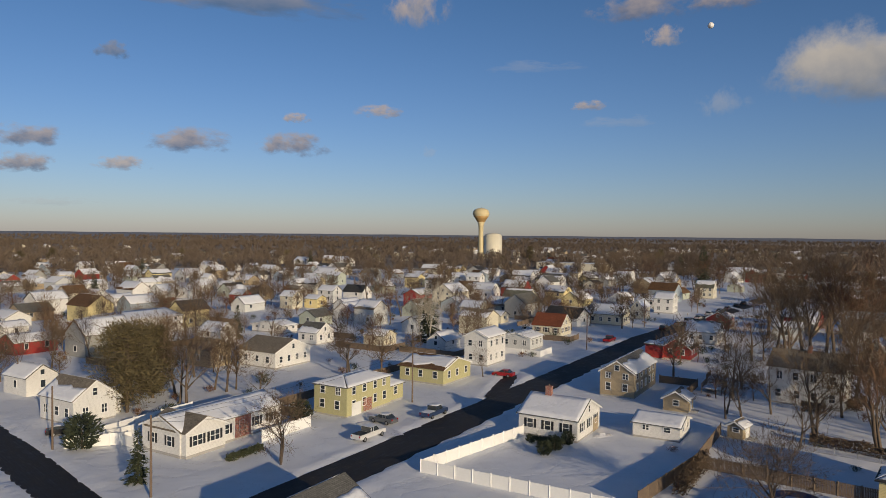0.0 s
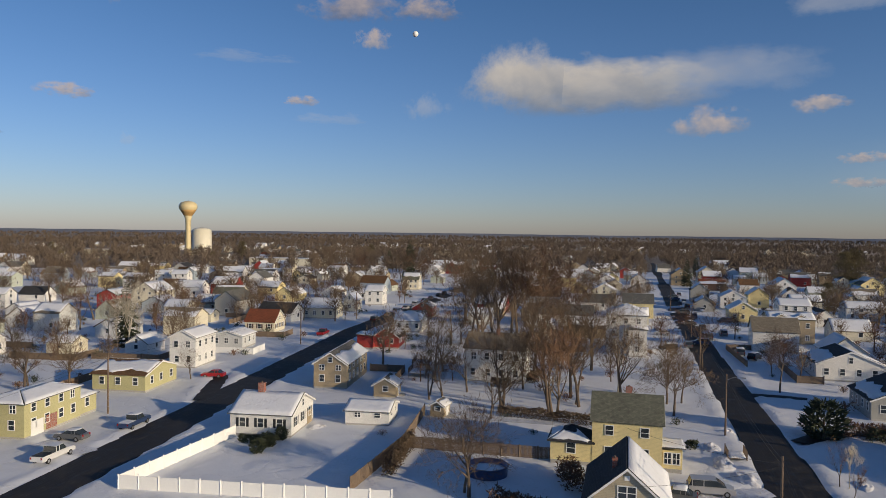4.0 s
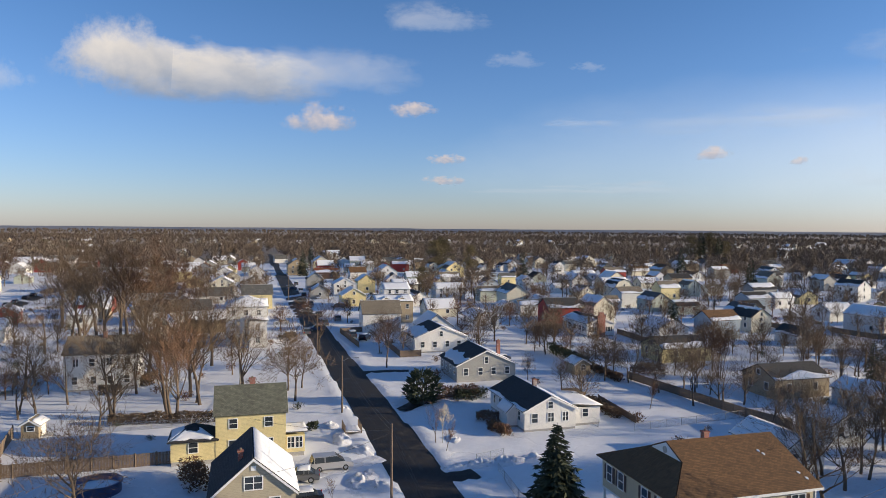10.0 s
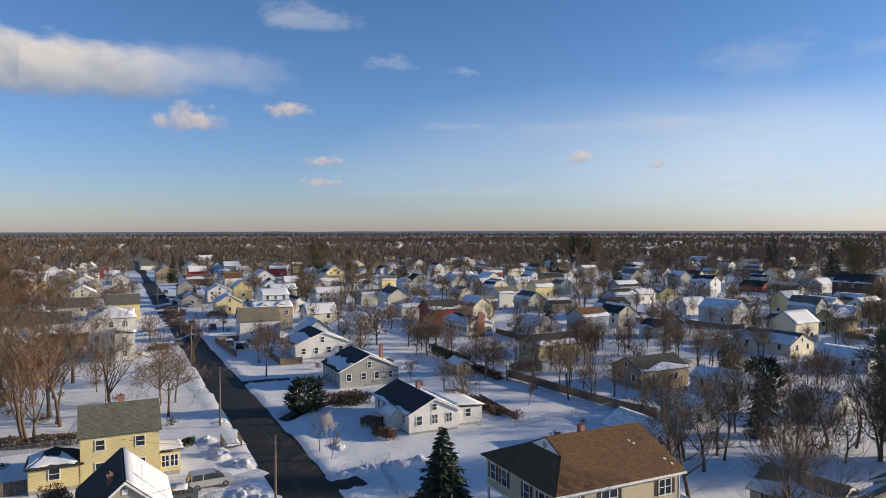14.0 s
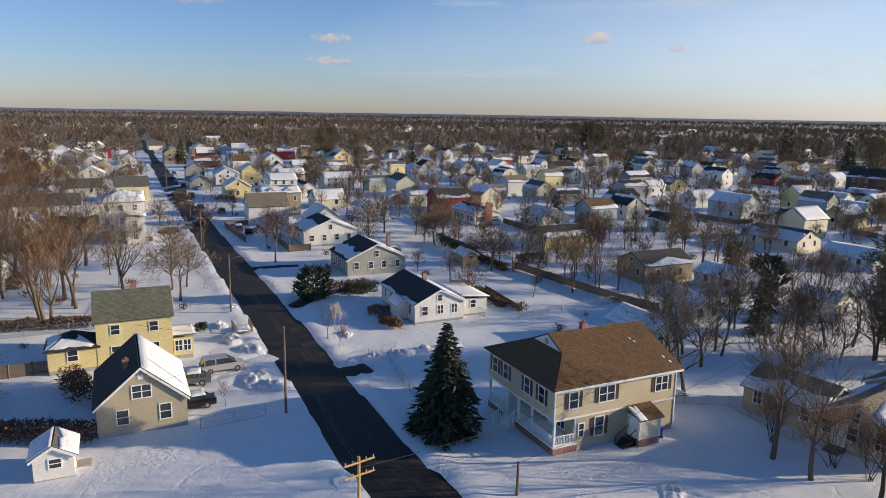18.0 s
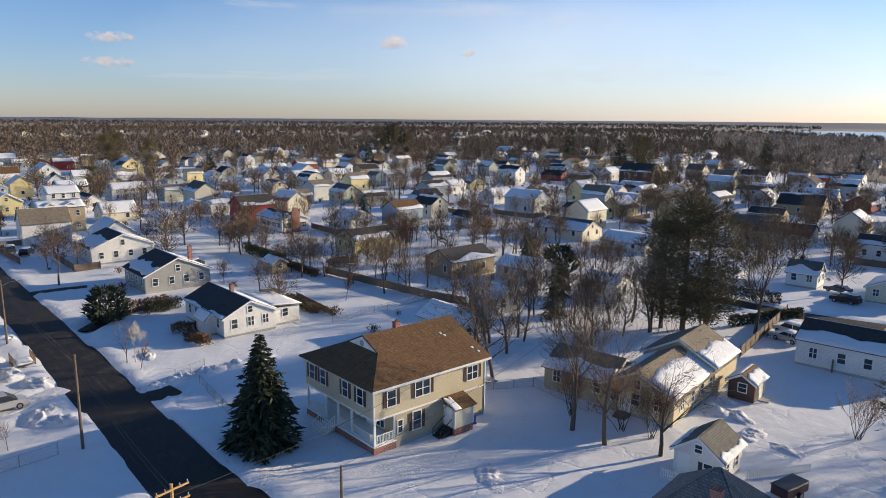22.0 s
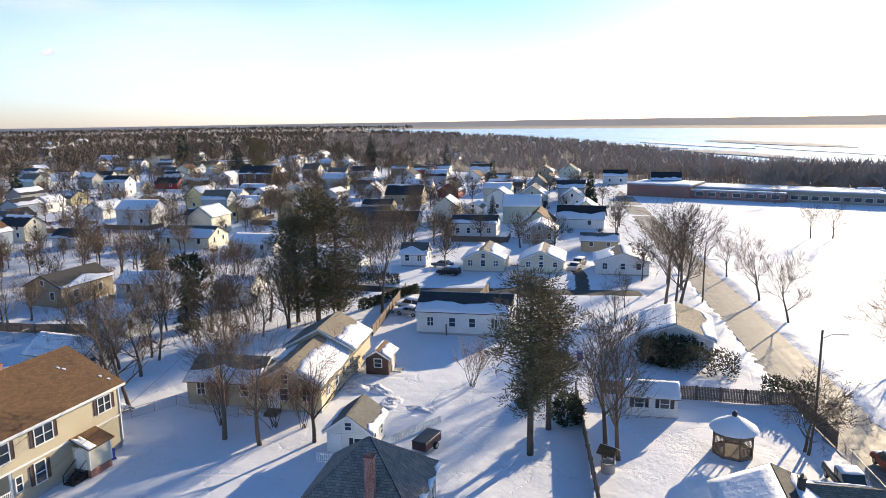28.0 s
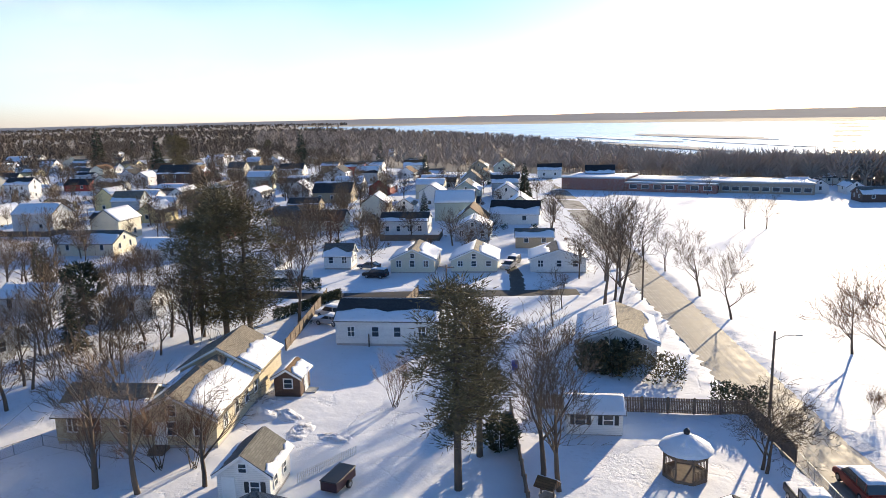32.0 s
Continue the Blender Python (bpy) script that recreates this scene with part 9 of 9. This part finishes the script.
def snow_heap(x, y, r, h, turn, seed):
    """A lumpy heap of thrown or ploughed snow."""
    bm = bmesh.new()
    grid = []
    n = 14
    for i in range(n + 1):
        ring = []
        for k in range(22):
            t = 2 * math.pi * k / 22
            q = i / n
            edge = 1 + 0.25 * noise.noise((math.cos(t) * 1.4, math.sin(t) * 1.4, seed))
            px, py = math.cos(t) * r * q * edge * 1.9, math.sin(t) * r * q * edge
            lump = noise.noise((px * 1.3, py * 1.3, seed)) * 0.7 + noise.noise((px * 3.1, py * 3.1, seed + 5)) * 0.55
            z = 0.62 * h * max(0.0, 1 - q * q) * (1 + lump) - 0.1 * q
            ring.append(bm.verts.new((px, py, z)))
        grid.append(ring)
    for a, b in zip(grid, grid[1:]):
        for k in range(22):
            f = bm.faces.new((a[k], a[(k + 1) % 22], b[(k + 1) % 22], b[k]))
            f.smooth = True
    bmesh.ops.remove_doubles(bm, verts=bm.verts, dist=0.002)
    bmesh.ops.recalc_face_normals(bm, faces=bm.faces)
    ob = new("snowbank", mesh_of("snowbank", bm, BANK_SNOW))
    ob.matrix_basis = pose(x, y, 0.0, 0, 0, turn)
    tagged(ob, "lumpy heap of shovelled snow beside a drive", "snowbank", "snowbanks")


for k, (hx, hy, hr, hh, ht) in enumerate(((76.9, 65.1, 1.3, 0.8, 47), (72.6, 59.6, 1.6, 1.0, 47), (70.4, 54.6, 1.5, 0.9, 60), (62.3, 47.8, 2.0, 0.9, 20), (61.2, 44.6, 1.6, 1.0, 80),
                                          (71.5, 40.9, 1.3, 0.7, -35), (74.0, 38.8, 1.5, 1.0, -40), (76.4, 36.6, 1.6, 1.1, -40), (79.0, 34.4, 1.5, 0.9, -40), (82.0, 32.2, 1.3, 0.8, -40),
                                          (81.1, 46.9, 1.1, 0.5, 40), (55.5, 1.8, 1.8, 0.3, 10),
                                          (72.4, -21.4, 1.5, 0.9, 30), (74.6, -23.2, 1.2, 0.7, 80), (70.8, -23.4, 1.5, 0.7, 20), (66.5, -23.4, 1.6, 0.5, -30), (63.6, -25.8, 1.4, 0.4, 30),
                                          (84.8, 68.9, 1.1, 0.6, 47), (29.5, 107.5, 1.5, 0.8, 54), (32.2, 97.4, 1.1, 0.6, 20))):
    snow_heap(hx, hy, hr, hh, ht, k * 7.3)

# round pool, emptied of summer, behind the yellow house
ob = empty("pool", pose(44.1, 69.7, 0))
bm = bmesh.new()
lathe(bm, [(2.4, 0.0), (2.42, 1.1), (2.55, 1.15), (2.55, 1.2), (2.3, 1.2), (2.28, 0.6), (0.01, 0.58)], 26)
part("wall", bm, CAR_PAINTS["blue"], ob)
bm = bmesh.new()
lathe(bm, [(2.24, 0.62), (1.2, 0.74), (0.01, 0.7)], 26)
part("snow", bm, ROOF_SNOW, ob)
tagged(ob, "round dark blue above-ground pool holding snow", "pool")

MAROON = plain("dark_maroon_paint", (0.045, 0.018, 0.022), 0.4, grain=0.08)

def wishing_well(x, y):
    """A small round garden well under a shingled roof."""
    ob = empty("wishing_well", pose(x, y, 0.0, 0, 0, 25))
    bm = bmesh.new()
    lathe(bm, [(0.62, -0.2), (0.6, 0.78), (0.66, 0.82), (0.66, 0.9), (0.48, 0.9), (0.46, 0.5), (0.01, 0.48)], 14)
    part("curb", bm, CONCRETE, ob)
    for sx in (-0.52, 0.52):
        part("post", boxed(sx - 0.05, sx + 0.05, -0.05, 0.05, 0.9, 2.0), WOOD, ob)
    bm = bmesh.new()
    prism(bm, [(-0.75, 1.75), (0.75, 1.75), (0.0, 2.35)], -0.8, 0.8)
    rf = part("roof", bm, roof_mat("brown"), ob)
    bm = bmesh.new()
    snow_sheet(bm, (-0.75, -0.72, 1.8), (0.75, -0.72, 1.8), (0.75, -0.05, 2.34), (-0.75, -0.05, 2.34), 0.0, 1.0, 6, 0.08, 6, 4)
    part("roof_snow", bm, ROOF_SNOW, rf)
    bm = bmesh.new()
    tube(bm, (-0.5, 0, 1.5), (0.5, 0, 1.5), 0.05, 0.05, 7)
    part("windlass", bm, WOOD, ob)
    tagged(ob, "small garden wishing well with a snowy roof", "well")


wishing_well(44.2, -35.2)


def picket_fence(points, h):
    """White pickets on two rails."""
    p0 = points[0]
    ob = empty("fence", pose(*p0, 0))
    for a, b, L, ang in run(points):
        m = Matrix.Translation(a - Vector((*p0, 0))) @ Matrix.Rotation(radians(ang), 4, "Z")
        part("rail", boxed(0, L, -0.03, 0.03, 0.25, 0.32), WHITE_TRIM, ob, m=m)
        part("rail", boxed(0, L, -0.03, 0.03, h - 0.25, h - 0.18), WHITE_TRIM, ob, m=m)
        picket = mesh_of("picket", boxed(-0.045, 0.045, -0.055, -0.03, -0.1, h), WHITE_TRIM)
        for k in range(int(L / 0.2)):
            share("picket", picket, ob, m @ Matrix.Translation((0.1 + k * 0.2, 0, 0)))
    tagged(ob, "white picket fence beside the garden cottage", "fence", "garden fences")


picket_fence([(57.2, -12.9), (55.8, -15.0)], 0.95)
picket_fence([(57.6, -20.2), (59.6, -26.3)], 0.85)

# covered trailer in the back yard
ob = empty("trailer", pose(55.2, -22.9, 0, 0, 0, -52))
part("body", boxed(-1.5, 1.5, -0.75, 0.75, 0.35, 1.15, 0.05), MAROON, ob)
part("cover", boxed(-1.55, 1.55, -0.8, 0.8, 1.15, 1.25, 0.04), DARK, ob, "dark vinyl cover")
for s in (-1, 1):
    w = share("tyre", TYRE, ob, pose(0.2, s * 0.85, 0.34))
    share("rim", RIM, w, Matrix())
tagged(ob, "maroon covered trailer parked on the snow", "trailer")

# tall elms rising to the skyline
plant("elm", 92.5, 150.4, 24)
plant("elm", 99.8, 153.8, 26)
plant("elm", 101.5, 147.6, 25)
plant("elm", 99.6, 138.1, 23)
plant("elm", 98.1, 165.2, 21)
plant("elm", 115.6, 354.6, 18)
plant("elm", 116.4, 330.4, 21)
plant("elm", 117.0, 308.5, 20)
plant("elm", 138.2, 339.0, 19)
plant("elm", 137.8, 315.3, 18)
plant("elm", 137.4, 293.9, 21)
plant("elm", 161.3, 323.0, 20)

# dark evergreens standing over the far roofs
for az, d, kind, ph in ((78.6, 560, "bigpine", 25), (79.3, 566, "spruce", 28), (79.9, 570, "bigpine", 27), (80.6, 563, "spruce", 25), (81.0, 575, "bigpine", 21), (94.1, 500, "spruce", 28),
                        (98.1, 440, "spruce", 22), (99.4, 430, "bigpine", 23), (99.9, 434, "bigpine", 21), (108.6, 480, "spruce", 25), (58.3, 420, "bigpine", 22), (58.9, 424, "bigpine", 23),
                        (25.5, 400, "spruce", 22), (126.4, 246, "spruce", 13), (115.4, 239, "spruce", 6.5), (77.2, 196, "spruce", 9.5), (118.5, 300, "spruce", 14)):
    spot = toward(az) * d
    plant(kind, round(spot.x, 1), round(spot.y, 1), ph)

# denser trees behind the ranch
plant("elm", -46.2, 139.7, 13)
plant("elm", -42.7, 146.2, 14)
plant("maple", -36.5, 141.5, 13)
plant("elm", -30.0, 130.1, 12)
plant("pine", -46.7, 130.9, 12)
plant("pine", -39.1, 124.0, 13)
plant("maple", -31.6, 158.4, 10)
plant("elm", -63.6, 159.6, 12)
plant("elm", -66.3, 147.2, 11)
plant("elm", -64.2, 131.7, 12)
plant("maple", -11.1, 191.4, 11)
plant("elm", -29.7, 193.9, 11)
plant("maple", -51.8, 192.4, 12)
plant("elm", -71.0, 192.8, 11)
plant("elm", 3.1, 220.7, 12)
plant("elm", 25.1, 243.2, 12)


def marsh(az, d, a, b, seed, mat, label):
    """A flat ragged island in the bay."""
    bm = bmesh.new()
    c = toward(az) * d
    top, low = [], []
    for k in range(28):
        t = 2 * math.pi * k / 28
        r = 1 + 0.45 * noise.noise((math.cos(t) * 1.3, math.sin(t) * 1.3, seed))
        px, py = c.x + math.cos(t) * a * r, c.y + math.sin(t) * b * r
        z = land(px, py) + 0.5
        top.append(bm.verts.new((px, py, z + 0.9)))
        low.append(bm.verts.new((px * 1.001, py * 1.001, z - 0.5)))
    bm.faces.new(top)
    for k in range(28):
        bm.faces.new((low[k], low[(k + 1) % 28], top[(k + 1) % 28], top[k]))
    bmesh.ops.recalc_face_normals(bm, faces=bm.faces)
    tagged(part("island", bm, mat), label, "island", "marsh islands")


for k, (az, d, a, b) in enumerate(((140, 760, 70, 26), (143, 640, 50, 18), (146, 820, 90, 24), (137, 980, 110, 30), (149, 560, 60, 16), (144, 1150, 150, 40), (139, 1400, 170, 50), (134, 1250, 120, 36), (131, 1150, 80, 24))):
    marsh(az, d, a, b, k, SNOW if k % 3 else HAZE_HILL, "snow-covered ice floe in the bay" if k % 3 else "low haze-grey marsh island in the bay")

# back garden behind the white house with the charcoal roof
panel_fence([(112, 37), (102, 28)], 1.1, WOOD, "low weathered fence along a kitchen garden", 2.2, 0.2, False)
hedge([(110, 38), (103, 31)], 1.5, 1.8, TWIG, "bare brambles along the garden fence", 21)
hedge([(-15.5, 93.5), (-19, 89)], 0.9, 1.0, NEEDLE, "low foundation shrubs before the ranch", 22)
ob = empty("arbor", pose(107, 39.5, 0, 0, 0, 47))
for px in (-1.6, 1.6):
    for py in (-1.1, 1.1):
        part("post", boxed(px - 0.06, px + 0.06, py - 0.06, py + 0.06, -0.2, 2.2), WOOD, ob)
for py in (-1.1, 1.1):
    part("beam", boxed(-2.0, 2.0, py - 0.05, py + 0.05, 2.2, 2.34), WOOD, ob)
for k in range(9):
    part("slat", boxed(-1.9 + k * 0.46, -1.83 + k * 0.46, -1.5, 1.5, 2.34, 2.44), WOOD, ob)
tagged(ob, "weathered wooden grape arbor in a snowy garden", "arbor")

for px, py, ph in ((66.2, -10.8, 5.5), (69.0, -6.2, 5.0), (64.9, -13.6, 4.5)):
    plant("shrubtree", px, py, ph)
